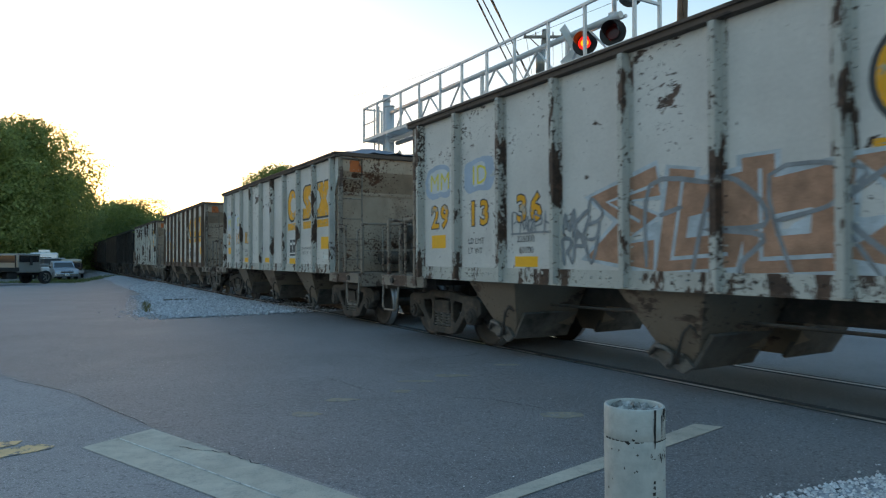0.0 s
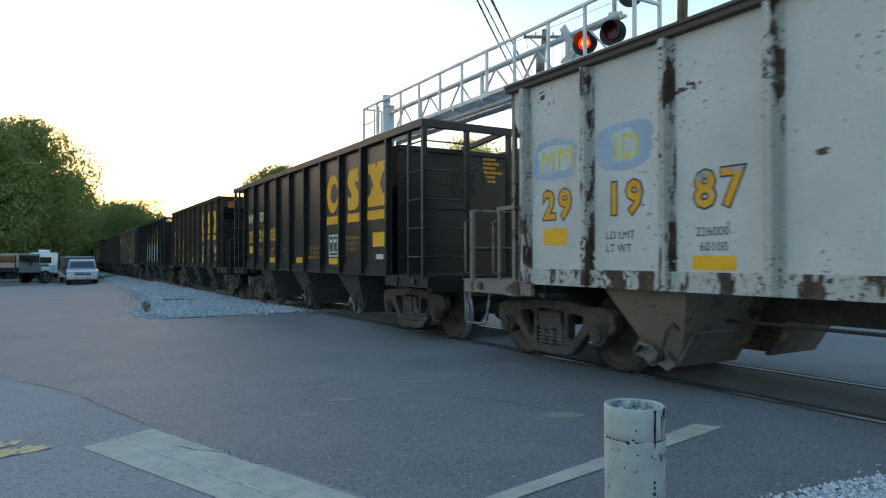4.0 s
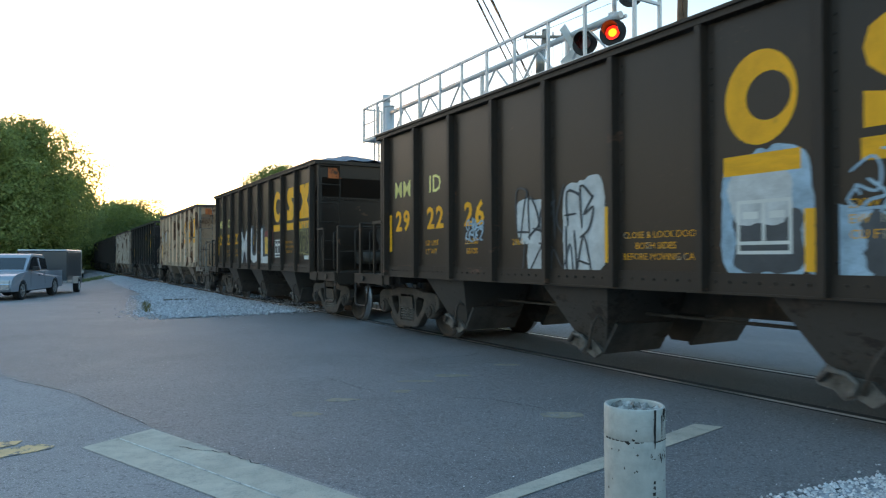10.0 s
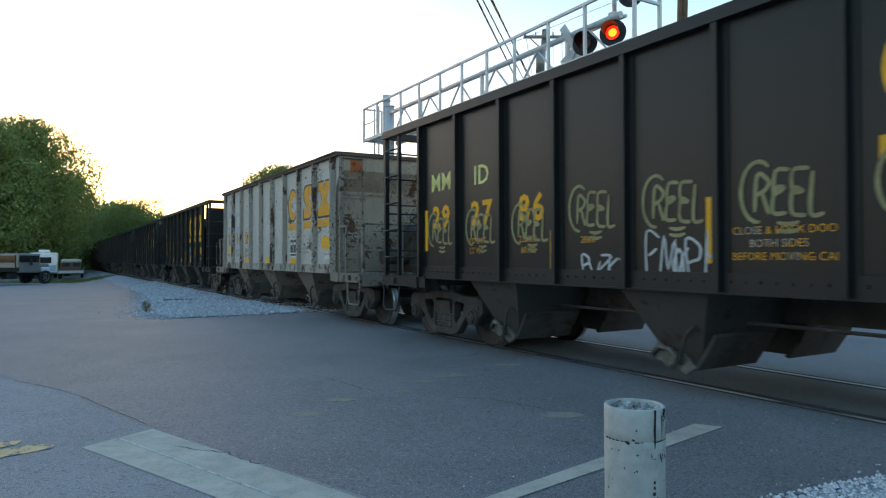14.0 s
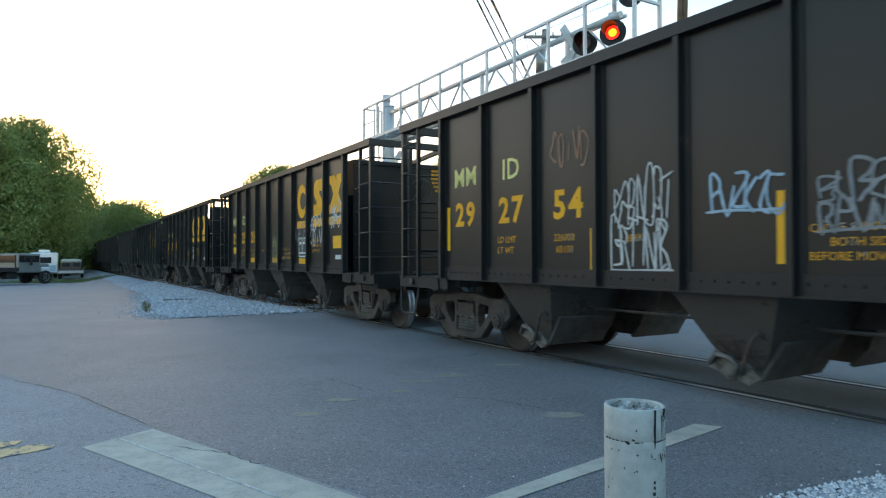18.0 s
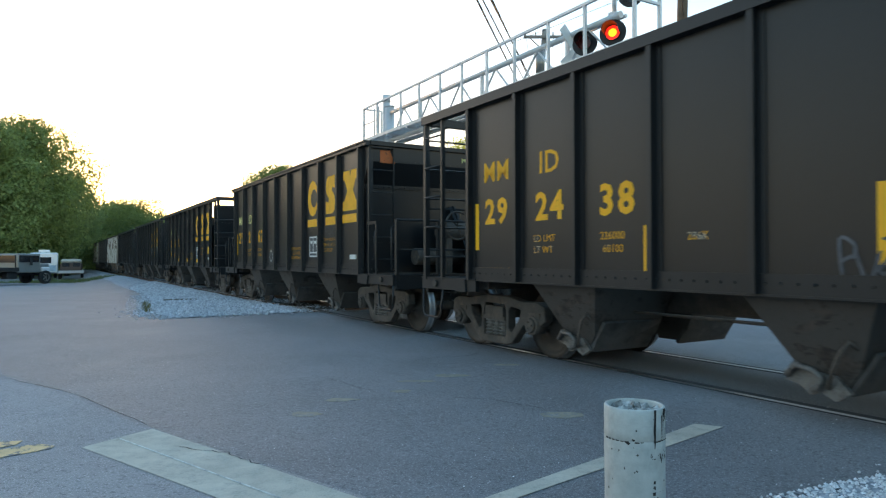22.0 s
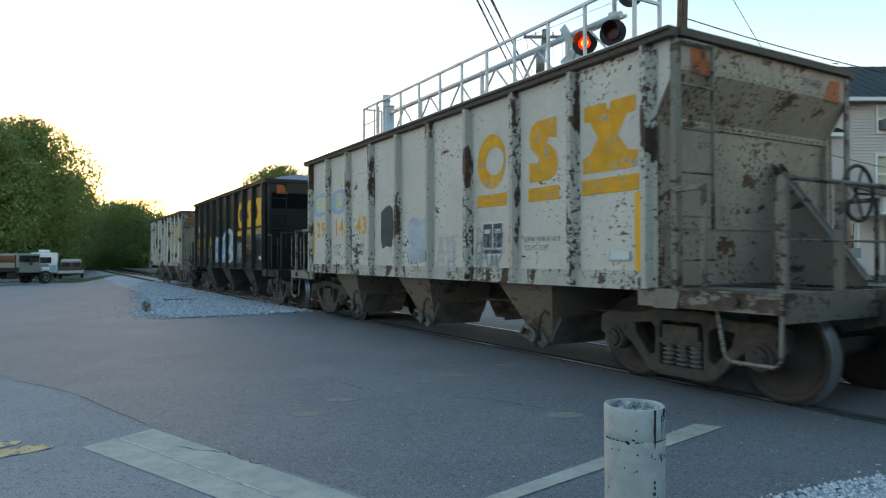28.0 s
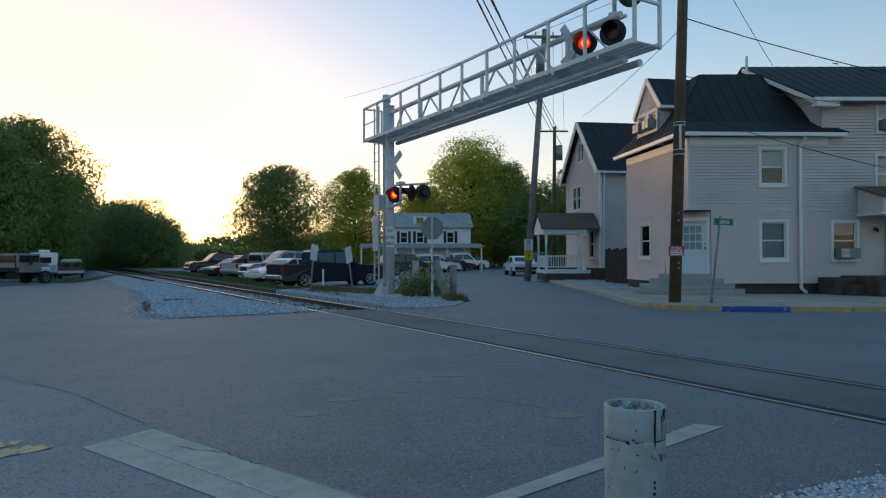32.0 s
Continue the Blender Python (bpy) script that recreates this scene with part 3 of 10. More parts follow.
def b_latch(bm):
    """Latch casting: a hooked bar over a round pin."""
    tube(bm, [(-0.30, -1.27, 0.36), (-0.20, -1.30, 0.46), (-0.06, -1.30, 0.44), (0.01, -1.29, 0.38), (-0.02, -1.28, 0.30), (-0.08, -1.27, 0.27)], 0.028, 6)


def b_lever(bm):
    """Bent latch bar leaning against the hopper side."""
    tube(bm, [(0.05, -1.27, 0.30), (0.12, -1.33, 0.46), (0.20, -1.36, 0.62), (0.26, -1.34, 0.70), (0.30, -1.28, 0.64)], 0.018, 6)


def b_center_sill(bm):
    box(bm, -OL + 0.38, OL - 0.38, -0.21, 0.21, SILL - 0.33, SILL - 0.02)


def b_brake_rod(bm):
    rod(bm, (-4.2, -0.75, 0.72), (4.2, -0.75, 0.70), 0.02, seg=6)


def b_hood(bm):
    """Longitudinal hood that closes the hopper above the centre sill."""
    prism(bm, [(-0.45, SILL - 0.02), (0.0, SILL + 0.3), (0.45, SILL - 0.02)], "x", -OL + 0.4, OL - 0.4)


def b_slope(bm):
    """Inside slope sheet from the end down to the hoppers."""
    x1 = OL - 0.1
    prism(bm, [(x1, RIM - 0.94), (x1 - 0.02, RIM - 0.92), (3.95, SILL + 0.10), (3.95, SILL + 0.06)], "y", -1.495, 1.495)


def b_bolster(bm):
    box(bm, -0.22, 0.22, -1.38, 1.38, SILL - 0.12, SILL + 0.04)
    box(bm, -0.16, 0.16, -0.7, 0.7, SILL - 0.42, SILL - 0.12)


# trucks
WB = 1.778


def b_side_frame(bm):
    """Cast side frame with its two windows, in the plane y = -1.07."""
    outer = [(-1.14, 0.52), (-1.12, 0.70), (-0.98, 0.76), (-0.62, 0.76), (-0.30, 0.82), (0.30, 0.82), (0.62, 0.76), (0.98, 0.76), (1.12, 0.70), (1.14, 0.52),
             (1.02, 0.44), (0.80, 0.50), (0.66, 0.42), (0.42, 0.17), (0.28, 0.13), (-0.28, 0.13), (-0.42, 0.17), (-0.66, 0.42), (-0.80, 0.50), (-1.02, 0.44)]
    holes = [[(-0.62, 0.64), (-0.40, 0.67), (-0.33, 0.62), (-0.33, 0.36), (-0.40, 0.32), (-0.58, 0.52)],
             [(-0.24, 0.70), (0.24, 0.70), (0.27, 0.60), (0.27, 0.24), (-0.27, 0.24), (-0.27, 0.60)],
             [(0.62, 0.64), (0.58, 0.52), (0.40, 0.32), (0.33, 0.36), (0.33, 0.62), (0.40, 0.67)]]
    loops = []
    for pts in [outer] + holes:
        loops.append([bm.verts.new((p[0], -1.13, p[1])) for p in pts])
    edges = []
    for lp in loops:
        for k in range(len(lp)):
            edges.append(bm.edges.new((lp[k], lp[(k + 1) % len(lp)])))
    r = bmesh.ops.triangle_fill(bm, use_beauty=True, edges=edges)
    faces = [g for g in r["geom"] if isinstance(g, bmesh.types.BMFace)]
    ext = bmesh.ops.extrude_face_region(bm, geom=faces)
    for g in ext["geom"]:
        if isinstance(g, bmesh.types.BMVert):
            g.co.y += 0.14


def b_spring(bm):
    for k, x in enumerate((-0.17, 0.0, 0.17)):
        for j in range(5):
            z = 0.26 + j * 0.046
            rod(bm, (x, -1.07, z), (x, -1.07, z + 0.022), 0.078, 0.078, 10)
        rod(bm, (x, -1.07, 0.24), (x, -1.07, 0.49), 0.05, 0.05, 8)


def b_truck_bolster(bm):
    box(bm, -0.22, 0.22, -1.14, 1.14, 0.50, 0.66)
    box(bm, -0.26, 0.26, -1.145, -1.02, 0.47, 0.52)
    box(bm, -0.26, 0.26, 1.02, 1.145, 0.47, 0.52)
    box(bm, -0.12, 0.12, -0.3, 0.3, 0.64, 0.72)


def b_bearing(bm):
    rod(bm, (0, -1.0, 0.457), (0, -1.17, 0.457), 0.13, 0.13, 14)
    rod(bm, (0, -1.17, 0.457), (0, -1.20, 0.457), 0.10, 0.085, 14)
    for k in range(3):
        a = k * math.tau / 3
        rod(bm, (0.05 * math.cos(a), -1.195, 0.457 + 0.05 * math.sin(a)), (0.05 * math.cos(a), -1.215, 0.457 + 0.05 * math.sin(a)), 0.018, seg=6)
    box(bm, -0.15, 0.15, -1.14, -1.0, 0.55, 0.62)


def b_wheel(bm):
    """Wheel turned about the y axis, its centre at the origin, the outer face towards -y."""
    prof = [(0.10, -0.89), (0.14, -0.86), (0.20, -0.80), (0.34, -0.775), (0.385, -0.80), (0.40, -0.815), (0.457, -0.815), (0.462, -0.76), (0.468, -0.725), (0.487, -0.715), (0.487, -0.69), (0.40, -0.68), (0.385, -0.69), (0.2, -0.72), (0.10, -0.70)]
    seg = 36
    rings = [[bm.verts.new((r * math.cos(k * math.tau / seg), y, r * math.sin(k * math.tau / seg))) for k in range(seg)] for r, y in prof]
    for i, (a, b) in enumerate(zip(rings, rings[1:])):
        for k in range(seg):
            f = bm.faces.new((a[k], a[(k + 1) % seg], b[(k + 1) % seg], b[k]))
            f.smooth = True
            f.material_index = 1 if 6 <= i <= 8 else 0


def b_axle(bm):
    rod(bm, (0, -1.02, 0), (0, 1.02, 0), 0.085, seg=12)


def b_load(bm):
    """Heap of crushed stone, three flattened cones run together."""
    nx, ny = 60, 20
    vs = []
    for i in range(nx + 1):
        row = []
        for j in range(ny + 1):
            x, y = -4.95 + 9.9 * i / nx, -1.46 + 2.92 * j / ny
            h = max(0.62 - 0.32 * math.hypot((x - c) * 0.62, y * 1.05) for c in (-3.0, 0.0, 3.0))
            h += noise.noise((x * 2.2, y * 2.2, 1.0)) * 0.07 + noise.noise((x * 7, y * 7, 4.0)) * 0.04
            row.append(bm.verts.new((x, y, RIM - 0.36 + h)))
        vs.append(row)
    for i in range(nx):
        for j in range(ny):
            bm.faces.new((vs[i][j], vs[i + 1][j], vs[i + 1][j + 1], vs[i][j + 1]))


MIRROR_X = Matrix.Diagonal((-1, 1, 1, 1))
FLIP = pose(0, 0, 0, 0, 0, 180)


def fill_outline(bm, pts):
    """A flat filled outline in the x-z plane."""
    vs = [bm.verts.new((p[0], 0, p[1])) for p in pts]
    edges = [bm.edges.new((vs[i], vs[(i + 1) % len(vs)])) for i in range(len(vs))]
    bmesh.ops.triangle_fill(bm, use_beauty=True, edges=edges)


def b_emblem_ring(bm):
    """Heavy ring, thick on one side and thin on the other."""
    n = 32
    outer = [(0.5 + 0.5 * math.cos(a), 0.5 + 0.5 * math.sin(a)) for a in [k * math.tau / n for k in range(n)]]
    inner = [(0.615 + 0.305 * math.cos(a), 0.5 + 0.255 * math.sin(a)) for a in [k * math.tau / n for k in range(n)]]
    o = [bm.verts.new((p[0], 0, p[1])) for p in outer]
    i = [bm.verts.new((p[0], 0, p[1])) for p in inner]
    for k in range(n):
        bm.faces.new((o[k], i[k], i[(k + 1) % n], o[(k + 1) % n]))


def b_emblem_slab(bm):
    """Rounded block, a bite out of each side."""
    pts = [(0.0, 0.0), (0.72, 0.0), (0.93, 0.08), (1.0, 0.26), (0.95, 0.44), (0.80, 0.54), (0.66, 0.60), (0.70, 0.70), (0.96, 0.66), (0.96, 1.0), (0.28, 1.0), (0.08, 0.92), (0.0, 0.74), (0.06, 0.57), (0.22, 0.47), (0.36, 0.40), (0.30, 0.30), (0.0, 0.34)]
    fill_outline(bm, pts)


def b_emblem_glass(bm):
    """Hourglass block."""
    pts = [(0, 0), (1, 0), (1, 0.23), (0.84, 0.26), (0.66, 0.5), (0.82, 0.76), (0.97, 0.78), (0.97, 1), (0.54, 1), (0.49, 0.86), (0.44, 1), (0.02, 1), (0.02, 0.78), (0.14, 0.76), (0.30, 0.5), (0.12, 0.26), (0, 0.23)]
    fill_outline(bm, pts)


def b_quad(bm):
    bm.faces.new([bm.verts.new(p) for p in ((0, 0, 0), (1, 0, 0), (1, 0, 1), (0, 0, 1))])


# strokes of hand-painted capitals on a ten by ten field: points as pairs of digits, strokes parted by a bar
GLYPH = {"A": "00 48 80|13 73", "B": "00 09 58 66 14 64 62 50 00", "C": "88 59 17 12 50 81", "E": "89 19 15 65 15 10 80", "F": "10 19 89|15 65", "H": "10 19|70 79|15 74",
         "K": "10 19|89 14 80", "L": "19 11 80", "M": "00 19 43 79 80", "N": "10 19 80 89", "O": "49 15 31 61 85 59 28", "P": "10 19 68 76 55 14", "R": "10 19 68 76 55 14|45 80",
         "S": "88 39 17 45 73 50 11", "T": "09 99|59 40", "U": "19 12 40 72 79", "V": "09 40 89", "I": "49 40", "D": "10 19 68 74 40 10", "Z": "19 88 11 90", "q": "58 28 05 22 45 57|89 76 63 50", "s": "07 49 87 64 34 13|34 02 00|64 92 60 30"}


def smooth_line(pts, n=4):
    """Points of a curve through pts."""
    out = []
    for i in range(len(pts) - 1):
        a, b, c, d = pts[max(i - 1, 0)], pts[i], pts[i + 1], pts[min(i + 2, len(pts) - 1)]
        for j in range(n):
            u = j / n
            out.append(0.5 * (2 * b + (c - a) * u + (2 * a - 5 * b + 4 * c - d) * u * u + (3 * b - a - 3 * c + d) * u ** 3))
    return out + [pts[-1]]


def lay_band(bm, line, width, lift):
    prev, n = None, len(line) - 1
    for i, p in enumerate(line):
        d = line[min(i + 1, n)] - line[max(i - 1, 0)]
        d = d.normalized() if d.length > 1e-6 else Vector((1, 0, 0))
        o = Vector((-d.z, 0, d.x)) * width * (0.5 if 0 < i < n else 0.32)
        up = Vector((0, lift - 0.00001 * i, 0))
        a, b = bm.verts.new(p + o + up), bm.verts.new(p - o + up)
        if prev:
            bm.faces.new((prev[0], prev[1], b, a))
        prev = (a, b)


def word_mesh(seed, words, w, h, width, slant=0.15, loose=0.07, loop=False):
    """A hand-sprayed word: round strokes of even width inside w by h."""
    rnd = random.Random(seed)
    bm = bmesh.new()
    n = len(words)
    for k, ch in enumerate(words):
        cw = w / n
        lift = rnd.uniform(-0.06, 0.06) * h
        for j, stroke in enumerate(GLYPH[ch].split("|")):
            pts = []
            for q in stroke.split():
                u, v = int(q[0]) / 9 + rnd.uniform(-loose, loose), int(q[1]) / 9 + rnd.uniform(-loose, loose)
                pts.append(Vector((cw * (k + 0.06 + 0.95 * u) + slant * v * h * 0.5, 0, h * v + lift)))
            lay_band(bm, smooth_line(pts), width, -0.0002 * k - 0.0004 * j)
    if loop:
        ring = [Vector((-0.02 * w + 0.26 * w * math.cos(a) + 0.1 * w, 0, 0.6 * h + 0.75 * h * math.sin(a))) for a in [0.9 + i * 0.30 for i in range(14)]]
        lay_band(bm, ring, width, -0.0018)
        for z in (-0.18, -0.36):
            lay_band(bm, [Vector((w * (0.35 + 0.1 * i), 0, h * (z - 0.05 * math.sin(i * 1.05)))) for i in range(4)], width, -0.0018)
    return mesh_of("sprayed_word", bm)


def tag_mesh(seed, w, h, strokes, width):
    """A crowded spray-can scrawl that cannot be read, inside w by h."""
    rnd = random.Random(seed)
    if strokes == 1:
        bm = bmesh.new()
        lay_band(bm, [Vector((w * (0.5 + 0.45 * math.cos(a)), 0, h * (0.5 + 0.45 * math.sin(a)))) for a in [i * 0.4 for i in range(17)]], width, 0.0)
        return mesh_of("scrawl", bm)
    bm = bmesh.new()
    rows = 2 if h > 0.62 * w else 1
    for r in range(rows):
        for k in range(strokes + 1):
            x0, z0, cw, ch = w * k / (strokes + 1), h * r / rows, w / (strokes + 1) * rnd.uniform(1.0, 1.5), h / rows * rnd.uniform(0.75, 1.1)
            for stroke in rnd.choice(list(GLYPH.values())).split("|"):
                pts = [Vector((x0 + cw * (int(q[0]) / 9 + rnd.uniform(-0.2, 0.2)), 0, z0 + ch * (int(q[1]) / 9 + rnd.uniform(-0.18, 0.18)))) for q in stroke.split()]
                lay_band(bm, smooth_line(pts), width * rnd.uniform(0.7, 1.0), -0.00015 * (k + r * 9))
    if rnd.random() < 0.6:
        lay_band(bm, smooth_line([Vector((w * u, 0, h * (0.02 + rnd.uniform(-0.03, 0.03)))) for u in (-0.05, 0.3, 0.7, 1.1)]), width * 0.8, -0.002)
    return mesh_of("scrawl", bm)


def blob_mesh(seed, w, h):
    """An uneven painted field with ragged edges."""
    rnd = random.Random(seed)
    bm = bmesh.new()
    n = 56
    c = bm.verts.new((w / 2, 0, h / 2))
    ring = []
    for k in range(n):
        a = k * math.tau / n
        q = (abs(math.cos(a)) ** 4 + abs(math.sin(a)) ** 4) ** (-1 / 4)
        r = q * (0.93 + 0.17 * noise.noise((math.cos(a) * 1.6, math.sin(a) * 1.6, seed * 3.7)) + 0.05 * noise.noise((math.cos(a) * 6, math.sin(a) * 6, seed)) + rnd.uniform(-0.015, 0.015))
        ring.append(bm.verts.new((w / 2 + r * w / 2 * math.cos(a), 0, h / 2 + r * h / 2 * math.sin(a))))
    for k in range(n):
        bm.faces.new((c, ring[k], ring[(k + 1) % n]))
    return mesh_of("field", bm)


ZIGS = [[(0.05, 0), (0.45, 1), (0.95, 0.02)], [(0.95, 0.95), (0.1, 0.85), (0.7, 0.5), (0.08, 0.12), (0.95, 0.05)], [(0.05, 0.02), (0.15, 0.95), (0.75, 0.1), (0.9, 1.0)],
        [(0.9, 0.9), (0.2, 0.98), (0.12, 0.6), (0.85, 0.42), (0.75, 0.08), (0.02, 0.0)], [(0.1, 1.0), (0.12, 0.05), (0.8, 0.12), (0.92, 0.8), (0.3, 0.7)]]


def ribbon(pts, width, depth):
    """A flat band of even width along pts, mitred at its bends."""
    bm = bmesh.new()
    prev, n = None, len(pts) - 1
    for i, p in enumerate(pts):
        d0 = (pts[i] - pts[i - 1]).normalized() if i else (pts[1] - pts[0]).normalized()
        d1 = (pts[i + 1] - pts[i]).normalized() if i < n else d0
        nrm = Vector((-d0.z - d1.z, 0, d0.x + d1.x))
        nrm = nrm.normalized() if nrm.length > 0.2 else Vector((-d0.z, 0, d0.x))
        o = nrm * width * 0.5 * min(1.7, 1.0 / max(0.35, nrm.dot(Vector((-d0.z, 0, d0.x)))))
        ext = (d1 if i == n else -d0 if i == 0 else Vector()) * width * 0.3
        lift = Vector((0, depth - 0.00015 * i, 0))
        a, b = bm.verts.new(p + o + ext + lift), bm.verts.new(p - o + ext + lift)
        if prev:
            bm.faces.new((prev[0], prev[1], b, a))
        prev = (a, b)
    return mesh_of("band", bm)


def piece_meshes(seed, w, h, n):
    """A row of chunky interlocking bent bands: each an edge, a fill over it and a thin dark stroke."""
    rnd = random.Random(seed)
    out = []
    for k in range(n):
        cw, x0 = w / n * 1.08, w * k / n - 0.04 * w / n
        zig = rnd.choice(ZIGS)
        lean = rnd.uniform(-0.05, 0.15)
        pts = [Vector((x0 + cw * (0.12 + 0.76 * u + rnd.uniform(-0.05, 0.05)) + lean * h * v, 0, h * (0.12 + 0.76 * v + rnd.uniform(-0.06, 0.06)))) for u, v in zig]
        wd = min(0.30 * h, 0.42 * cw)
        out.append([ribbon(pts, wd * 1.35, -0.0003 * k), ribbon(pts, wd, -0.0012 - 0.0003 * k), ribbon([p + Vector((0.02, 0, -0.03)) for p in pts[:3]], wd * 0.12, -0.0035)])
    return out


def on_side(car, name, me, material, x, z, sx=1.0, sz=1.0, y=-1.5235, label=""):
    """Puts a flat mesh on the side of the car, its lower left at x, z."""
    return part_of(name, me, material, car, label, Matrix.LocRotScale((x, y, z), None, (sx, 1, sz)))


def stencil(car, words, size, material, x, z):
    """Small lettering, one part a line."""
    lines = words.split("\n")
    for i, w in enumerate(lines):
        on_side(car, "stencil", text_mesh(w.strip(), size), material, x + (len(w) - len(w.lstrip())) * size * 0.35, z - i * size * 1.15)


def panel(k, f=0.0):
    """x at the fraction f of the clear width of panel k, counted from the rear."""
    a, b = RIB_X[k] + 0.10, RIB_X[k + 1] - 0.10
    return a + (b - a) * f


def build_car(k, spec):
    kind, paint, number = spec["kind"], spec["paint"], spec["number"]
    car = thing("hopper_car", spec["label"], "hopper car", group="hopper cars of the train")
    pm, rm = PAINT[paint], RIB_PAINT[spec.get("ribs", paint)]
    light = paint in ("white", "pale_blue", "beige", "rusty")
    gear = M["running_gear"]
    for side, fm in ((0, None), (1, FLIP)):
        part_of("side_sheet", cached("side_a", b_side) if kind == "a" else cached("side_b", b_side_short), pm, car, "", fm)
        part_of("side_sill", cached("sill", b_sill), rm, car, "riveted side sill", fm)
        part_of("top_chord", cached("chord_a", b_chord) if kind == "a" else cached("chord_b", b_chord_b), M["rim_rust"] if light else rm, car, "", fm)
        for x in RIB_X:
            m = pose(x, 0, 0) if fm is None else fm @ pose(x, 0, 0)
            part_of("rib", cached("rib_a", b_rib_a) if kind == "a" else cached("rib_b", b_rib_b), rm, car, "", m)
    for e, em in ((0, None), (1, MIRROR_X)):
        trim = M["trim_rust"] if light else rm
        for sgn in (0, 1):
            mm = (em or Matrix()) @ (Matrix.Diagonal((1, -1, 1, 1)) if sgn else Matrix())
            part_of("end_deck", cached("platform", b_platform), trim, car, "", mm)
            part_of("side_beam", cached("side_beam", b_side_beam), trim, car, "", mm)
            part_of("jack_pad", cached("jack_pad", b_jack_pad), trim, car, "", mm)
            part_of("roping_eye", cached("roping", b_roping_hole), gear, car, "", mm)
        part_of("end_sill", cached("end_sill", b_end_sill), trim, car, "", em)
        part_of("draft_sill", cached("draft_sill", b_draft_sill), gear, car, "", em)
        part_of("coupler", cached("coupler", b_coupler), gear, car, "rusty knuckle coupler", em)
        part_of("air_hose", cached("hose", b_hose), gear, car, "", em)
        part_of("slope_sheet", cached("slope", b_slope), pm, car, "", em)
        part_of("body_bolster", cached("bolster", b_bolster), gear, car, "", pose(4.97 if e == 0 else -4.97, 0, 0))
        if kind == "a":
            part_of("end_rim", cached("end_rim", b_end_rim), M["rim_rust"] if light else rm, car, "", em)
            part_of("end_sheet", cached("end_a", b_end_sheet_a), M["pitted_tan"] if paint == "beige" else M["pitted_end"] if light else pm, car, "pitted end sheet", em)
            part_of("bulkhead", cached("bulkhead", b_end_bulkhead), M["pitted_tan"] if paint == "beige" else M["pitted_end"] if light else pm, car, "rust-stained end bulkhead", em)
            part_of("end_brace", cached("brace", b_brace), trim, car, "", em)
            part_of("handrail", cached("handrail", b_handrail), trim, car, "", em)
            for sgn in (0, 1):
                mm = em if sgn == 0 else (Matrix.Diagonal((1, -1, 1, 1)) if em is None else em @ Matrix.Diagonal((1, -1, 1, 1)))
                part_of("corner_post", cached("end_post", b_end_post), trim, car, "", mm)
                part_of("end_gusset", cached("gusset", b_gusset), pm, car, "", mm)
                part_of("side_stand", cached("side_stand", b_side_stand), trim, car, "", mm)
            lad = part_of("ladder", cached("ladder_a", b_ladder_a), trim, car, "", em)
            for j in range(6):
                part_of("rung", cached("rung_a", b_rung_a), trim, lad, "", pose(0, 0, SILL + 0.3 + j * 0.42))
            part_of("grab_iron", cached("grab", b_grab), trim, car, "", em)
        else:
            part_of("end_sheet", cached("end_b", b_end_sheet_b), PAINT[spec.get("ends", paint)], car, "flat end sheet", em)
            part_of("frame_rail", cached("frame_rail", b_frame_rail), RIB_PAINT[spec.get("ends", paint)], car, "", em)
            for y in (-0.75, 0.1, 0.85, 1.5):
                part_of("frame_post", cached("frame_post", b_frame_post), RIB_PAINT[spec.get("ends", paint)], car, "", pose(0, y, 0) if em is None else em @ pose(0, y, 0))
            lad = part_of("ladder", cached("ladder_b", b_ladder_b), RIB_PAINT[spec.get("ends", paint)], car, "", em)
            for j in range(5):
                part_of("rung", cached("rung_b", b_rung_b), RIB_PAINT[spec.get("ends", paint)], lad, "", pose(0, 0, SILL + 0.34 + j * 0.46))
            for z in (SILL + 0.45, SILL + 1.1):
                part_of("cross_bar", cached("cross_bar", b_cross_bar), RIB_PAINT[spec.get("ends", paint)], car, "", pose(0, 0, z) if em is None else em @ pose(0, 0, z))
        part_of("sill_step", cached("step", b_step), trim, car, "", em)
    if spec.get("brake", kind == "a"):
        part_of("brake_cylinder", cached("brake", b_brake), gear, car, "grimy brake cylinder and tank")
    hub = pose(DK - 0.14, -0.15, SILL + 0.92) if kind == "a" else pose(SL + 0.16, 0.1, RIM - 0.8)
    ring = part_of("brake_wheel", cached("brake_wheel", b_wheel_ring), gear, car, "hand-brake wheel", hub)
    for j in range(5):
        part_of("spoke", cached("spoke", b_spoke), gear, ring, "", Matrix.Rotation(j * math.tau / 5, 4, "X"))
    part_of("center_sill", cached("center_sill", b_center_sill), gear, car)
    part_of("hood", cached("hood", b_hood), gear, car)
    part_of("brake_rod", cached("brake_rod", b_brake_rod), gear, car)
    for x in BAYS:
        for sgn in (1, -1):
            bay = part_of("hopper", cached("bay", b_bay), M["hopper_pale" if light else "hopper_dark"], car, "scuffed discharge hopper", pose(x, 0, 0) @ Matrix.Diagonal((1, sgn, 1, 1)))
            part_of("gate", cached("gate", b_gate), M["grimy_pale" if light else "grimy_dark"], bay, "grimy discharge gate")
            if sgn > 0:
                part_of("hinge_strap", cached("hinge", b_hinge), M["bare_grey"], bay, "bent grey hinge strap")
                part_of("latch", cached("latch", b_latch), M["bare_grey"], bay, "scuffed grey latch")
                part_of("latch_bar", cached("lever", b_lever), gear, bay)
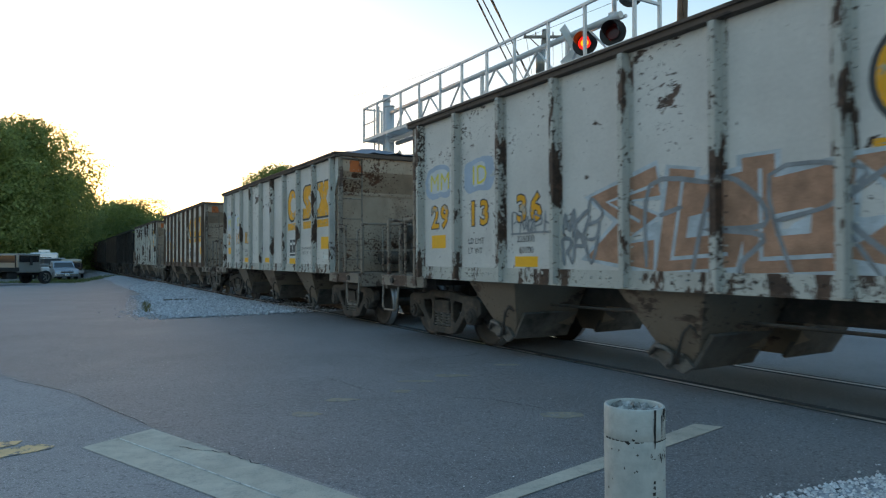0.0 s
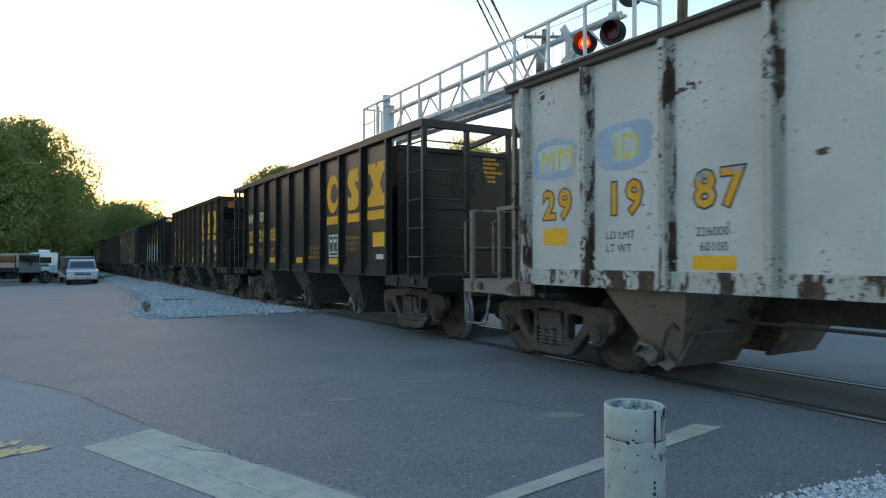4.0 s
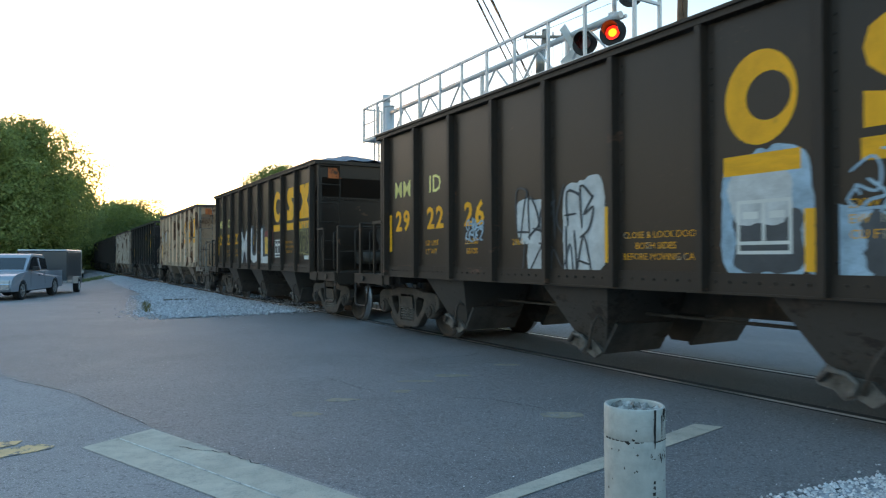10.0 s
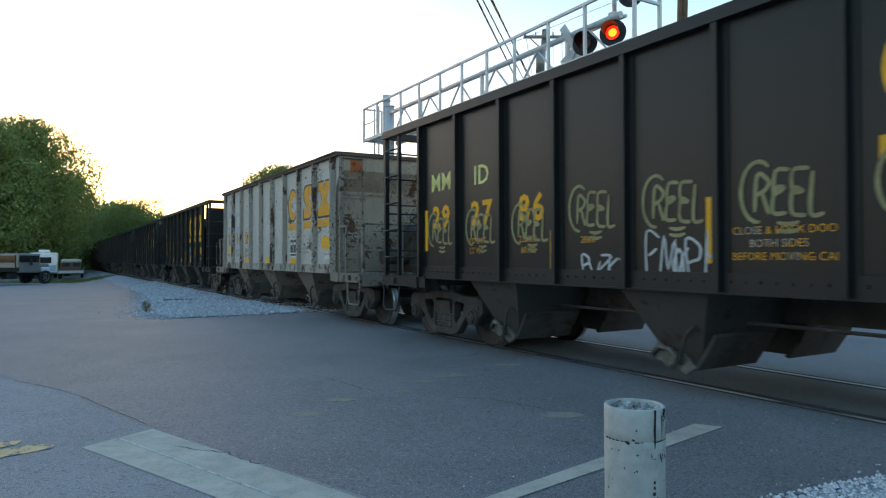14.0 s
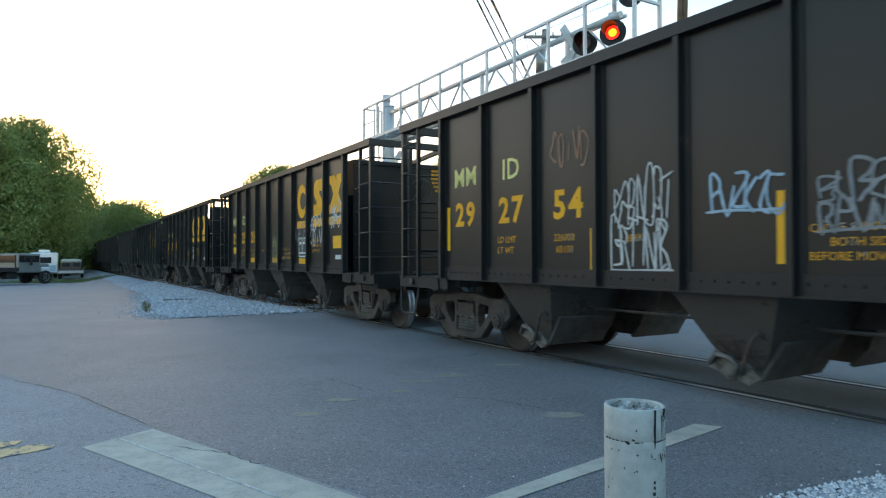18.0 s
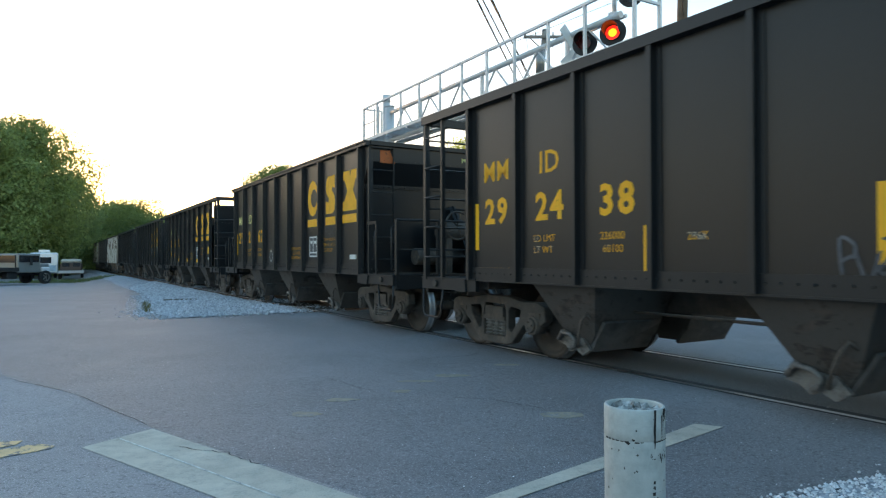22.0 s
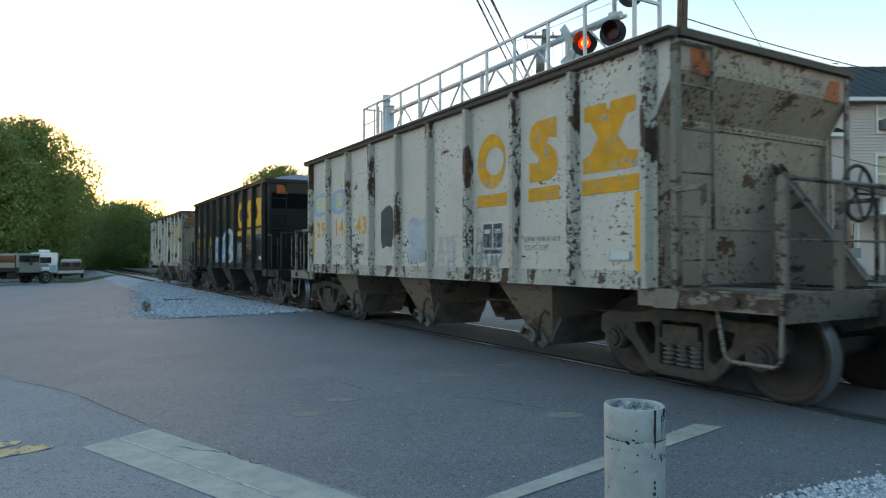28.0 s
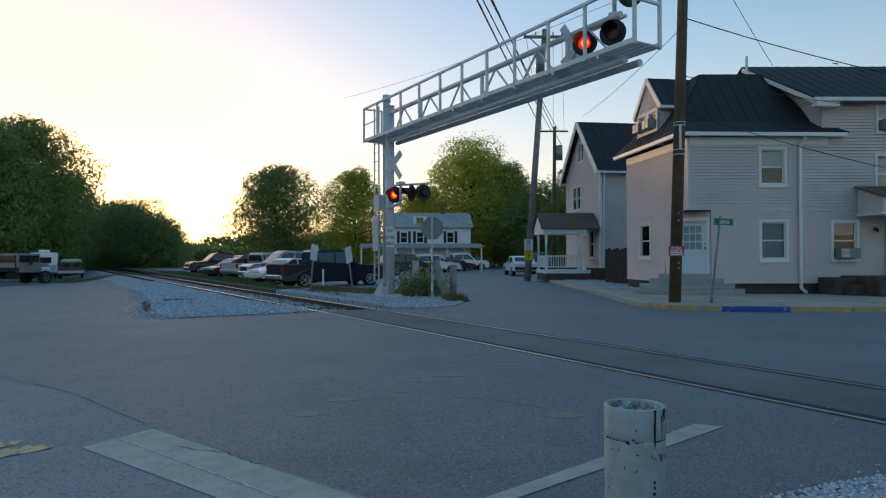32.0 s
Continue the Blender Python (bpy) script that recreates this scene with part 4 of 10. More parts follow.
    for x in (-4.97, 4.97):
        for fm in (None, FLIP):
            m = pose(x, 0, 0) if fm is None else pose(x, 0, 0) @ FLIP
            fr = part_of("truck_side_frame", cached("side_frame", b_side_frame, 0.012), gear, car, "cast steel truck side frame", m)
            part_of("spring_nest", cached("spring", b_spring), M["spring_steel"], fr)
            for o in (-WB / 2, WB / 2):
                part_of("bearing_cap", cached("bearing", b_bearing), gear, fr, "", pose(o, 0, 0))
        part_of("truck_bolster", cached("truck_bolster", b_truck_bolster), gear, car, "", pose(x, 0, 0))
        for o in (-WB / 2, WB / 2):
            ws = part_of("wheelset", cached("axle", b_axle), gear, car, "", pose(x + o, 0, 0.457))
            part_of("wheel", cached("wheel", b_wheel), M["wheel_steel"], ws)
            part_of("wheel", cached("wheel", b_wheel), M["wheel_steel"], ws, "", FLIP)
            WHEELS.append((k, ws, x + o))
    # markings on the camera's side
    letters = spec.get("letter", "logo_yellow")
    lz, lh = (2.30, spec.get("emblem_h", 0.80)) if not light else (2.28, 0.74)
    col = M[letters]
    es, ns = spec.get("emblem_shift", 0), spec.get("number_shift", 0)
    for pk, nm, key, fn in ((6, "ring_emblem", "em_ring", b_emblem_ring), (7, "slab_emblem", "em_slab", b_emblem_slab), (8, "hourglass_emblem", "em_glass", b_emblem_glass)):
        w = {6: 0.66, 7: 0.54, 8: 0.80}[pk]
        x = (panel(pk + es) + panel(pk + es, 1)) / 2 - w / 2
        if light and spec.get("edged", True):
            on_side(car, "emblem_outline", cached(key, fn), M["black_stencil"], x - 0.05, lz - 0.045, w + 0.075, lh + 0.08, -1.5215)
        em = on_side(car, nm, cached(key, fn), col, x, lz, w, lh)
        on_side(car, "underline", cached("quad", b_quad), col, x - 0.02, lz - 0.24, w + 0.04, 0.17)
    reps = spec.get("marks", "faded_yellow" if light else "pale_yellow")
    ncol = M[spec.get("digits", "logo_yellow")]
    if spec.get("patch"):
        for pk in (0, 1):
            on_side(car, "repainted_patch", blob_mesh(k * 7 + pk, 0.82, 0.52), M[spec.get("patch_paint", "sky_blue_patch")], panel(pk, 0.02), 2.25, 1, 1, -1.5213, "pale blue repainted patch")
            on_side(car, "stencil_field", blob_mesh(k * 5 + pk, 0.66 if pk == 0 else 0.34, 0.36), M["stencil_field"], panel(pk, 0.12 if pk == 0 else 0.30), 2.34, 1, 1, -1.5221)
    for pk, word, z, cc in ((0, "MM", 2.38, reps), (1, "ID", 2.38, reps), *((j, w_, 1.82, None) for j, w_ in enumerate(spec.get("split") or (number[0:2], number[2:4], number[4:6])))):
        pk += ns
        z += spec.get("mark_rise", 0.0)
        size, fat, gap = (0.38, 0.0 if light else 0.004, 1.05) if cc else (0.46, 0.012 if light else 0.015, 1.0 if len(word) > 2 else 1.22)
        me = text_mesh(word, size, fat, 1.0, gap)
        wd = max(v.co.x for v in me.vertices)
        x = (panel(pk) + panel(pk, 1)) / 2 - wd / 2 + 0.02
        if light and not cc and spec.get("edged", True):
            on_side(car, "mark_outline", text_mesh(word, size, fat + 0.018, 1.0, gap), M["black_stencil"], x - 0.018, z, 1, 1, -1.5215)
        on_side(car, "mark", me, ncol if cc is None else M[cc], x, z)
    small = M["black_stencil"] if light else M["faded_orange"]
    stencil(car, "LD LMT\nLT WT", 0.12, small, panel(1, 0.2), 1.55)
    stencil(car, spec.get("weights", "226000\n 60100"), 0.12, small, panel(2, 0.25), 1.55)
    if not light:
        stencil(car, "2 INCH HF COMP SHOES", 0.062, small, panel(0, 0.12), 1.50 if spec.get("low_strip") else 1.18)
        stencil(car, "CLOSE & LOCK DOORS\n     BOTH SIDES\nBEFORE MOVING CAR", 0.095, small, panel(5, 0.0), 1.55)
        stencil(car, "EXW 10-8 H 10-11\nEW  10-8 H 11-10\nCU FT 2197", 0.10, small, panel(7, 0.08), 1.72)
        stencil(car, "286K", 0.11, small, panel(3, 0.3), 1.52)
    else:
        stencil(car, "EXW 10-8 H 10-9\nCU FT 2197", 0.09, small, panel(7, 0.1), 1.55)
    # the data panel
    on_side(car, "data_panel", cached("quad", b_quad), M["patch_dark"], panel(6, 0.25) + 0.01, 1.39, 0.48, 0.44, -1.5225)
    on_side(car, "data_frame", cached("data_frame", b_data_frame), M["white_stencil"], panel(6, 0.25), 1.38)
    # reflective strips
    if spec.get("strips", "tall") == "tall":
        for pk, f, z, h in ((0, -0.04, 1.46, 0.64), (2, 0.93, 1.22, 0.46), (4, 0.92, 1.30, 0.60), (6, 0.92, 1.24, 0.50), (8, 0.90, 1.22, 0.80)):
            on_side(car, "reflector_strip", cached("quad", b_quad), M["reflector_yellow"], panel(pk, f), z, 0.095, h)
    else:
        for pk, f, z, w, h in ((0, 0.03, 1.14, 0.80, 0.105) if spec.get("low_strip") else (0, 0.25, 1.50, 0.42, 0.2), (2, 0.2, 1.24, 0.46, 0.13), (4, 0.25, 1.24, 0.46, 0.13), (6, 0.25, 1.22, 0.5, 0.13), (8, 0.15, 1.14, 0.72, 0.12) if spec.get("low_strip") else (8, 0.3, 1.56, 0.55, 0.26)):
            on_side(car, "reflector_strip", cached("quad", b_quad), M["reflector_yellow"], panel(pk, f), z, w, h)
    on_side(car, "placard_holder", cached("holder", b_holder), M["white_stencil"], panel(8, 0.5), 1.33)
    if kind == "a":
        for y0, f in ((-1.28, 1), (1.0, -1)):
            bm = bmesh.new()
            x1 = RO + 0.006
            bm.faces.new([bm.verts.new(p) for p in ((x1, y0, RIM - 0.40), (x1, y0 + 0.32, RIM - 0.40), (x1, y0 + 0.32 - (0.12 if f > 0 else 0), RIM - 0.16), (x1, y0 + (0.12 if f < 0 else 0), RIM - 0.16))])
            part("orange_patch", bm, M["orange_patch"], car, "faded orange-red patch on the end")
    for y, z, w, h, strokes, width, colour, seed in spec.get("end_tags", ()):
        m = pose(SL - 0.014 if kind == "b" else SL + 0.044, y, z, 0, 0, 90)
        part_of("end_graffiti", tag_mesh(seed, w, h, strokes, width), M[colour], car, "", m)
    if kind == "b":
        part_of("end_writing", cached("end_writing", b_end_writing), M["faded_orange"], car, "worn orange lines of small writing", pose(SL - 0.012, 0.45, RIM - 0.26, 0, 0, 90))
    end_x, end_y, end_z, end_size = (RO + 0.004, 0.55, RIM - 0.28, 0.13) if kind == "a" else (FB + 0.054, 0.25, RIM - 0.10, 0.085)
    part_of("end_number", text_mesh(("" if light else "MMID ") + number, end_size), M["black_stencil"] if light else M["pale_yellow"], car, "", pose(end_x, end_y, end_z, 0, 0, 90))
    if spec.get("load"):
        part_of("stone_load", cached("load", b_load), M["stone_load"], car, "heap of blue-grey crushed stone", Matrix.Translation((0, 0, spec["load"])))
    for px_, pz, w, h, n, fill, edge, seed in spec.get("pieces", ()):
        for a, b, c in piece_meshes(seed, w, h, n):
            on_side(car, "graffiti_outline", a, M[edge], px_, pz, 1, 1, -1.5232)
            on_side(car, "graffiti_form", b, M[fill], px_, pz, 1, 1, -1.5236)
            on_side(car, "graffiti_stroke", c, M[edge], px_, pz, 1, 1, -1.5236)
    for px_, pz, w, h, words, fill, edge in spec.get("block_words", ()):
        for j, ch in enumerate(words):
            cw = w / len(words)
            fat, thin = text_mesh(ch, 1.0, 0.085), text_mesh(ch, 1.0, 0.035)
            x0, x1 = min(v.co.x for v in fat.vertices), max(v.co.x for v in fat.vertices)
            z0, z1 = min(v.co.z for v in fat.vertices), max(v.co.z for v in fat.vertices)
            kx, kz, lean = cw / (x1 - x0) * 1.03, h / (z1 - z0), 0.10 if j % 2 else -0.06
            for nm, me, mt, dy in (("graffiti_outline", fat, edge, 0.0), ("graffiti_form", thin, fill, 0.0012)):
                m = Matrix.LocRotScale((px_ + cw * j - x0 * kx, -1.5240 - dy - 0.0003 * j, pz - z0 * kz + 0.06 * (j % 2) * h), None, (kx, 1, kz))
                m = m @ Matrix(((1, 0, lean, 0), (0, 1, 0, 0), (0, 0, 1, 0), (0, 0, 0, 1)))
                part_of(nm, me, M[mt], car, "", m)
    for px_, pz, w, h, words, width, colour, loop in spec.get("words", ()):
        on_side(car, "graffiti", word_mesh(k * 31 + len(words), words, w, h, width, loop=loop), M[colour], px_, pz, 1, 1, -1.5275)
    for fx, fz, w, h, skew, colour in spec.get("fields", ()):
        m = Matrix.LocRotScale((fx, -1.5222 - 0.0002 * FIELD_ORDER[colour], fz), None, (w, 1, h)) @ Matrix(((1, 0, skew, 0), (0, 1, 0, 0), (0, 0, 1, 0), (0, 0, 0, 1)))
        part_of("painted_field", cached("quad", b_quad), M[colour], car, "", m)
    for g in spec.get("tags", ()):
        px_, pz, w, h, strokes, width, colour, seed = g
        if strokes == 0:
            on_side(car, "painted_field", blob_mesh(seed, w, h), M[colour], px_, pz, 1, 1, -1.5225 - 0.0003 * (seed % 4))
        else:
            on_side(car, "graffiti", tag_mesh(seed, w, h, strokes, width), M[colour], px_, pz, 1, 1, -1.5262 - 0.0006 * (seed % 5))
    CARS.append((k, car, spec["s"]))
    return car


def b_end_writing(bm):
    for j, ends in enumerate(((0, 0.52), (0, 0.30), (0, 0.36), (0, 0.28), (0.02, 0.40), (0.06, 0.24), (0.10, 0.22))):
        z = -0.085 * j
        x = ends[0]
        while x < ends[1]:
            w = 0.035 + 0.02 * ((j * 5 + int(x * 40)) % 3)
            bm.faces.new([bm.verts.new(p) for p in ((x, 0, z), (x + w, 0, z), (x + w, 0, z + 0.05), (x, 0, z + 0.05))])
            x += w + 0.012


def b_data_frame(bm):
    for x0, x1, z0, z1 in ((0, 0.5, 0, 0.03), (0, 0.5, 0.43, 0.46), (0, 0.03, 0.03, 0.43), (0.47, 0.5, 0.03, 0.43), (0.235, 0.265, 0.08, 0.43), (0.03, 0.47, 0.08, 0.11), (0.06, 0.20, 0.30, 0.36), (0.30, 0.44, 0.30, 0.36)):
        bm.faces.new([bm.verts.new(p) for p in ((x0, 0, z0), (x1, 0, z0), (x1, 0, z1), (x0, 0, z1))])


def b_holder(bm):
    box(bm, 0, 0.30, -0.02, 0, 0, 0.02)
    box(bm, 0, 0.02, -0.02, 0, 0, 0.09)
    box(bm, 0.28, 0.30, -0.02, 0, 0, 0.09)
    box(bm, 0.02, 0.28, -0.008, 0, 0.02, 0.09)


M["bare_grey"] = mat("bare_grey", (0.17, 0.155, 0.14), 0.6, 0.3, var=0.3, scale=8, dirt=(0.09, 0.08, 0.07), amount=0.35, dscale=9)
M["grimy_pale"] = mat("grimy_pale", (0.14, 0.125, 0.11), 0.8, 0.1, var=0.3, scale=2, dirt=(0.05, 0.045, 0.04), amount=0.45, dscale=2.2, edge=0.2)
M["grimy_dark"] = mat("grimy_dark", (0.085, 0.078, 0.072), 0.8, 0.1, var=0.3, scale=2, dirt=(0.045, 0.04, 0.038), amount=0.45, dscale=2.2, edge=0.2)
M["spring_steel"] = mat("spring_steel", (0.17, 0.155, 0.14), 0.7, 0.2, var=0.3, scale=9)
M["spray_white"] = mat("spray_white", (0.55, 0.56, 0.55), 0.7, var=0.2, scale=5)
M["spray_grey"] = mat("spray_grey", (0.24, 0.25, 0.26), 0.7, var=0.25, scale=5)
M["spray_black"] = mat("spray_black", (0.06, 0.065, 0.07), 0.7, var=0.25, scale=5)
M["spray_blue"] = mat("spray_blue", (0.32, 0.46, 0.56), 0.7, var=0.3, scale=5)
M["spray_sky"] = mat("spray_sky", (0.17, 0.33, 0.56), 0.7, var=0.25, scale=4, dirt=(0.06, 0.06, 0.065), amount=0.22, dscale=5, edge=0.1)
M["spray_worn"] = mat("spray_worn", (0.52, 0.55, 0.58), 0.7, var=0.25, scale=4, dirt=(0.20, 0.19, 0.18), amount=0.42, dscale=5, edge=0.15)
M["spray_green"] = mat("spray_green", (0.30, 0.50, 0.42), 0.7, var=0.3, scale=5)
M["spray_orange"] = mat("spray_orange", (0.42, 0.22, 0.14), 0.75, var=0.3, scale=5)
M["spray_fire"] = mat("spray_fire", (0.62, 0.36, 0.06), 0.75, var=0.3, scale=4)
M["spray_faint"] = mat("spray_faint", (0.10, 0.10, 0.105), 0.7, var=0.4, scale=4)
M["spray_red"] = mat("spray_red", (0.22, 0.06, 0.05), 0.75, var=0.35, scale=4)
M["spray_ochre"] = mat("spray_ochre", (0.33, 0.29, 0.14), 0.75, var=0.3, scale=5)
M["spray_pale"] = mat("spray_pale", (0.46, 0.51, 0.54), 0.7, var=0.25, scale=4)
M["spray_dim"] = mat("spray_dim", (0.26, 0.27, 0.28), 0.7, var=0.35, scale=4)
M["patch_dark"] = mat("patch_dark", (0.07, 0.075, 0.08), 0.65, var=0.2, scale=3)

FIELD_ORDER = {"worn_blue": 0, "worn_white": 1, "worn_dark": 2, "worn_red": 3, "worn_box": 4}
M["worn_blue"] = mat("worn_blue", (0.27, 0.33, 0.38), 0.65, var=0.2, scale=2, dirt=(0.11, 0.075, 0.06), amount=0.42, dscale=5, streak=2.5, edge=0.12)
M["worn_white"] = mat("worn_white", (0.44, 0.46, 0.47), 0.65, var=0.2, scale=2, dirt=(0.16, 0.13, 0.12), amount=0.45, dscale=6, edge=0.1)
M["worn_dark"] = mat("worn_dark", (0.062, 0.06, 0.062), 0.6, var=0.25, scale=2, dirt=(0.17, 0.18, 0.19), amount=0.34, dscale=6, streak=2.0, edge=0.08)
M["worn_red"] = mat("worn_red", (0.21, 0.045, 0.04), 0.65, var=0.3, scale=2, dirt=(0.09, 0.06, 0.055), amount=0.5, dscale=5, edge=0.1)
M["worn_box"] = mat("worn_box", (0.052, 0.045, 0.042), 0.6, var=0.2, scale=3, dirt=(0.10, 0.07, 0.06), amount=0.4, dscale=5, edge=0.15)
CARS, WHEELS = [], []
wheel_me = cached("wheel", b_wheel)
wheel_me.materials.append(M["wheel_steel"])
wheel_me.materials.append(M["worn_tread"])
# rear end of each car's side at the clip's start, metres along the track
def rear_at(k):
    return 9.40 + 13.737 * k


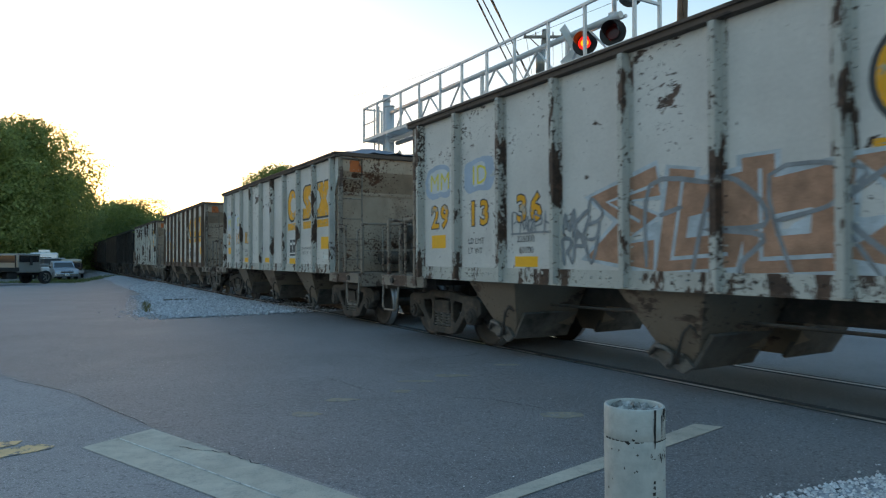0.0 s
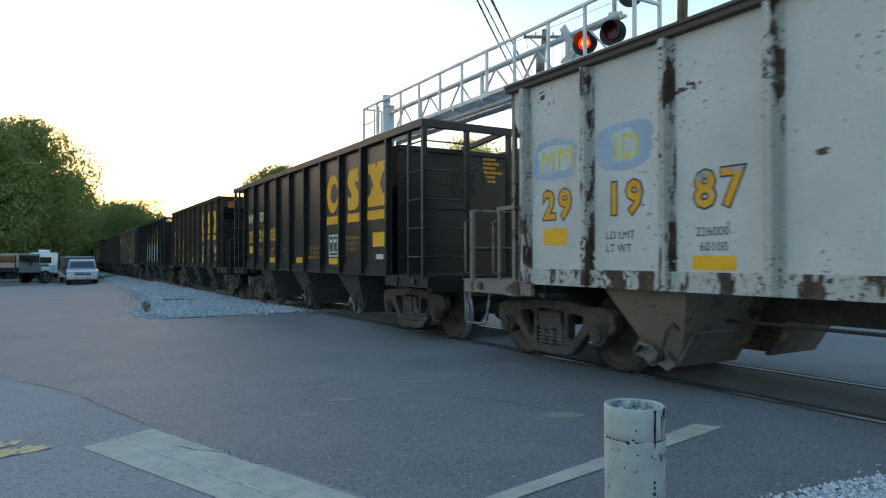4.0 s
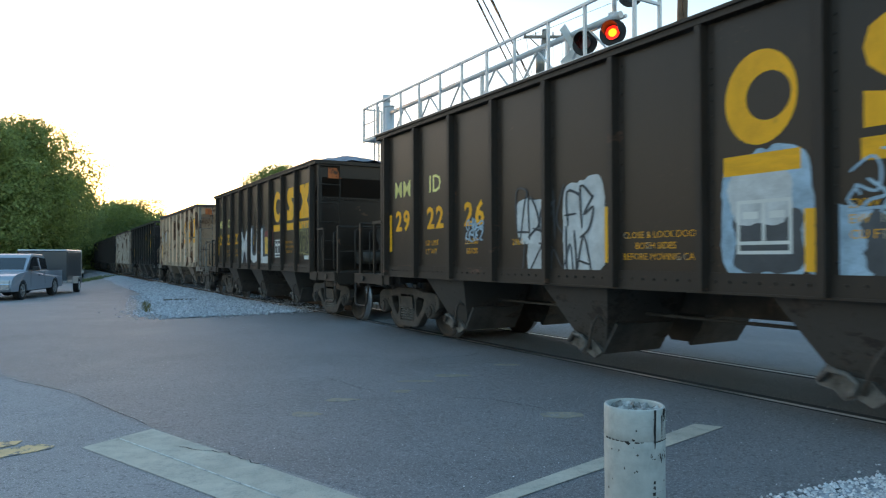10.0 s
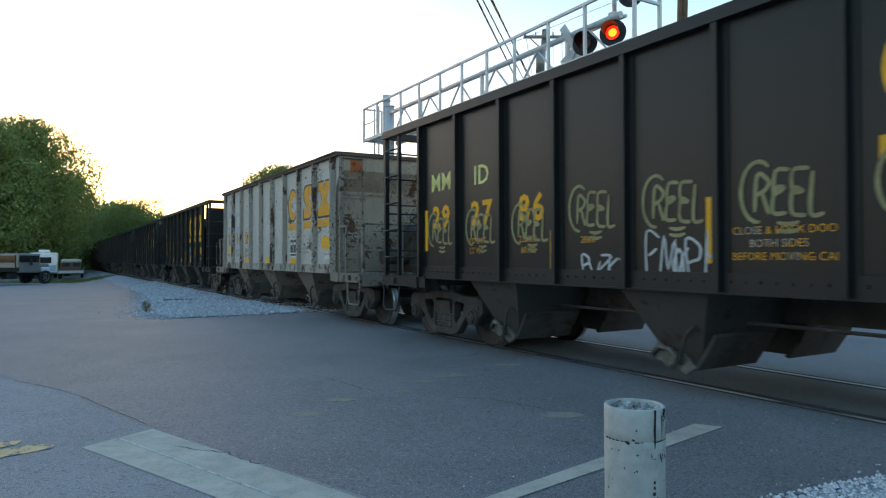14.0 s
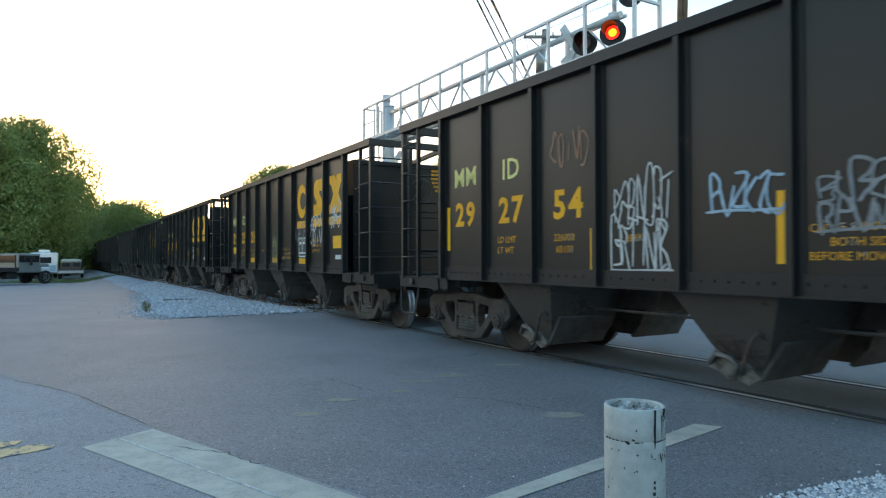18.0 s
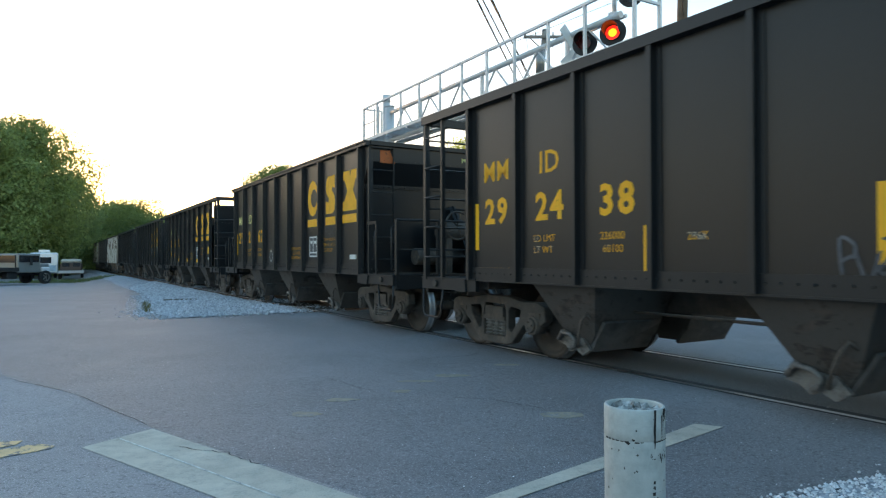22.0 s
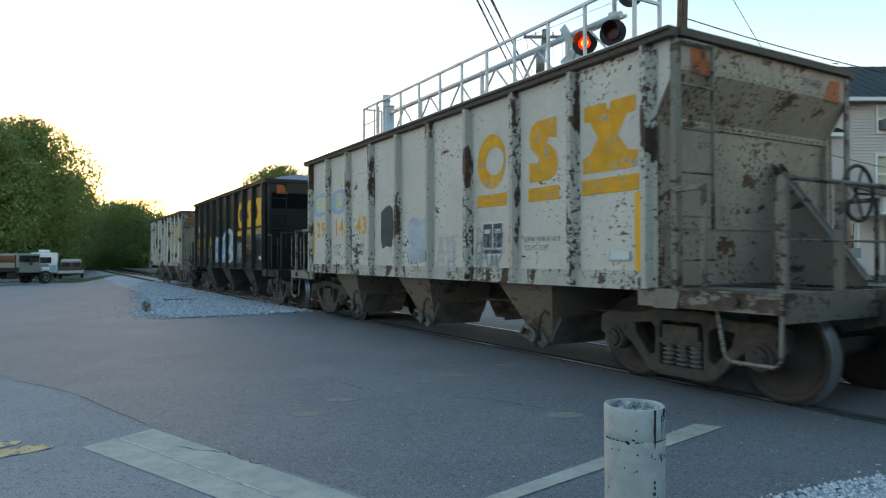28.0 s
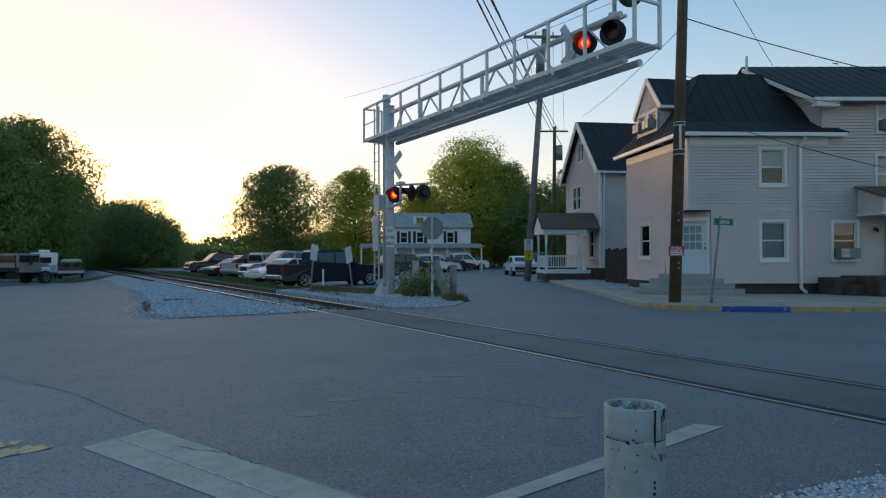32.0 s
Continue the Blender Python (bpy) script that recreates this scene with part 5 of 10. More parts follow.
WHITE = dict(kind="a", letter="faded_orange", digits="faded_orange", patch=True, strips="wide")
BLACK = dict(kind="b", paint="black")
p_ = panel
SPECS = [
    dict(WHITE, paint="pale_blue", number="291336", label="pale blue-white hopper car with rusty ribs and orange graffiti",
         pieces=[(p_(3, 0.55), 1.2, 4.6, 1.0, 5, "spray_orange", "spray_pale", 3)],
         tags=[(p_(4, 0.1), 1.15, 0.85, 0.62, 0, 0, "spray_pale", 1), (p_(5, 0.6), 1.2, 1.0, 0.5, 0, 0, "spray_pale", 2), (p_(3, 0.02), 1.30, 0.55, 0.62, 2, 0.05, "spray_grey", 4), (p_(4, 0.2), 1.2, 3.9, 1.0, 5, 0.05, "spray_grey", 9), (p_(2, 0.15), 1.66, 0.75, 0.22, 4, 0.03, "spray_grey", 8)]),
    dict(WHITE, paint="pale_blue", number="291982", patch_paint="lilac_patch", load=0.25, label="rust-streaked off-white hopper car heaped with crushed stone"),
    dict(WHITE, paint="white", number="291967", ribs="rusted_through", label="dirty white hopper car with rust pits and yellow lettering"),
    dict(WHITE, paint="pale_blue", number="291987", label="pale grey-white hopper car with rusty ribs"),
    dict(BLACK, number="292905", strips="wide", label="black hopper car with open end frames and yellow lettering"),
    dict(kind="a", paint="brown", number="292253", strips="wide", label="brown-black hopper car with large yellow lettering",
         tags=[(p_(7, 0.3), 1.75, 0.4, 0.4, 3, 0.02, "spray_grey", 2), (p_(8, 0.1), 1.75, 0.9, 0.3, 4, 0.02, "spray_grey", 3)]),
    dict(BLACK, number="293050", split=("293", "050"), number_shift=1, emblem_shift=-1, strips="wide", low_strip=True, emblem_h=0.69, label="black hopper car with green and white graffiti along its side",
         pieces=[(p_(3, 0.1), 1.12, 4.5, 1.05, 5, "spray_white", "spray_green", 12)], words=[(p_(3, 0.28), 1.98, 0.36, 0.30, "HB", 0.04, "spray_white", False), (p_(4, 0.4), 2.12, 0.78, 0.30, "MCFS", 0.04, "spray_white", False)],
         tags=[(p_(4, 0.0), 1.12, 0.95, 1.05, 0, 0, "spray_green", 8), (p_(5, 0.0), 1.12, 0.95, 1.10, 0, 0, "spray_green", 12), (p_(0, 0.05), 1.26, 0.60, 0.22, 5, 0.022, "spray_white", 5), (p_(2, 0.75), 1.28, 0.3, 0.18, 3, 0.02, "spray_green", 7), (p_(3, 0.6), 1.12, 1.2, 0.4, 4, 0.03, "spray_black", 15), (p_(5, 0.4), 1.15, 1.9, 0.8, 5, 0.025, "spray_black", 16)]),
    dict(BLACK, paint="patched", number="292493", marks="pale_yellow", digits="white_stencil", letter="faded_orange", ends="brown", ribs="rusted_through", label="patched blue-grey hopper car with rust-red and white paint fields",
         fields=[(p_(j, -0.02), 1.21, 0.93, 0.62, 0.0, "worn_blue") for j in (0, 1, 2, 3, 6, 7)] + [(p_(0, -0.02), 1.84, 0.93, 0.78, 0, "worn_dark"), (p_(1, -0.02), 1.84, 0.93, 0.82, 0, "worn_dark"), (p_(2, -0.02), 1.72, 0.93, 0.45, 0, "worn_dark"),
                 (p_(2, -0.05), 2.25, 0.14, 1.1, 0, "worn_red"), (p_(2, 0.15), 2.30, 0.75, 0.9, 0, "worn_white"), (p_(3, -0.02), 2.36, 0.93, 0.28, 0.02, "worn_dark"), (p_(3, -0.02), 2.02, 0.93, 0.33, 0, "worn_white"), (p_(3, -0.02), 1.82, 0.93, 0.21, 0, "worn_dark"),
                 (p_(3, 0.0), 2.70, 0.9, 0.6, 0, "worn_blue"), (p_(4, 0.0), 2.5, 0.5, 0.8, 0.3, "worn_dark"), (p_(4, 0.05), 1.75, 0.22, 1.4, 1.6, "worn_red"), (p_(4, 0.0), 1.3, 0.6, 0.5, 0, "worn_white"), (p_(5, 0.0), 1.82, 0.9, 0.1, 0, "worn_red"), (p_(5, -0.02), 1.22, 0.93, 0.58, 0, "worn_box"),
                 (p_(5, 0.15), 2.3, 0.22, 0.7, 1.5, "worn_red"), (p_(5, 0.0), 2.6, 0.3, 0.75, 0.5, "worn_white"), (p_(6, -0.02), 2.2, 0.93, 1.2, 0, "worn_dark"), (p_(6, 0.8), 1.35, 0.2, 0.95, -2.2, "worn_red"), (p_(7, 0.0), 2.1, 0.9, 1.3, 0, "worn_dark"), (p_(8, 0.0), 1.3, 0.5, 0.7, 0, "worn_white"), (p_(8, 0.6), 1.9, 0.3, 1.2, 0, "worn_red")],
         tags=[(p_(3, 0.6), 1.42, 0.35, 0.18, 3, 0.025, "spray_red", 13)]),
    dict(kind="a", paint="brown", number="292226", load=0.22, label="dark brown hopper car with white scrawls low on its side",
         tags=[(p_(3, 0.38), 1.5, 0.62, 0.62, 0, 0, "spray_white", 3), (p_(3, 0.62), 1.1, 0.42, 0.5, 0, 0, "spray_white", 5), (p_(4, 0.10), 1.1, 0.78, 1.15, 0, 0, "spray_white", 6), (p_(3, 0.4), 1.12, 1.4, 1.05, 5, 0.035, "spray_black", 11), (p_(6, 0.02), 1.12, 0.9, 1.2, 0, 0, "spray_blue", 1), (p_(6, 0.15), 1.6, 0.62, 0.55, 0, 0, "spray_white", 7), (p_(6, 0.92), 1.15, 0.55, 0.6, 0, 0, "spray_blue", 4), (p_(6, 0.20), 1.2, 0.66, 0.62, 0, 0, "patch_dark", 2), (p_(7, 0.15), 1.15, 0.9, 0.6, 0, 0, "patch_dark", 10), (p_(7, 0.1), 1.7, 0.7, 0.4, 3, 0.03, "spray_blue", 12), (p_(2, 0.3), 1.60, 0.42, 0.3, 4, 0.03, "spray_blue", 6)]),
    dict(kind="a", paint="brown", number="292222", load=0.25, label="dark brown hopper car with a big white graffiti piece",
         block_words=[(p_(2, 1.0), 1.10, 3.35, 1.15, "MUL", "spray_white", "spray_black")],
         tags=[(p_(2, 0.75), 1.15, 0.5, 0.6, 0, 0, "spray_red", 2), (p_(3, 0.9), 1.7, 0.6, 0.45, 0, 0, "spray_fire", 5), (p_(5, 0.3), 1.55, 0.9, 0.62, 0, 0, "spray_red", 1), (p_(5, 0.2), 1.35, 0.85, 0.62, 0, 0, "spray_fire", 3), (p_(8, 0.1), 1.45, 0.75, 0.8, 5, 0.03, "spray_ochre", 7)]),
    dict(WHITE, paint="beige", number="291792", patch_paint="lilac_patch", strips="tall", brake=False, label="beige hopper car with rusty ribs and orange numbers"),
    dict(BLACK, number="292786", label="black hopper car with a row of looped tan scrawls",
         words=[(p_(k, 0.22), 1.58 if k < 3 else 1.70, 0.62, 0.34, "REEL", 0.036, "spray_ochre", True) for k in range(9)], tags=[(p_(3, 0.3), 1.17, 0.7, 0.22, 4, 0.03, "spray_white", 3), (p_(4, 0.15), 1.17, 0.8, 0.36, 4, 0.035, "spray_white", 8)]),
    dict(WHITE, paint="rusty", number="291624", label="rust-stained beige hopper car"),
    dict(BLACK, number="292850", strips="wide", label="plain black hopper car with open end frames"),
    dict(BLACK, number="292754", label="black hopper car with pale blue and red scrawls",
         tags=[(p_(2, 0.2), 2.45, 0.6, 0.35, 4, 0.025, "spray_orange", 1), (p_(3, 0.1), 1.2, 0.75, 1.0, 6, 0.025, "spray_white", 2), (p_(4, 0.2), 1.75, 0.7, 0.35, 5, 0.03, "spray_blue", 3), (p_(5, 0.1), 1.55, 0.75, 0.5, 5, 0.03, "spray_grey", 4)]),
    dict(BLACK, number="292528", strips="wide", label="black hopper car with white scrawls below its emblem",
         words=[(p_(6, -0.02), 1.80, 0.95, 0.36, "LACER", 0.028, "spray_dim", False)], tags=[(p_(7, -0.08), 1.66, 0.95, 0.66, 4, 0.045, "spray_white", 1), (p_(4, 0.3), 1.2, 0.6, 0.75, 5, 0.03, "spray_ochre", 3), (p_(8, 0.2), 2.0, 0.5, 0.5, 2, 0.04, "spray_white", 4)]),
    dict(BLACK, number="292688", emblem_h=0.74, label="black hopper car with yellow reflective strips"),
    dict(BLACK, number="292438", marks="logo_yellow", label="black hopper car with open end frames and orange marks", tags=[(p_(4, 0.6), 1.2, 0.7, 0.3, 4, 0.03, "spray_faint", 3), (p_(8, 0.3), 1.35, 0.5, 0.4, 3, 0.02, "spray_grey", 5)]),
    dict(kind="a", paint="black", number="292162", label="black hopper car with a white ring scrawl", tags=[(p_(3, 0.35), 1.25, 0.26, 0.32, 1, 0.035, "spray_white", 22), (p_(7, 0.2), 1.75, 0.7, 0.3, 4, 0.018, "spray_faint", 9)]),
    dict(BLACK, number="292531", strips="wide", mark_rise=0.11, label="black hopper car with plain sides and yellow lettering"),
    dict(BLACK, number="292556", strips="wide", end_tags=[(-1.2, 2.75, 1.6, 0.4, 6, 0.03, "spray_grey", 41), (-1.0, 1.5, 1.2, 1.0, 4, 0.03, "spray_grey", 42), (0.0, 1.6, 1.0, 1.4, 3, 0.03, "spray_grey", 43)], label="black hopper car with grey and white scrawls",
         tags=[(p_(0, 0.4), 1.2, 0.5, 0.9, 4, 0.03, "spray_grey", 1), (p_(1, 0.6), 1.4, 0.5, 0.9, 4, 0.03, "spray_white", 2), (p_(6, 0.15), 1.6, 0.5, 0.45, 5, 0.03, "spray_white", 3), (p_(8, 0.15), 1.75, 0.6, 0.35, 4, 0.03, "spray_white", 4)]),
    dict(BLACK, number="292937", label="black hopper car with tall yellow strips", tags=[(p_(6, 0.2), 1.25, 1.2, 0.5, 5, 0.03, "spray_grey", 3)]),
    dict(WHITE, paint="white", number="291443", edged=False, strips="tall", load=0.12, brake=False, label="dirty white hopper car loaded with stone, faint grey graffiti",
         tags=[(p_(3, 0.25), 1.5, 0.55, 0.8, 0, 0, "spray_black", 1), (p_(4, 0.2), 1.25, 0.8, 0.8, 0, 0, "spray_pale", 2), (p_(5, 0.1), 1.2, 0.6, 0.5, 3, 0.02, "spray_pale", 3), (p_(6, 0.1), 1.2, 0.6, 0.5, 4, 0.02, "spray_dim", 4)]),
    dict(kind="a", paint="black", number="292284", load=0.2, brake=False, label="black hopper car heaped with stone, white graffiti on its side",
         words=[(p_(3, 0.10), 1.14, 0.78, 0.92, "q", 0.15, "spray_worn", False), (p_(4, 0.15), 1.16, 1.45, 1.05, "s", 0.19, "spray_worn", False)],
         tags=[(p_(3, -0.02), 1.07, 0.98, 1.12, 0, 0, "spray_sky", 17), (p_(4, 0.05), 1.10, 1.0, 1.12, 0, 0, "spray_sky", 21), (p_(5, -0.02), 1.25, 0.75, 1.05, 0, 0, "spray_sky", 25), (p_(5, 0.5), 1.14, 1.3, 0.8, 4, 0.06, "spray_grey", 23), (p_(2, 0.5), 1.15, 0.5, 0.55, 3, 0.06, "spray_grey", 24), (p_(2, -0.12), 1.38, 0.2, 0.4, 2, 0.02, "spray_white", 26), (p_(0, 0.4), 1.52, 0.35, 0.12, 4, 0.014, "spray_white", 27), (p_(7, 0.1), 1.7, 0.8, 0.5, 6, 0.025, "spray_ochre", 3), (p_(8, 0.1), 1.9, 0.8, 0.35, 4, 0.035, "spray_grey", 4)]),
    dict(WHITE, paint="white", number="291757", label="rust-streaked white hopper car at the train's end"),
]
for k, spec in enumerate(SPECS):
    spec["s"] = rear_at(k) - OL - 0.03
    build_car(k, spec)
# ---------------------------------------------------------------- more materials
M["galv"] = mat("galvanised_steel", (0.60, 0.605, 0.61), 0.5, 0.3, var=0.12, scale=3, bump=0.05, dirt=(0.33, 0.31, 0.28), amount=0.2, dscale=3, edge=0.3)
M["pipe_paint"] = mat("pipe_paint", (0.45, 0.455, 0.425), 0.6, var=0.16, scale=9, bump=0.25, bscale=30, dirt=(0.30, 0.30, 0.27), amount=0.35, dscale=7, streak=2.5, edge=0.35, spots=[((0.09, 0.07, 0.055), 26.0, 0.69, 0.71, (1, 1, 0.6), 0.3)])
M["pipe_fill"] = mat("pipe_fill", (0.34, 0.34, 0.33), 0.95, var=0.7, scale=18, bump=1.0, bscale=40)
M["black_hood"] = mat("black_hood", (0.012, 0.012, 0.013), 0.5, var=0.1)
M["red_glass"] = mat("red_glass", (0.10, 0.008, 0.006), 0.12, var=0.05, bump=0)
M["siding"] = mat("pink_grey_siding", (0.64, 0.555, 0.525), 0.6, var=0.05, scale=0.8, bump=0.03, dirt=(0.44, 0.39, 0.37), amount=0.22, dscale=0.9, streak=2, edge=0.4)
M["white_siding"] = mat("white_siding", (0.70, 0.72, 0.74), 0.6, var=0.05, scale=1, bump=0.03)
M["trim_white"] = mat("white_trim", (0.74, 0.73, 0.70), 0.5, var=0.05, scale=2, bump=0.03)
M["roof_metal"] = mat("dark_metal_roof", (0.028, 0.027, 0.027), 0.62, 0.0, spec=0.25, var=0.15, scale=0.7, bump=0.05)
M["shingle"] = mat("brown_shingles", (0.16, 0.10, 0.075), 0.9, var=0.25, scale=6, bump=0.4, bscale=25)
M["tin_roof"] = mat("pale_tin_roof", (0.36, 0.345, 0.33), 0.7, 0.0, var=0.15, scale=1)
M["pane"] = mat("window_glass", (0.02, 0.022, 0.026), 0.06, var=0.05, bump=0, spec=0.8)
m = bpy.data.materials.new("clear_window_glass")
m.use_nodes = True
gn, gl = m.node_tree.nodes, m.node_tree.links
g1, g2, g3, g4 = gn.new("ShaderNodeBsdfTransparent"), gn.new("ShaderNodeBsdfGlossy"), gn.new("ShaderNodeFresnel"), gn.new("ShaderNodeMixShader")
g1.inputs[0].default_value = (0.80, 0.84, 0.85, 1)
g2.inputs["Roughness"].default_value = 0.03
g3.inputs[0].default_value = 1.5
gl.new(g3.outputs[0], g4.inputs[0])
gl.new(g1.outputs[0], g4.inputs[1])
gl.new(g2.outputs[0], g4.inputs[2])
gl.new(g4.outputs[0], gn["Material Output"].inputs[0])
M["clear_pane"] = m
M["blind"] = mat("window_blind", (0.60, 0.63, 0.64), 0.8, var=0.06)
M["dusty_concrete"] = mat("dusty_concrete", (0.42, 0.355, 0.29), 0.9, var=0.2, scale=1.5, bump=0.3, bscale=45, dirt=(0.30, 0.25, 0.19), amount=0.4, dscale=0.9, edge=0.3)
M["door_pane"] = mat("curtained_pane", (0.20, 0.27, 0.31), 0.25, var=0.05, bump=0)
M["door_blue"] = mat("pale_blue_door", (0.58, 0.66, 0.70), 0.5, var=0.04)
M["foundation"] = mat("dark_foundation", (0.085, 0.065, 0.055), 0.9, var=0.25, scale=3, bump=0.4, bscale=20)
M["step_concrete"] = mat("step_concrete", (0.34, 0.35, 0.31), 0.9, var=0.15, scale=2, bump=0.3, bscale=50)
M["wood_pole"] = mat("wood_pole", (0.12, 0.075, 0.045), 0.85, var=0.3, scale=3, bump=0.5, bscale=30, dirt=(0.05, 0.04, 0.035), amount=0.4, dscale=2, streak=5, edge=0.3)
M["grey_wood"] = mat("weathered_wood", (0.26, 0.235, 0.21), 0.9, var=0.25, scale=4, bump=0.5, bscale=30)
M["fence_wood"] = mat("dark_fence_wood", (0.05, 0.035, 0.03), 0.85, var=0.3, scale=5, bump=0.4)
M["wire"] = mat("black_wire", (0.02, 0.02, 0.022), 0.6, var=0.1, bump=0)
M["green_sign"] = mat("green_sign", (0.0, 0.20, 0.10), 0.4, var=0.05)
M["red_sign"] = mat("red_sign", (0.50, 0.03, 0.05), 0.5, var=0.08)
M["yellow_sign"] = mat("yellow_sign", (0.70, 0.42, 0.02), 0.5, var=0.05)
M["sign_white"] = mat("sign_white", (0.72, 0.72, 0.70), 0.5, var=0.05)
M["sign_back"] = mat("sign_back", (0.23, 0.245, 0.25), 0.5, 0.3, var=0.1, scale=3)
M["kerb_yellow"] = mat("kerb_yellow", (0.52, 0.34, 0.13), 0.8, var=0.15, scale=3, dirt=(0.33, 0.30, 0.26), amount=0.4, dscale=3.5, edge=0.1)
M["kerb_blue"] = mat("kerb_blue", (0.02, 0.085, 0.32), 0.7, var=0.15, scale=3, dirt=(0.36, 0.33, 0.28), amount=0.26, dscale=3.5, edge=0.05)
M["tyre"] = mat("tyre", (0.018, 0.018, 0.019), 0.85, var=0.2, scale=8)
M["alloy"] = mat("alloy", (0.55, 0.55, 0.56), 0.35, 0.7, var=0.1)
M["plastic"] = mat("black_plastic", (0.02, 0.02, 0.021), 0.6, var=0.15)
M["chrome"] = mat("chrome", (0.7, 0.7, 0.7), 0.18, 0.9, var=0.05, bump=0)
M["lamp_clear"] = mat("headlamp_glass", (0.62, 0.64, 0.66), 0.12, 0.3, var=0.05, bump=0)
M["lamp_red"] = mat("tail_lamp_red", (0.42, 0.012, 0.012), 0.2, var=0.05, bump=0)
M["brown_grass"] = mat("dry_grass", (0.17, 0.15, 0.06), 0.95, var=0.3, scale=3, island=True)
M["green_grass"] = mat("green_grass", (0.11, 0.14, 0.045), 0.95, var=0.35, scale=3, island=True)
M["bark"] = mat("bark", (0.075, 0.058, 0.045), 0.95, var=0.3, scale=4, bump=0.6, bscale=14)
M["field"] = mat("field", (0.19, 0.18, 0.05), 0.95, var=0.25, scale=0.1, bump=0.2)
for key, c in (("silver_blue", (0.30, 0.34, 0.40)), ("car_white", (0.74, 0.75, 0.76)), ("car_navy", (0.012, 0.015, 0.028)), ("car_red", (0.22, 0.015, 0.02)),
               ("car_brown", (0.055, 0.042, 0.038)), ("car_olive", (0.055, 0.055, 0.045)), ("car_dark", (0.03, 0.032, 0.036)), ("car_silver", (0.42, 0.43, 0.44)), ("truck_grey", (0.23, 0.24, 0.23)), ("trailer_grey", (0.085, 0.095, 0.105))):
    M[key] = mat(key, c, 0.28, 0.25, var=0.05, scale=1, bump=0.0, spec=0.6)


def leaf_material(name, base, warm, through_light=0.28):
    m = bpy.data.materials.new(name)
    m.use_nodes = True
    n, l = m.node_tree.nodes, m.node_tree.links
    bs = n["Principled BSDF"]
    bs.inputs["Roughness"].default_value = 0.7
    geo, r = n.new("ShaderNodeNewGeometry"), n.new("ShaderNodeValToRGB")
    r.color_ramp.elements[0].color, r.color_ramp.elements[1].color = rgb(shade(base, 0.78)), rgb(tuple(0.6 * b + 0.4 * w for b, w in zip(base, warm)))
    r.color_ramp.elements.new(0.6).color = rgb(base)
    l.new(geo.outputs["Random Per Island"], r.inputs[0])
    l.new(r.outputs[0], bs.inputs["Base Color"])
    tr, mx = n.new("ShaderNodeBsdfTranslucent"), n.new("ShaderNodeMixShader")
    l.new(r.outputs[0], tr.inputs[0])
    mx.inputs[0].default_value = through_light
    l.new(bs.outputs[0], mx.inputs[1])
    l.new(tr.outputs[0], mx.inputs[2])
    l.new(mx.outputs[0], n["Material Output"].inputs[0])
    return m


M["leaf_dark"] = leaf_material("leaf_dark", (0.20, 0.275, 0.105), (0.32, 0.39, 0.13), 0.55)
M["leaf_mid"] = leaf_material("leaf_mid", (0.25, 0.32, 0.105), (0.42, 0.46, 0.14), 0.58)
# bright yellow leaf colour paints in low sunlight that doesn't reach these crowns
M["leaf_sun_tint"] = leaf_material("leaf_sun_tint", (0.48, 0.50, 0.09), (0.70, 0.66, 0.12), 0.62)
M["leaf_deep"] = leaf_material("leaf_deep", (0.06, 0.08, 0.05), (0.09, 0.11, 0.06), 0.1)


def glow(name, colour, strength):
    m = bpy.data.materials.new(name)
    m.use_nodes = True
    bs = m.node_tree.nodes["Principled BSDF"]
    bs.inputs["Base Color"].default_value = rgb(colour)
    bs.inputs["Emission Color"].default_value = rgb(colour)
    bs.inputs["Emission Strength"].default_value = strength
    return m


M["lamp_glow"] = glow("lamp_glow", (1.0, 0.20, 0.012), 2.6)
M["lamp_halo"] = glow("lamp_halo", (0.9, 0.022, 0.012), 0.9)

# ---------------------------------------------------------------- paving, patches and markings
track_sheet("gravel_patch", [15.9 + 0.45 * k for k in range(40)] + [36, 41, 46, 52, 58, 66, 76, 90], lambda s: 1.4, lambda s: between(YARD_EDGE, s) + 0.26 * noise.noise((s * 1.3, 0.0, 5.0)) + 0.16 * noise.noise((s * 3.7, 2.0, 5.0)), 0.012, M["ballast"], "pale blue-grey crushed stone beside the track", "gravel")
G3 = [P(15.9, -1.35)[:2], (-0.2, 17.75), (0.42, 18.8), (0.75, 21.0), (-0.2, 24.5), (-2.2, 27.5), (-5.2, 29.5), P(27, -1.35)[:2]]
slab("gravel_island", G3, 0.03, 0.3, M["ballast"], "pale crushed stone round the signal mast", "gravel")
slab("near_gravel", [(1.25, 3.40), (1.75, 3.70), (2.75, 4.12), (6.0, 3.2), (6.0, 1.0), (0.9, 1.0), (1.2, 2.6)], 0.012, 0.1, M["ballast"], "loose white gravel at the road's edge", "gravel")
slab("parking_lot", [(-7.5, 31.5), (-2.0, 28.5), (-0.2, 28), (-1.8, 60), (2, 100), (-20, 110), (-60, 130), P(120, -4.5)[:2], P(60, -4.5)[:2], P(38, -4.2)[:2]], -0.10, 0.12, M["old_asphalt"], "grey asphalt of the parking lot", "parking lot")
slab("grass_strip", [P(21, -1.8)[:2], P(26, -3.2)[:2], (-3.2, 28), (-7.6, 31.3), P(38, -4.2)[:2], P(120, -4.5)[:2], P(120, -2.2)[:2], P(26, -1.6)[:2]], -0.02, 0.2, M["soil"], "rough grass between track and parking lot", "grass")
slab("hay_field", [(-110, 150), (20, 150), (60, 330), (-190, 330)], -0.35, 0.1, M["field"], "pale hay field beyond the parking lot", "field")
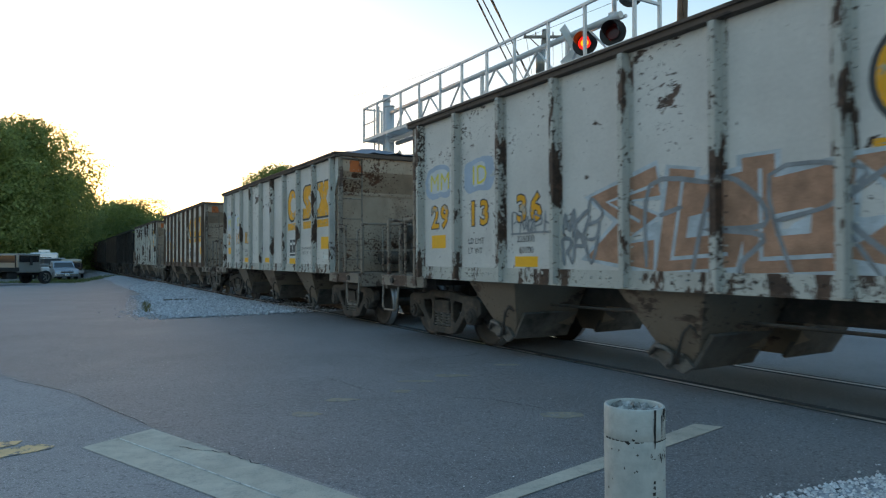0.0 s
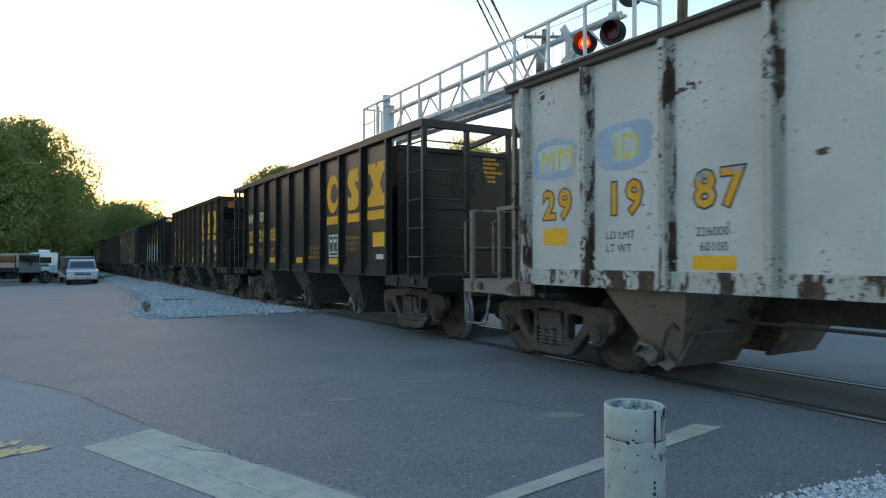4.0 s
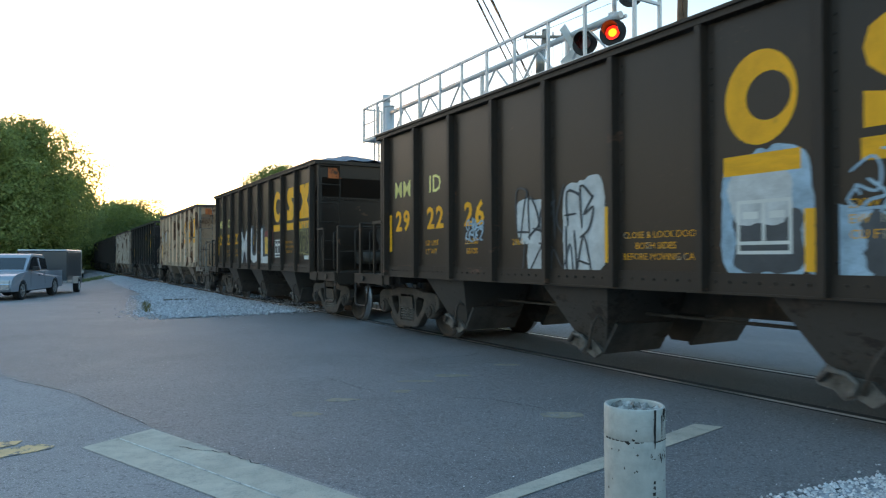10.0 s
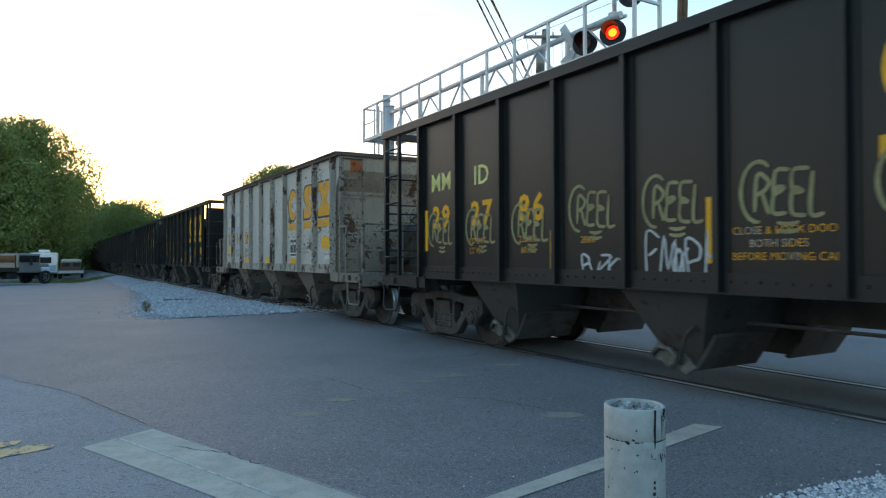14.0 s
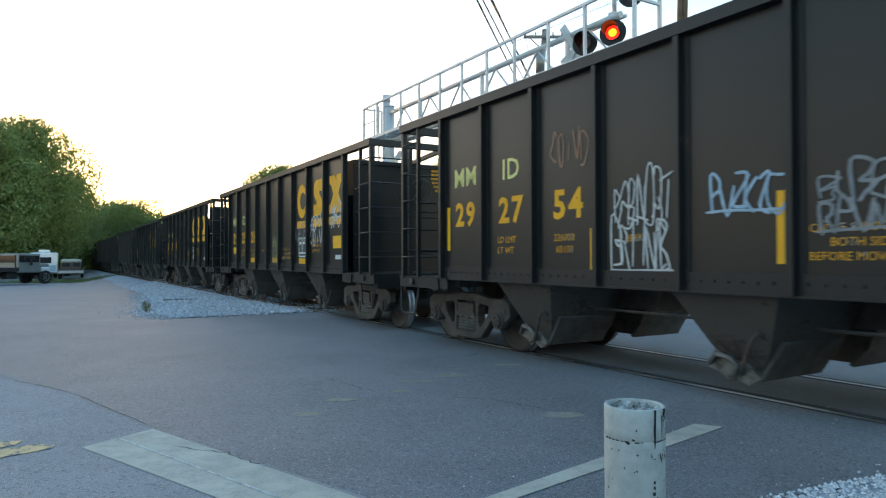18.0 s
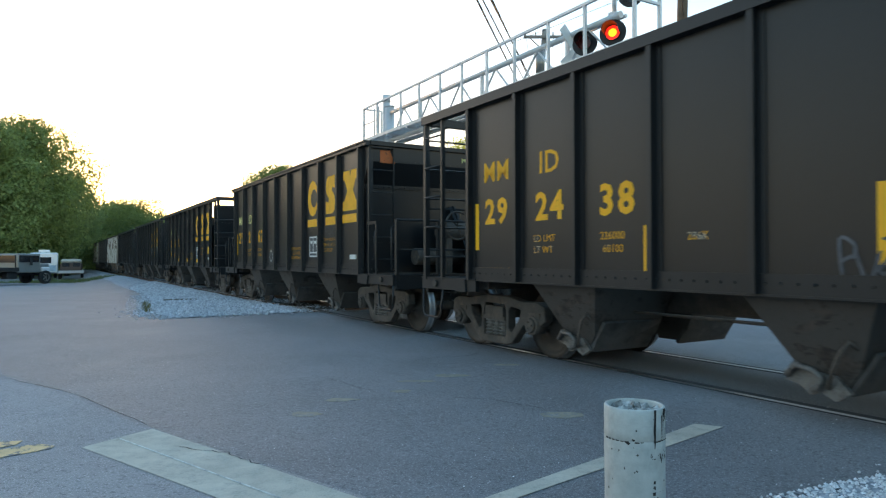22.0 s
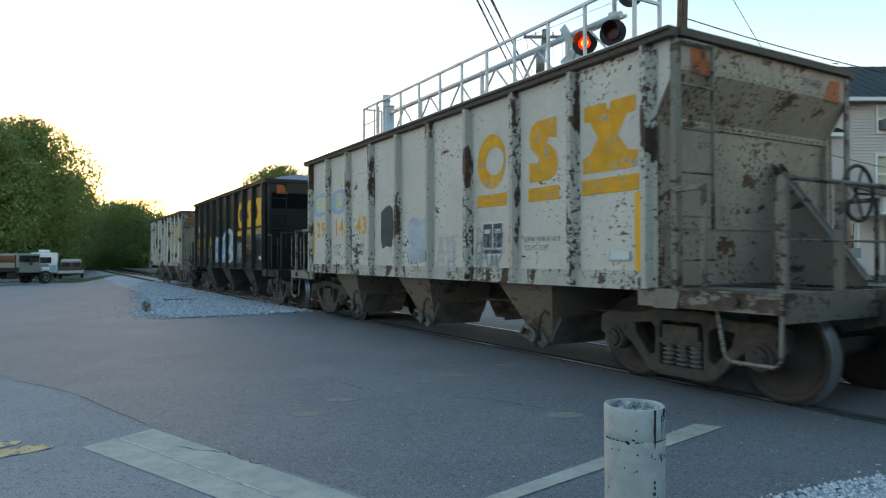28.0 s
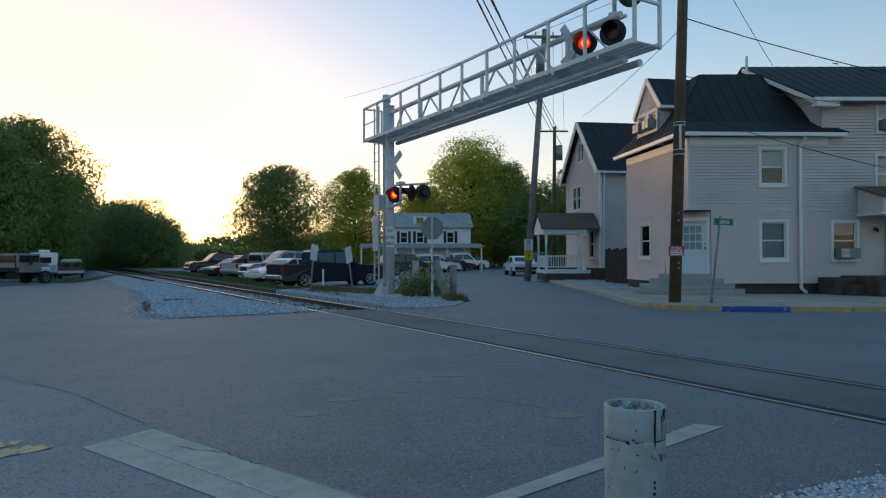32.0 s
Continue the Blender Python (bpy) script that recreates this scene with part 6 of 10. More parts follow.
slab("old_paving", [(-4.97, 7.61), (-3.67, 6.6), (-2.3, 5.28), (-0.45, 3.78), (1.2, 2.3), (2.0, -12), (-14, -12), (-14, 13)], 0.006, 0.05, M["old_asphalt"], "older paler asphalt of the side road", "road")


def decal(name, pts, z, material, label):
    bm = bmesh.new()
    prism(bm, pts, "z", z - 0.003, z)
    return solo(name, bm, material, label, "road marking", "structure")


M["scored"] = mat("scored_paint", (0.62, 0.62, 0.58), 0.8, var=0.15, scale=3, dirt=(0.33, 0.33, 0.32), amount=0.5, dscale=8, edge=0.15)
decal("stop_line", [(-2.58, 4.75), (-2.30, 5.26), (-1.35, 4.47), (-0.45, 3.72), (0.6, 2.85), (0.2, 2.5), (-1.3, 3.77)], 0.012, M["road_paint"], "wide worn white stop line")
decal("edge_line", [(2.23, 5.30), (2.04, 5.40), (1.2, 4.62), (0.27, 3.79), (-0.3, 3.2), (-0.2, 3.05), (0.42, 3.76), (1.35, 4.55)], 0.006, M["road_paint"], "narrow worn white edge line")
decal("centre_line", [(-3.05, 4.46), (-2.79, 4.72), (-2.80, 4.79), (-2.93, 4.84), (-3.02, 4.80), (-3.20, 4.62), (-3.95, 3.96), (-3.8, 3.8)], 0.012, M["yellow_road_paint"], "worn double yellow centre line")
decal("centre_line", [(-3.25, 4.66), (-3.10, 4.82), (-3.12, 4.93), (-3.24, 4.90), (-3.38, 4.80), (-4.05, 4.16), (-3.92, 4.0)], 0.0122, M["yellow_road_paint"], "worn double yellow centre line")
decal("centre_line", [(-5.2, 7.0), (-4.72, 7.0), (-4.70, 7.07), (-5.2, 7.09)], 0.0124, M["yellow_road_paint"], "worn double yellow centre line")
# thin scored lines along the stop line
for o in (-0.02,):
    ex, ey, nx, ny = 2.84, -2.33, 0.634, 0.773
    x0, y0 = -2.40 + nx * o, 4.97 + ny * o
    decal("scored_line", [(x0, y0), (x0 + ex * 0.9, y0 + ey * 0.9), (x0 + ex * 0.9 + nx * 0.012, y0 + ey * 0.9 + ny * 0.012), (x0 + nx * 0.012, y0 + ny * 0.012)], 0.0165, M["scored"], "thin white line scored along the stop line")
rnd = random.Random(5)
M["pale_stain"] = mat("pale_stain", (0.30, 0.27, 0.21), 0.9, var=0.2, scale=9, dirt=(0.21, 0.215, 0.225), amount=0.5, dscale=12, edge=0.15)
M["crack"] = mat("crack", (0.055, 0.056, 0.058), 0.95, var=0.2)
for x, y, w, h in ((1.02, 5.72, 0.20, 0.06), (0.10, 7.65, 0.24, 0.05), (-0.42, 6.75, 0.12, 0.04), (-0.98, 6.35, 0.18, 0.04), (-1.20, 5.78, 0.16, 0.05), (-0.3, 7.3, 0.25, 0.03), (0.8, 8.4, 0.2, 0.03)):
    pts = [(x + w * math.cos(a) * rnd.uniform(0.7, 1.1), y + h * math.sin(a) * 2 * rnd.uniform(0.7, 1.1)) for a in [k * math.tau / 12 for k in range(12)]]
    decal("tar_stain", pts, 0.0035, M["pale_stain"], "pale worn spot in the asphalt")
for pts in ([(-1.5, 7.6), (-1.15, 7.25), (-0.9, 6.9), (-0.72, 6.75)], [(-0.4, 8.6), (-0.1, 8.95), (0.2, 9.0), (0.6, 9.4)], [(-5.0, 7.55), (-3.67, 6.62), (-2.4, 5.38)], [(-1.9, 4.75), (-1.5, 4.6), (-1.2, 4.35)], [(0.9, 5.9), (0.5, 6.3), (0.1, 6.4)]):
    fine = []
    for a, b in zip(pts, pts[1:]):
        fine += [(a[0] + (b[0] - a[0]) * j / 6 + rnd.uniform(-0.02, 0.02), a[1] + (b[1] - a[1]) * j / 6 + rnd.uniform(-0.02, 0.02)) for j in range(6)]
    fine.append(pts[-1])
    bm = bmesh.new()
    prev = None
    for i, q in enumerate(fine):
        w = rnd.uniform(0.002, 0.007)
        d = Vector((fine[min(i + 1, len(fine) - 1)][0] - fine[max(i - 1, 0)][0], fine[min(i + 1, len(fine) - 1)][1] - fine[max(i - 1, 0)][1], 0)).normalized() * w
        pair = (bm.verts.new((q[0] - d.y, q[1] + d.x, 0.0145)), bm.verts.new((q[0] + d.y, q[1] - d.x, 0.0145)))
        if prev:
            bm.faces.new((prev[0], prev[1], pair[1], pair[0]))
        prev = pair
    solo("asphalt_crack", bm, M["crack"], "thin dark crack in the asphalt", "crack", "structure")
# dark grooves beside the rails in the crossing
for lat in (0.665, -0.665, 0.82, -0.82):
    bm = bmesh.new()
    a, b = 15.9, -40
    w = 0.05 if abs(lat) < 0.75 else 0.025
    bm.faces.new([bm.verts.new(p) for p in (on_track(a, lat - w, 0.004), on_track(a, lat + w, 0.004), on_track(b, lat + w, 0.004), on_track(b, lat - w, 0.004))])
    solo("flangeway", bm, M["crack"], "dark groove beside the rail in the crossing", "groove", "structure")


# darker asphalt of the crossing round the rails
M["crossing_asphalt"] = mat("crossing_asphalt", (0.172, 0.168, 0.168), 0.8, spec=0.3, var=0.25, scale=0.6, bump=0.6, bscale=80, speck=0.6, dirt=(0.15, 0.15, 0.15), amount=0.3, dscale=0.7, edge=0.3)
for la, lb in ((0.61, -0.61),):
    bm = bmesh.new()
    rows = []
    for j in range(29):
        s = 15.8 - j * 2.0
        o = 0.05 * math.sin(j * 2.3 + la)
        rows.append((bm.verts.new(on_track(s, la + (o if la > 1 else 0), 0.0035)), bm.verts.new(on_track(s, lb - (o if lb < -1 else 0), 0.0035))))
    for a, b in zip(rows, rows[1:]):
        bm.faces.new((a[0], a[1], b[1], b[0]))
    solo("crossing_strip", bm, M["crossing_asphalt"], "darker asphalt laid between the rails", "road", "structure")


# ties under the open track
def b_tie(bm):
    box(bm, -0.115, 0.115, -1.28, 1.28, -0.15, 0.0)


tie_me = cached("tie", b_tie, 0.012)
track = thing("track_bed", "wooden ties half sunk in ballast", "track bed")
for i in range(150):
    s = 16.6 + i * 0.53
    p = on_track(s, rnd.uniform(-0.04, 0.04), rail_z(s) - 0.14)
    part_of("tie", tie_me, M["tie"], track, "", pose(p.x, p.y, p.z + rnd.uniform(-0.01, 0.01), 0, 0, -(90 - math.degrees(TH)) + rnd.uniform(-1, 1)))


# loose stones
def stones(name, label, count, where, lo, hi, seed, material="stones"):
    rnd = random.Random(seed)
    verts, faces = [], []
    for _ in range(count):
        x, y, z = where(rnd)
        r = rnd.uniform(lo, hi)
        k = len(verts)
        a0 = rnd.uniform(0, 6.28)
        for j in range(4):
            a = a0 + j * 1.57 + rnd.uniform(-0.35, 0.35)
            verts.append((x + r * math.cos(a) * rnd.uniform(0.7, 1.1), y + r * math.sin(a) * rnd.uniform(0.7, 1.1), z + r * rnd.uniform(-0.1, 0.35)))
        verts += [(x + rnd.uniform(-0.3, 0.3) * r, y + rnd.uniform(-0.3, 0.3) * r, z + r * rnd.uniform(0.6, 0.95)), (x, y, z - r * 0.5)]
        for j in range(4):
            faces += [(k + j, k + (j + 1) % 4, k + 4), (k + (j + 1) % 4, k + j, k + 5)]
    me = bpy.data.meshes.new(name)
    me.from_pydata(verts, [], faces)
    return tagged(set_mat(new(name, me), M[material]), label, "gravel", "", "stuff")


def inside(poly, x, y):
    hit = False
    for (ax, ay), (bx, by) in zip(poly, poly[1:] + poly[:1]):
        if (ay > y) != (by > y) and x < (bx - ax) * (y - ay) / (by - ay) + ax:
            hit = not hit
    return hit


def in_poly(poly, z, bias=None):
    xs, ys = [p[0] for p in poly], [p[1] for p in poly]

    def pick(rnd):
        while True:
            x, y = rnd.uniform(min(xs), max(xs)), rnd.uniform(min(ys), max(ys))
            if inside(poly, x, y):
                return x, y, z if z is not None else yard_z(x, y) + 0.012
    return pick


near_strip = [tuple(P(s, lat)[:2]) for s, lat in [(15.9, 1.0), (45, 1.0)] + [(s, e - 0.05) for s, e in YARD_EDGE[::-1] if s < 40]]
bm = bmesh.new()
q = on_track(24.0, 2.75)
prism(bm, [(-0.62, -0.12), (-0.5, 0.13), (-0.1, 0.2), (0.35, 0.15), (0.66, 0.02), (0.4, -0.16), (-0.2, -0.2)], "z", 0.0, 0.045)
solo("flat_stone", bm, M["tie"], "flat dark broken tie piece lying on the gravel", "debris", bevel=0.02, m=pose(q.x, q.y, yard_z(q.x, q.y) + 0.012, 0, 0, 8))
stones("loose_ballast", "loose blue-grey crushed stones beside the rails", 9500, in_poly(near_strip, None), 0.025, 0.075, 11)
def round_patch(rnd):
    s = rnd.uniform(15.2, 30.0)
    lat = between(YARD_EDGE, max(s, 15.9)) + abs(rnd.gauss(0, 0.28)) if s > 15.9 else rnd.uniform(1.4, 4.6)
    if s < 15.9:
        s = 15.9 - abs(rnd.gauss(0, 0.22))
    p = on_track(s, lat)
    return p.x, p.y, (yard_z(p.x, p.y) if s > 15.9 else 0.0) + 0.004


stones("strewn_ballast", "single stones strewn round the gravel patch", 900, round_patch, 0.012, 0.04, 17)
stones("island_stones", "loose white crushed stones round the mast", 4500, in_poly([tuple(p) for p in G3], 0.03), 0.02, 0.055, 12)
stones("roadside_stones", "small white stones at the road's edge", 6000, in_poly([(1.22, 3.38), (1.75, 3.72), (2.75, 4.14), (4.2, 3.75), (4.2, 2.4), (1.0, 2.2)], 0.012), 0.008, 0.021, 13, "pale_stones")
stones("road_grit", "pale grit strewn over the worn asphalt", 800, in_poly([(-4.5, 4.0), (1.0, 2.6), (4.5, 4.4), (4.5, 7.4), (-6.0, 10.5)], 0.001), 0.002, 0.007, 18, "pale_stones")
stones("scattered_stones", "grit strewn over the asphalt", 260, in_poly([(1.3, 3.5), (2.9, 4.4), (4.0, 4.6), (4.2, 3.9), (1.5, 3.0)], 0.002), 0.005, 0.014, 14, "pale_stones")


def between_rails(rnd):
    s, lat = rnd.uniform(15.9, 70), rnd.uniform(-2.4, 1.4)
    p = on_track(s, lat)
    return p.x, p.y, rail_z(s) - 0.145 - (0.05 if abs(lat) > 1.4 else 0)


stones("track_ballast", "dark grey ballast between the rails", 9000, between_rails, 0.02, 0.055, 15)


def tufts(name, label, count, pick, h, material, seed):
    rnd = random.Random(seed)
    verts, faces = [], []
    for _ in range(count):
        x, y, z = pick(rnd)
        hh = h * rnd.uniform(0.4, 1.2)
        for _ in range(3):
            a, w = rnd.uniform(0, 6.28), rnd.uniform(0.006, 0.014)
            dx, dy = math.cos(a), math.sin(a)
            lean = rnd.uniform(-0.5, 0.5) * hh
            k = len(verts)
            bx, by = x + rnd.uniform(-0.05, 0.05), y + rnd.uniform(-0.05, 0.05)
            verts += [(bx - dy * w, by + dx * w, z - 0.02), (bx + dy * w, by - dx * w, z - 0.02), (bx + dx * lean, by + dy * lean, z + hh)]
            faces.append((k, k + 1, k + 2))
    me = bpy.data.meshes.new(name)
    me.from_pydata(verts, [], faces)
    return tagged(set_mat(new(name, me), material), label, "grass", "", "stuff")


strip_poly = [tuple(p) for p in (P(21, -2.0)[:2], P(26, -3.2)[:2], (-3.2, 28), (-7.6, 31.3), P(38, -4.2)[:2], P(70, -4.5)[:2], P(70, -2.4)[:2], P(26, -1.9)[:2])]
tufts("grass", "rough green grass along the track", 9000, in_poly(strip_poly, -0.02), 0.13, M["green_grass"], 21)
tufts("dry_grass", "dry brown grass at the island's edge", 2500, in_poly([(-3.6, 24.5), (-1.2, 23.2), (-0.9, 24.5), (-2.6, 27.2), (-5.5, 29.5), (-5.5, 27)], 0.03), 0.13, M["brown_grass"], 22)
tufts("dry_verge", "dry brown grass mixed into the strip by the parking lot", 5000, in_poly(strip_poly, -0.02), 0.12, M["brown_grass"], 26)
tufts("dry_weeds", "dry weeds at the foot of the guard posts", 350, in_poly([(0.1, 20.0), (0.75, 20.2), (0.6, 21.2), (0.0, 21.4)], 0.02), 0.22, M["brown_grass"], 23)
tufts("edge_weeds", "weeds at the asphalt's edge", 90, in_poly([tuple(p) for p in (P(18.5, 4.4)[:2], P(18.5, 4.6)[:2], P(24, 4.0)[:2], P(24, 3.8)[:2])], None), 0.09, M["brown_grass"], 24)
tufts("yard_grass", "green grass round the parked trailers", 1500, in_poly([(-36, 52), (-28, 51), (-28, 58), (-36, 60)], None), 0.25, M["green_grass"], 25)

# kerb and pavement in front of the houses
KERB = [(7.6, 95), (7.0, 60), (5.8, 38.4), (5.60, 24.6), (5.35, 19.2), (5.38, 17.9), (5.9, 16.9), (6.9, 16.4), (8.5, 16.2), (10.8, 16.1), (16, 16.0), (34, 15.6)]
slab("pavement", KERB + [(34, 21.6), (13, 21.9), (9.4, 22.1), (8.0, 23.4), (7.3, 27.5), (7.6, 40), (9.2, 95)], 0.12, 0.25, M["dusty_concrete"], "dusty tan concrete pavement along the houses", "pavement")
slab("gravel_yard", [(7.35, 27.0), (8.4, 23.4), (13, 22.3), (13, 40), (7.7, 40)], 0.125, 0.2, M["ballast"], "stony yard between the houses", "gravel")
stones("yard_stones", "pale stones beside the fence", 1800, in_poly([(6.4, 25.3), (7.7, 25.5), (7.9, 34), (6.6, 36)], 0.12), 0.025, 0.07, 16)
kerb = thing("kerb", "worn concrete kerb with faded yellow and blue paint", "kerb")
tagged(kerb, kind="structure")
for i, (a, b) in enumerate(zip(KERB[2:], KERB[3:])):
    n = max(1, int(math.dist(a, b) / 2.2))
    for j in range(n):
        p, q = [Vector((a[0] + (b[0] - a[0]) * f, a[1] + (b[1] - a[1]) * f, 0)) for f in (j / n, (j + 0.985) / n)]
        d = (q - p).normalized()
        o = Vector((d.y, -d.x, 0))
        if o.dot(Vector((-3, -10, 0))) < 0:
            o = -o
        bm = bmesh.new()
        sect = [p + o * 0.02, q + o * 0.02, q - o * 0.14, p - o * 0.14]
        prism(bm, [(v.x, v.y) for v in sect], "z", -0.1, 0.135)
        mid = (p + q) / 2
        m = M["kerb_blue"] if 7.15 < mid.x < 8.7 and mid.y < 17 else M["kerb_yellow"] if mid.y < 18.5 and mid.x < 12 else M["concrete"]
        part("kerb_stone", bm, m, kerb, "", 0.012)

# ---------------------------------------------------------------- bollard at the camera's feet
bol = thing("bollard", "pale painted steel pipe bollard with rust streaks, filled with concrete", "bollard", pose(0.712, 2.48, 0))
bm = bmesh.new()
seg = 40
prof = [(0.1095, 0), (0.1095, 0.62), (0.1108, 0.64), (0.1100, 0.66), (0.1110, 0.694), (0.1082, 0.698), (0.1082, 0.701), (0.1115, 0.705), (0.1100, 0.74), (0.1108, 0.77), (0.1100, 0.808), (0.107, 0.812), (0.099, 0.812), (0.097, 0.808), (0.097, 0.70)]
rings = [[bm.verts.new((r * math.cos(k * math.tau / seg), r * math.sin(k * math.tau / seg), z)) for k in range(seg)] for r, z in prof]
for a, b in zip(rings, rings[1:]):
    for k in range(seg):
        bm.faces.new((a[k], a[(k + 1) % seg], b[(k + 1) % seg], b[k])).smooth = True
part("pipe", bm, M["pipe_paint"], bol)
bm = bmesh.new()
rows = []
for j in range(7):
    r = 0.0975 * (1 - j / 6.5)
    rows.append([bm.verts.new((r * math.cos(k * math.tau / 24), r * math.sin(k * math.tau / 24), 0.782 + 0.012 * (j > 0) + noise.noise((k * 0.9, j * 1.7, 2)) * 0.045)) for k in range(24)])
for a, b in zip(rows, rows[1:]):
    for k in range(24):
        bm.faces.new((a[k], a[(k + 1) % 24], b[(k + 1) % 24], b[k]))
part("concrete_fill", bm, M["pipe_fill"], bol, "broken grey concrete inside the pipe")
M["pipe_rust"] = mat("pipe_rust", (0.035, 0.027, 0.024), 0.9, var=0.3, scale=30, bump=0.3)


def pipe_mark(name, points, label):
    """A stain on the pipe: points of (degrees from the camera's side, height, half width in degrees)."""
    bm = bmesh.new()
    prev = None
    for ang, z, wd in points:
        pair = [bm.verts.new((0.1119 * math.sin(radians(ang + s * wd)), -0.1119 * math.cos(radians(ang + s * wd)), z)) for s in (-1, 1)]
        if prev:
            bm.faces.new((prev[0], prev[1], pair[1], pair[0]))
        prev = pair
    part(name, bm, M["pipe_rust"], bol, label)


pipe_mark("rust_run", [(24, 0.812, 3), (24, 0.78, 2.2), (23, 0.74, 2.8), (23.5, 0.70, 1.8), (23, 0.675, 0.8)], "dark rust run down the pipe")
pipe_mark("rust_run", [(53, 0.810, 6), (52, 0.785, 3), (54, 0.77, 1)], "dark rust run at the pipe's lip")
pipe_mark("rust_run", [(64, 0.80, 2), (66, 0.76, 1.6), (65, 0.735, 0.6)], "dark rust run at the pipe's lip")
rnd = random.Random(82)
for k in range(17):
    a = -76 + k * 9.2
    if rnd.random() < 0.85:
        pipe_mark("seam_stain", [(a, 0.6995 + rnd.uniform(0, 0.002), rnd.uniform(3, 5)), (a, 0.697 - rnd.uniform(0, 0.002), rnd.uniform(2, 5))], "")
for k in range(30):
    a, q, d = rnd.uniform(-72, 72), rnd.choice((rnd.uniform(0.40, 0.80), rnd.uniform(0.635, 0.67))), rnd.uniform(0.003, 0.009)
    w = rnd.uniform(0.5, 2.4)
    pipe_mark("chip", [(a, q, w * 0.4), (a + rnd.uniform(-1, 1), q - d * 0.5, w), (a, q - d, w * 0.3)], "")
for a, z0, z1 in ((47, 0.80, 0.735), (42, 0.79, 0.70), (57, 0.74, 0.705), (36, 0.655, 0.63), (45, 0.65, 0.632)):
    pipe_mark("rust_run", [(a, z0, 1.6), (a + 0.6, (z0 + z1) / 2, 1.0), (a, z1, 0.4)], "dark rust run down the pipe")
for q in (0.49, 0.475):
    pipe_mark("chip", [(30, q, 6), (30.5, q - 0.0025, 5)], "")
rnd = random.Random(81)
z = 0.56
while z > 0.30:
    d = rnd.uniform(0.012, 0.024)
    w = rnd.uniform(1.5, 4.0)
    pipe_mark("scorch_mark", [(22 + rnd.uniform(-2, 2), z, w), (22 + rnd.uniform(-2, 2), z - d * 0.6, w * 0.8)], "black mark on the pipe")
    z -= d
pipe_mark("scratch", [(24, 0.52, 0.6), (34, 0.518, 0.6), (44, 0.52, 0.5)], "dark scratch round the pipe")
for a0, z0, w, d in ((-28, 0.70, 5, 0.012), (-18, 0.71, 3, 0.008), (40, 0.645, 2, 0.025), (-5, 0.50, 2, 0.05), (2, 0.47, 1.2, 0.03), (52, 0.65, 1.5, 0.02), (-12, 0.60, 2, 0.008), (-40, 0.42, 3, 0.01)):
    pipe_mark("rust_chip", [(a0 - w * 0.5, z0, 0.4), (a0, z0 - d * 0.4, w), (a0 + w * 0.3, z0 - d, 0.4)], "rust chip in the pipe's paint")

# ---------------------------------------------------------------- signal gantry
GL = -3.25
gantry = thing("signal_gantry", "galvanised cantilever signal gantry with railings and a walkway over the road", "signal gantry")
GA = on_track(20.23, GL)
PH = -(90 - math.degrees(TH))
gantry.matrix_basis = pose(GA.x, GA.y, 0, 0, 0, PH)      # its x runs along the track towards the camera, -y to the track
galv = M["galv"]


def g_part(name, fn, label="", material=None):
    bm = bmesh.new()
    fn(bm)
    return part(name, bm, material or galv, gantry, label)


g_part("mast", lambda bm: (rod(bm, (0, 0, 0.1), (0, 0, 6.45), 0.155, 0.155, 20), rod(bm, (0, 0, 6.45), (0, 0, 6.5), 0.17, 0.17, 20)), "round steel mast")
g_part("second_mast", lambda bm: (rod(bm, (-0.36, 0.05, 0.1), (-0.36, 0.05, 6.72), 0.12, 0.12, 18), rod(bm, (-0.36, 0.05, 6.72), (-0.36, 0.05, 6.95), 0.15, 0.13, 18)))
g_part("base_plate", lambda bm: (box(bm, -0.65, 0.35, -0.3, 0.3, 0.03, 0.12), [beam(bm, (x, -0.25, 0.1), (x * 0.4, -0.05, 0.75), 0.02, 0.12) for x in (-0.6, -0.35, -0.1, 0.2)]))
for y in (-0.04, 0.38):
    g_part("lower_tube", lambda bm: rod(bm, (-0.2, y, 5.30), (10.75, y, 5.30), 0.075, 0.075, 14))
g_part("upper_tube", lambda bm: rod(bm, (-0.1, 0.0, 6.26), (10.6, 0.0, 6.26), 0.07, 0.07, 14))
xs = [0.2 + 0.86 * k for k in range(13)]
for k, x in enumerate(xs[:-1]):
    g_part("web_bar", lambda bm: beam(bm, (x, 0, 6.24 if k % 2 else 5.34), (x + 0.86, 0, 5.34 if k % 2 else 6.24), 0.05, 0.03))
for x in (2.2, 5.6, 9.0):
    g_part("web_post", lambda bm: beam(bm, (x, 0, 5.3), (x, 0, 6.26), 0.09, 0.07))
for k in range(9):
    g_part("cross_member", lambda bm: beam(bm, (-0.9 + k * 1.4, -0.36, 5.42), (-0.9 + k * 1.4, 0.45, 5.42), 0.07, 0.07))


def walkway(bm):
    box(bm, -1.45, 11.3, -0.36, -0.31, 5.45, 5.55)
    box(bm, -1.45, 11.3, 0.33, 0.38, 5.45, 5.55)
    for k in range(150):
        x = -1.42 + k * 0.085
        box(bm, x, x + 0.03, -0.31, 0.33, 5.46, 5.49)
    for y in (-0.15, 0.02, 0.19):
        box(bm, -1.42, 11.3, y - 0.012, y + 0.012, 5.455, 5.485)


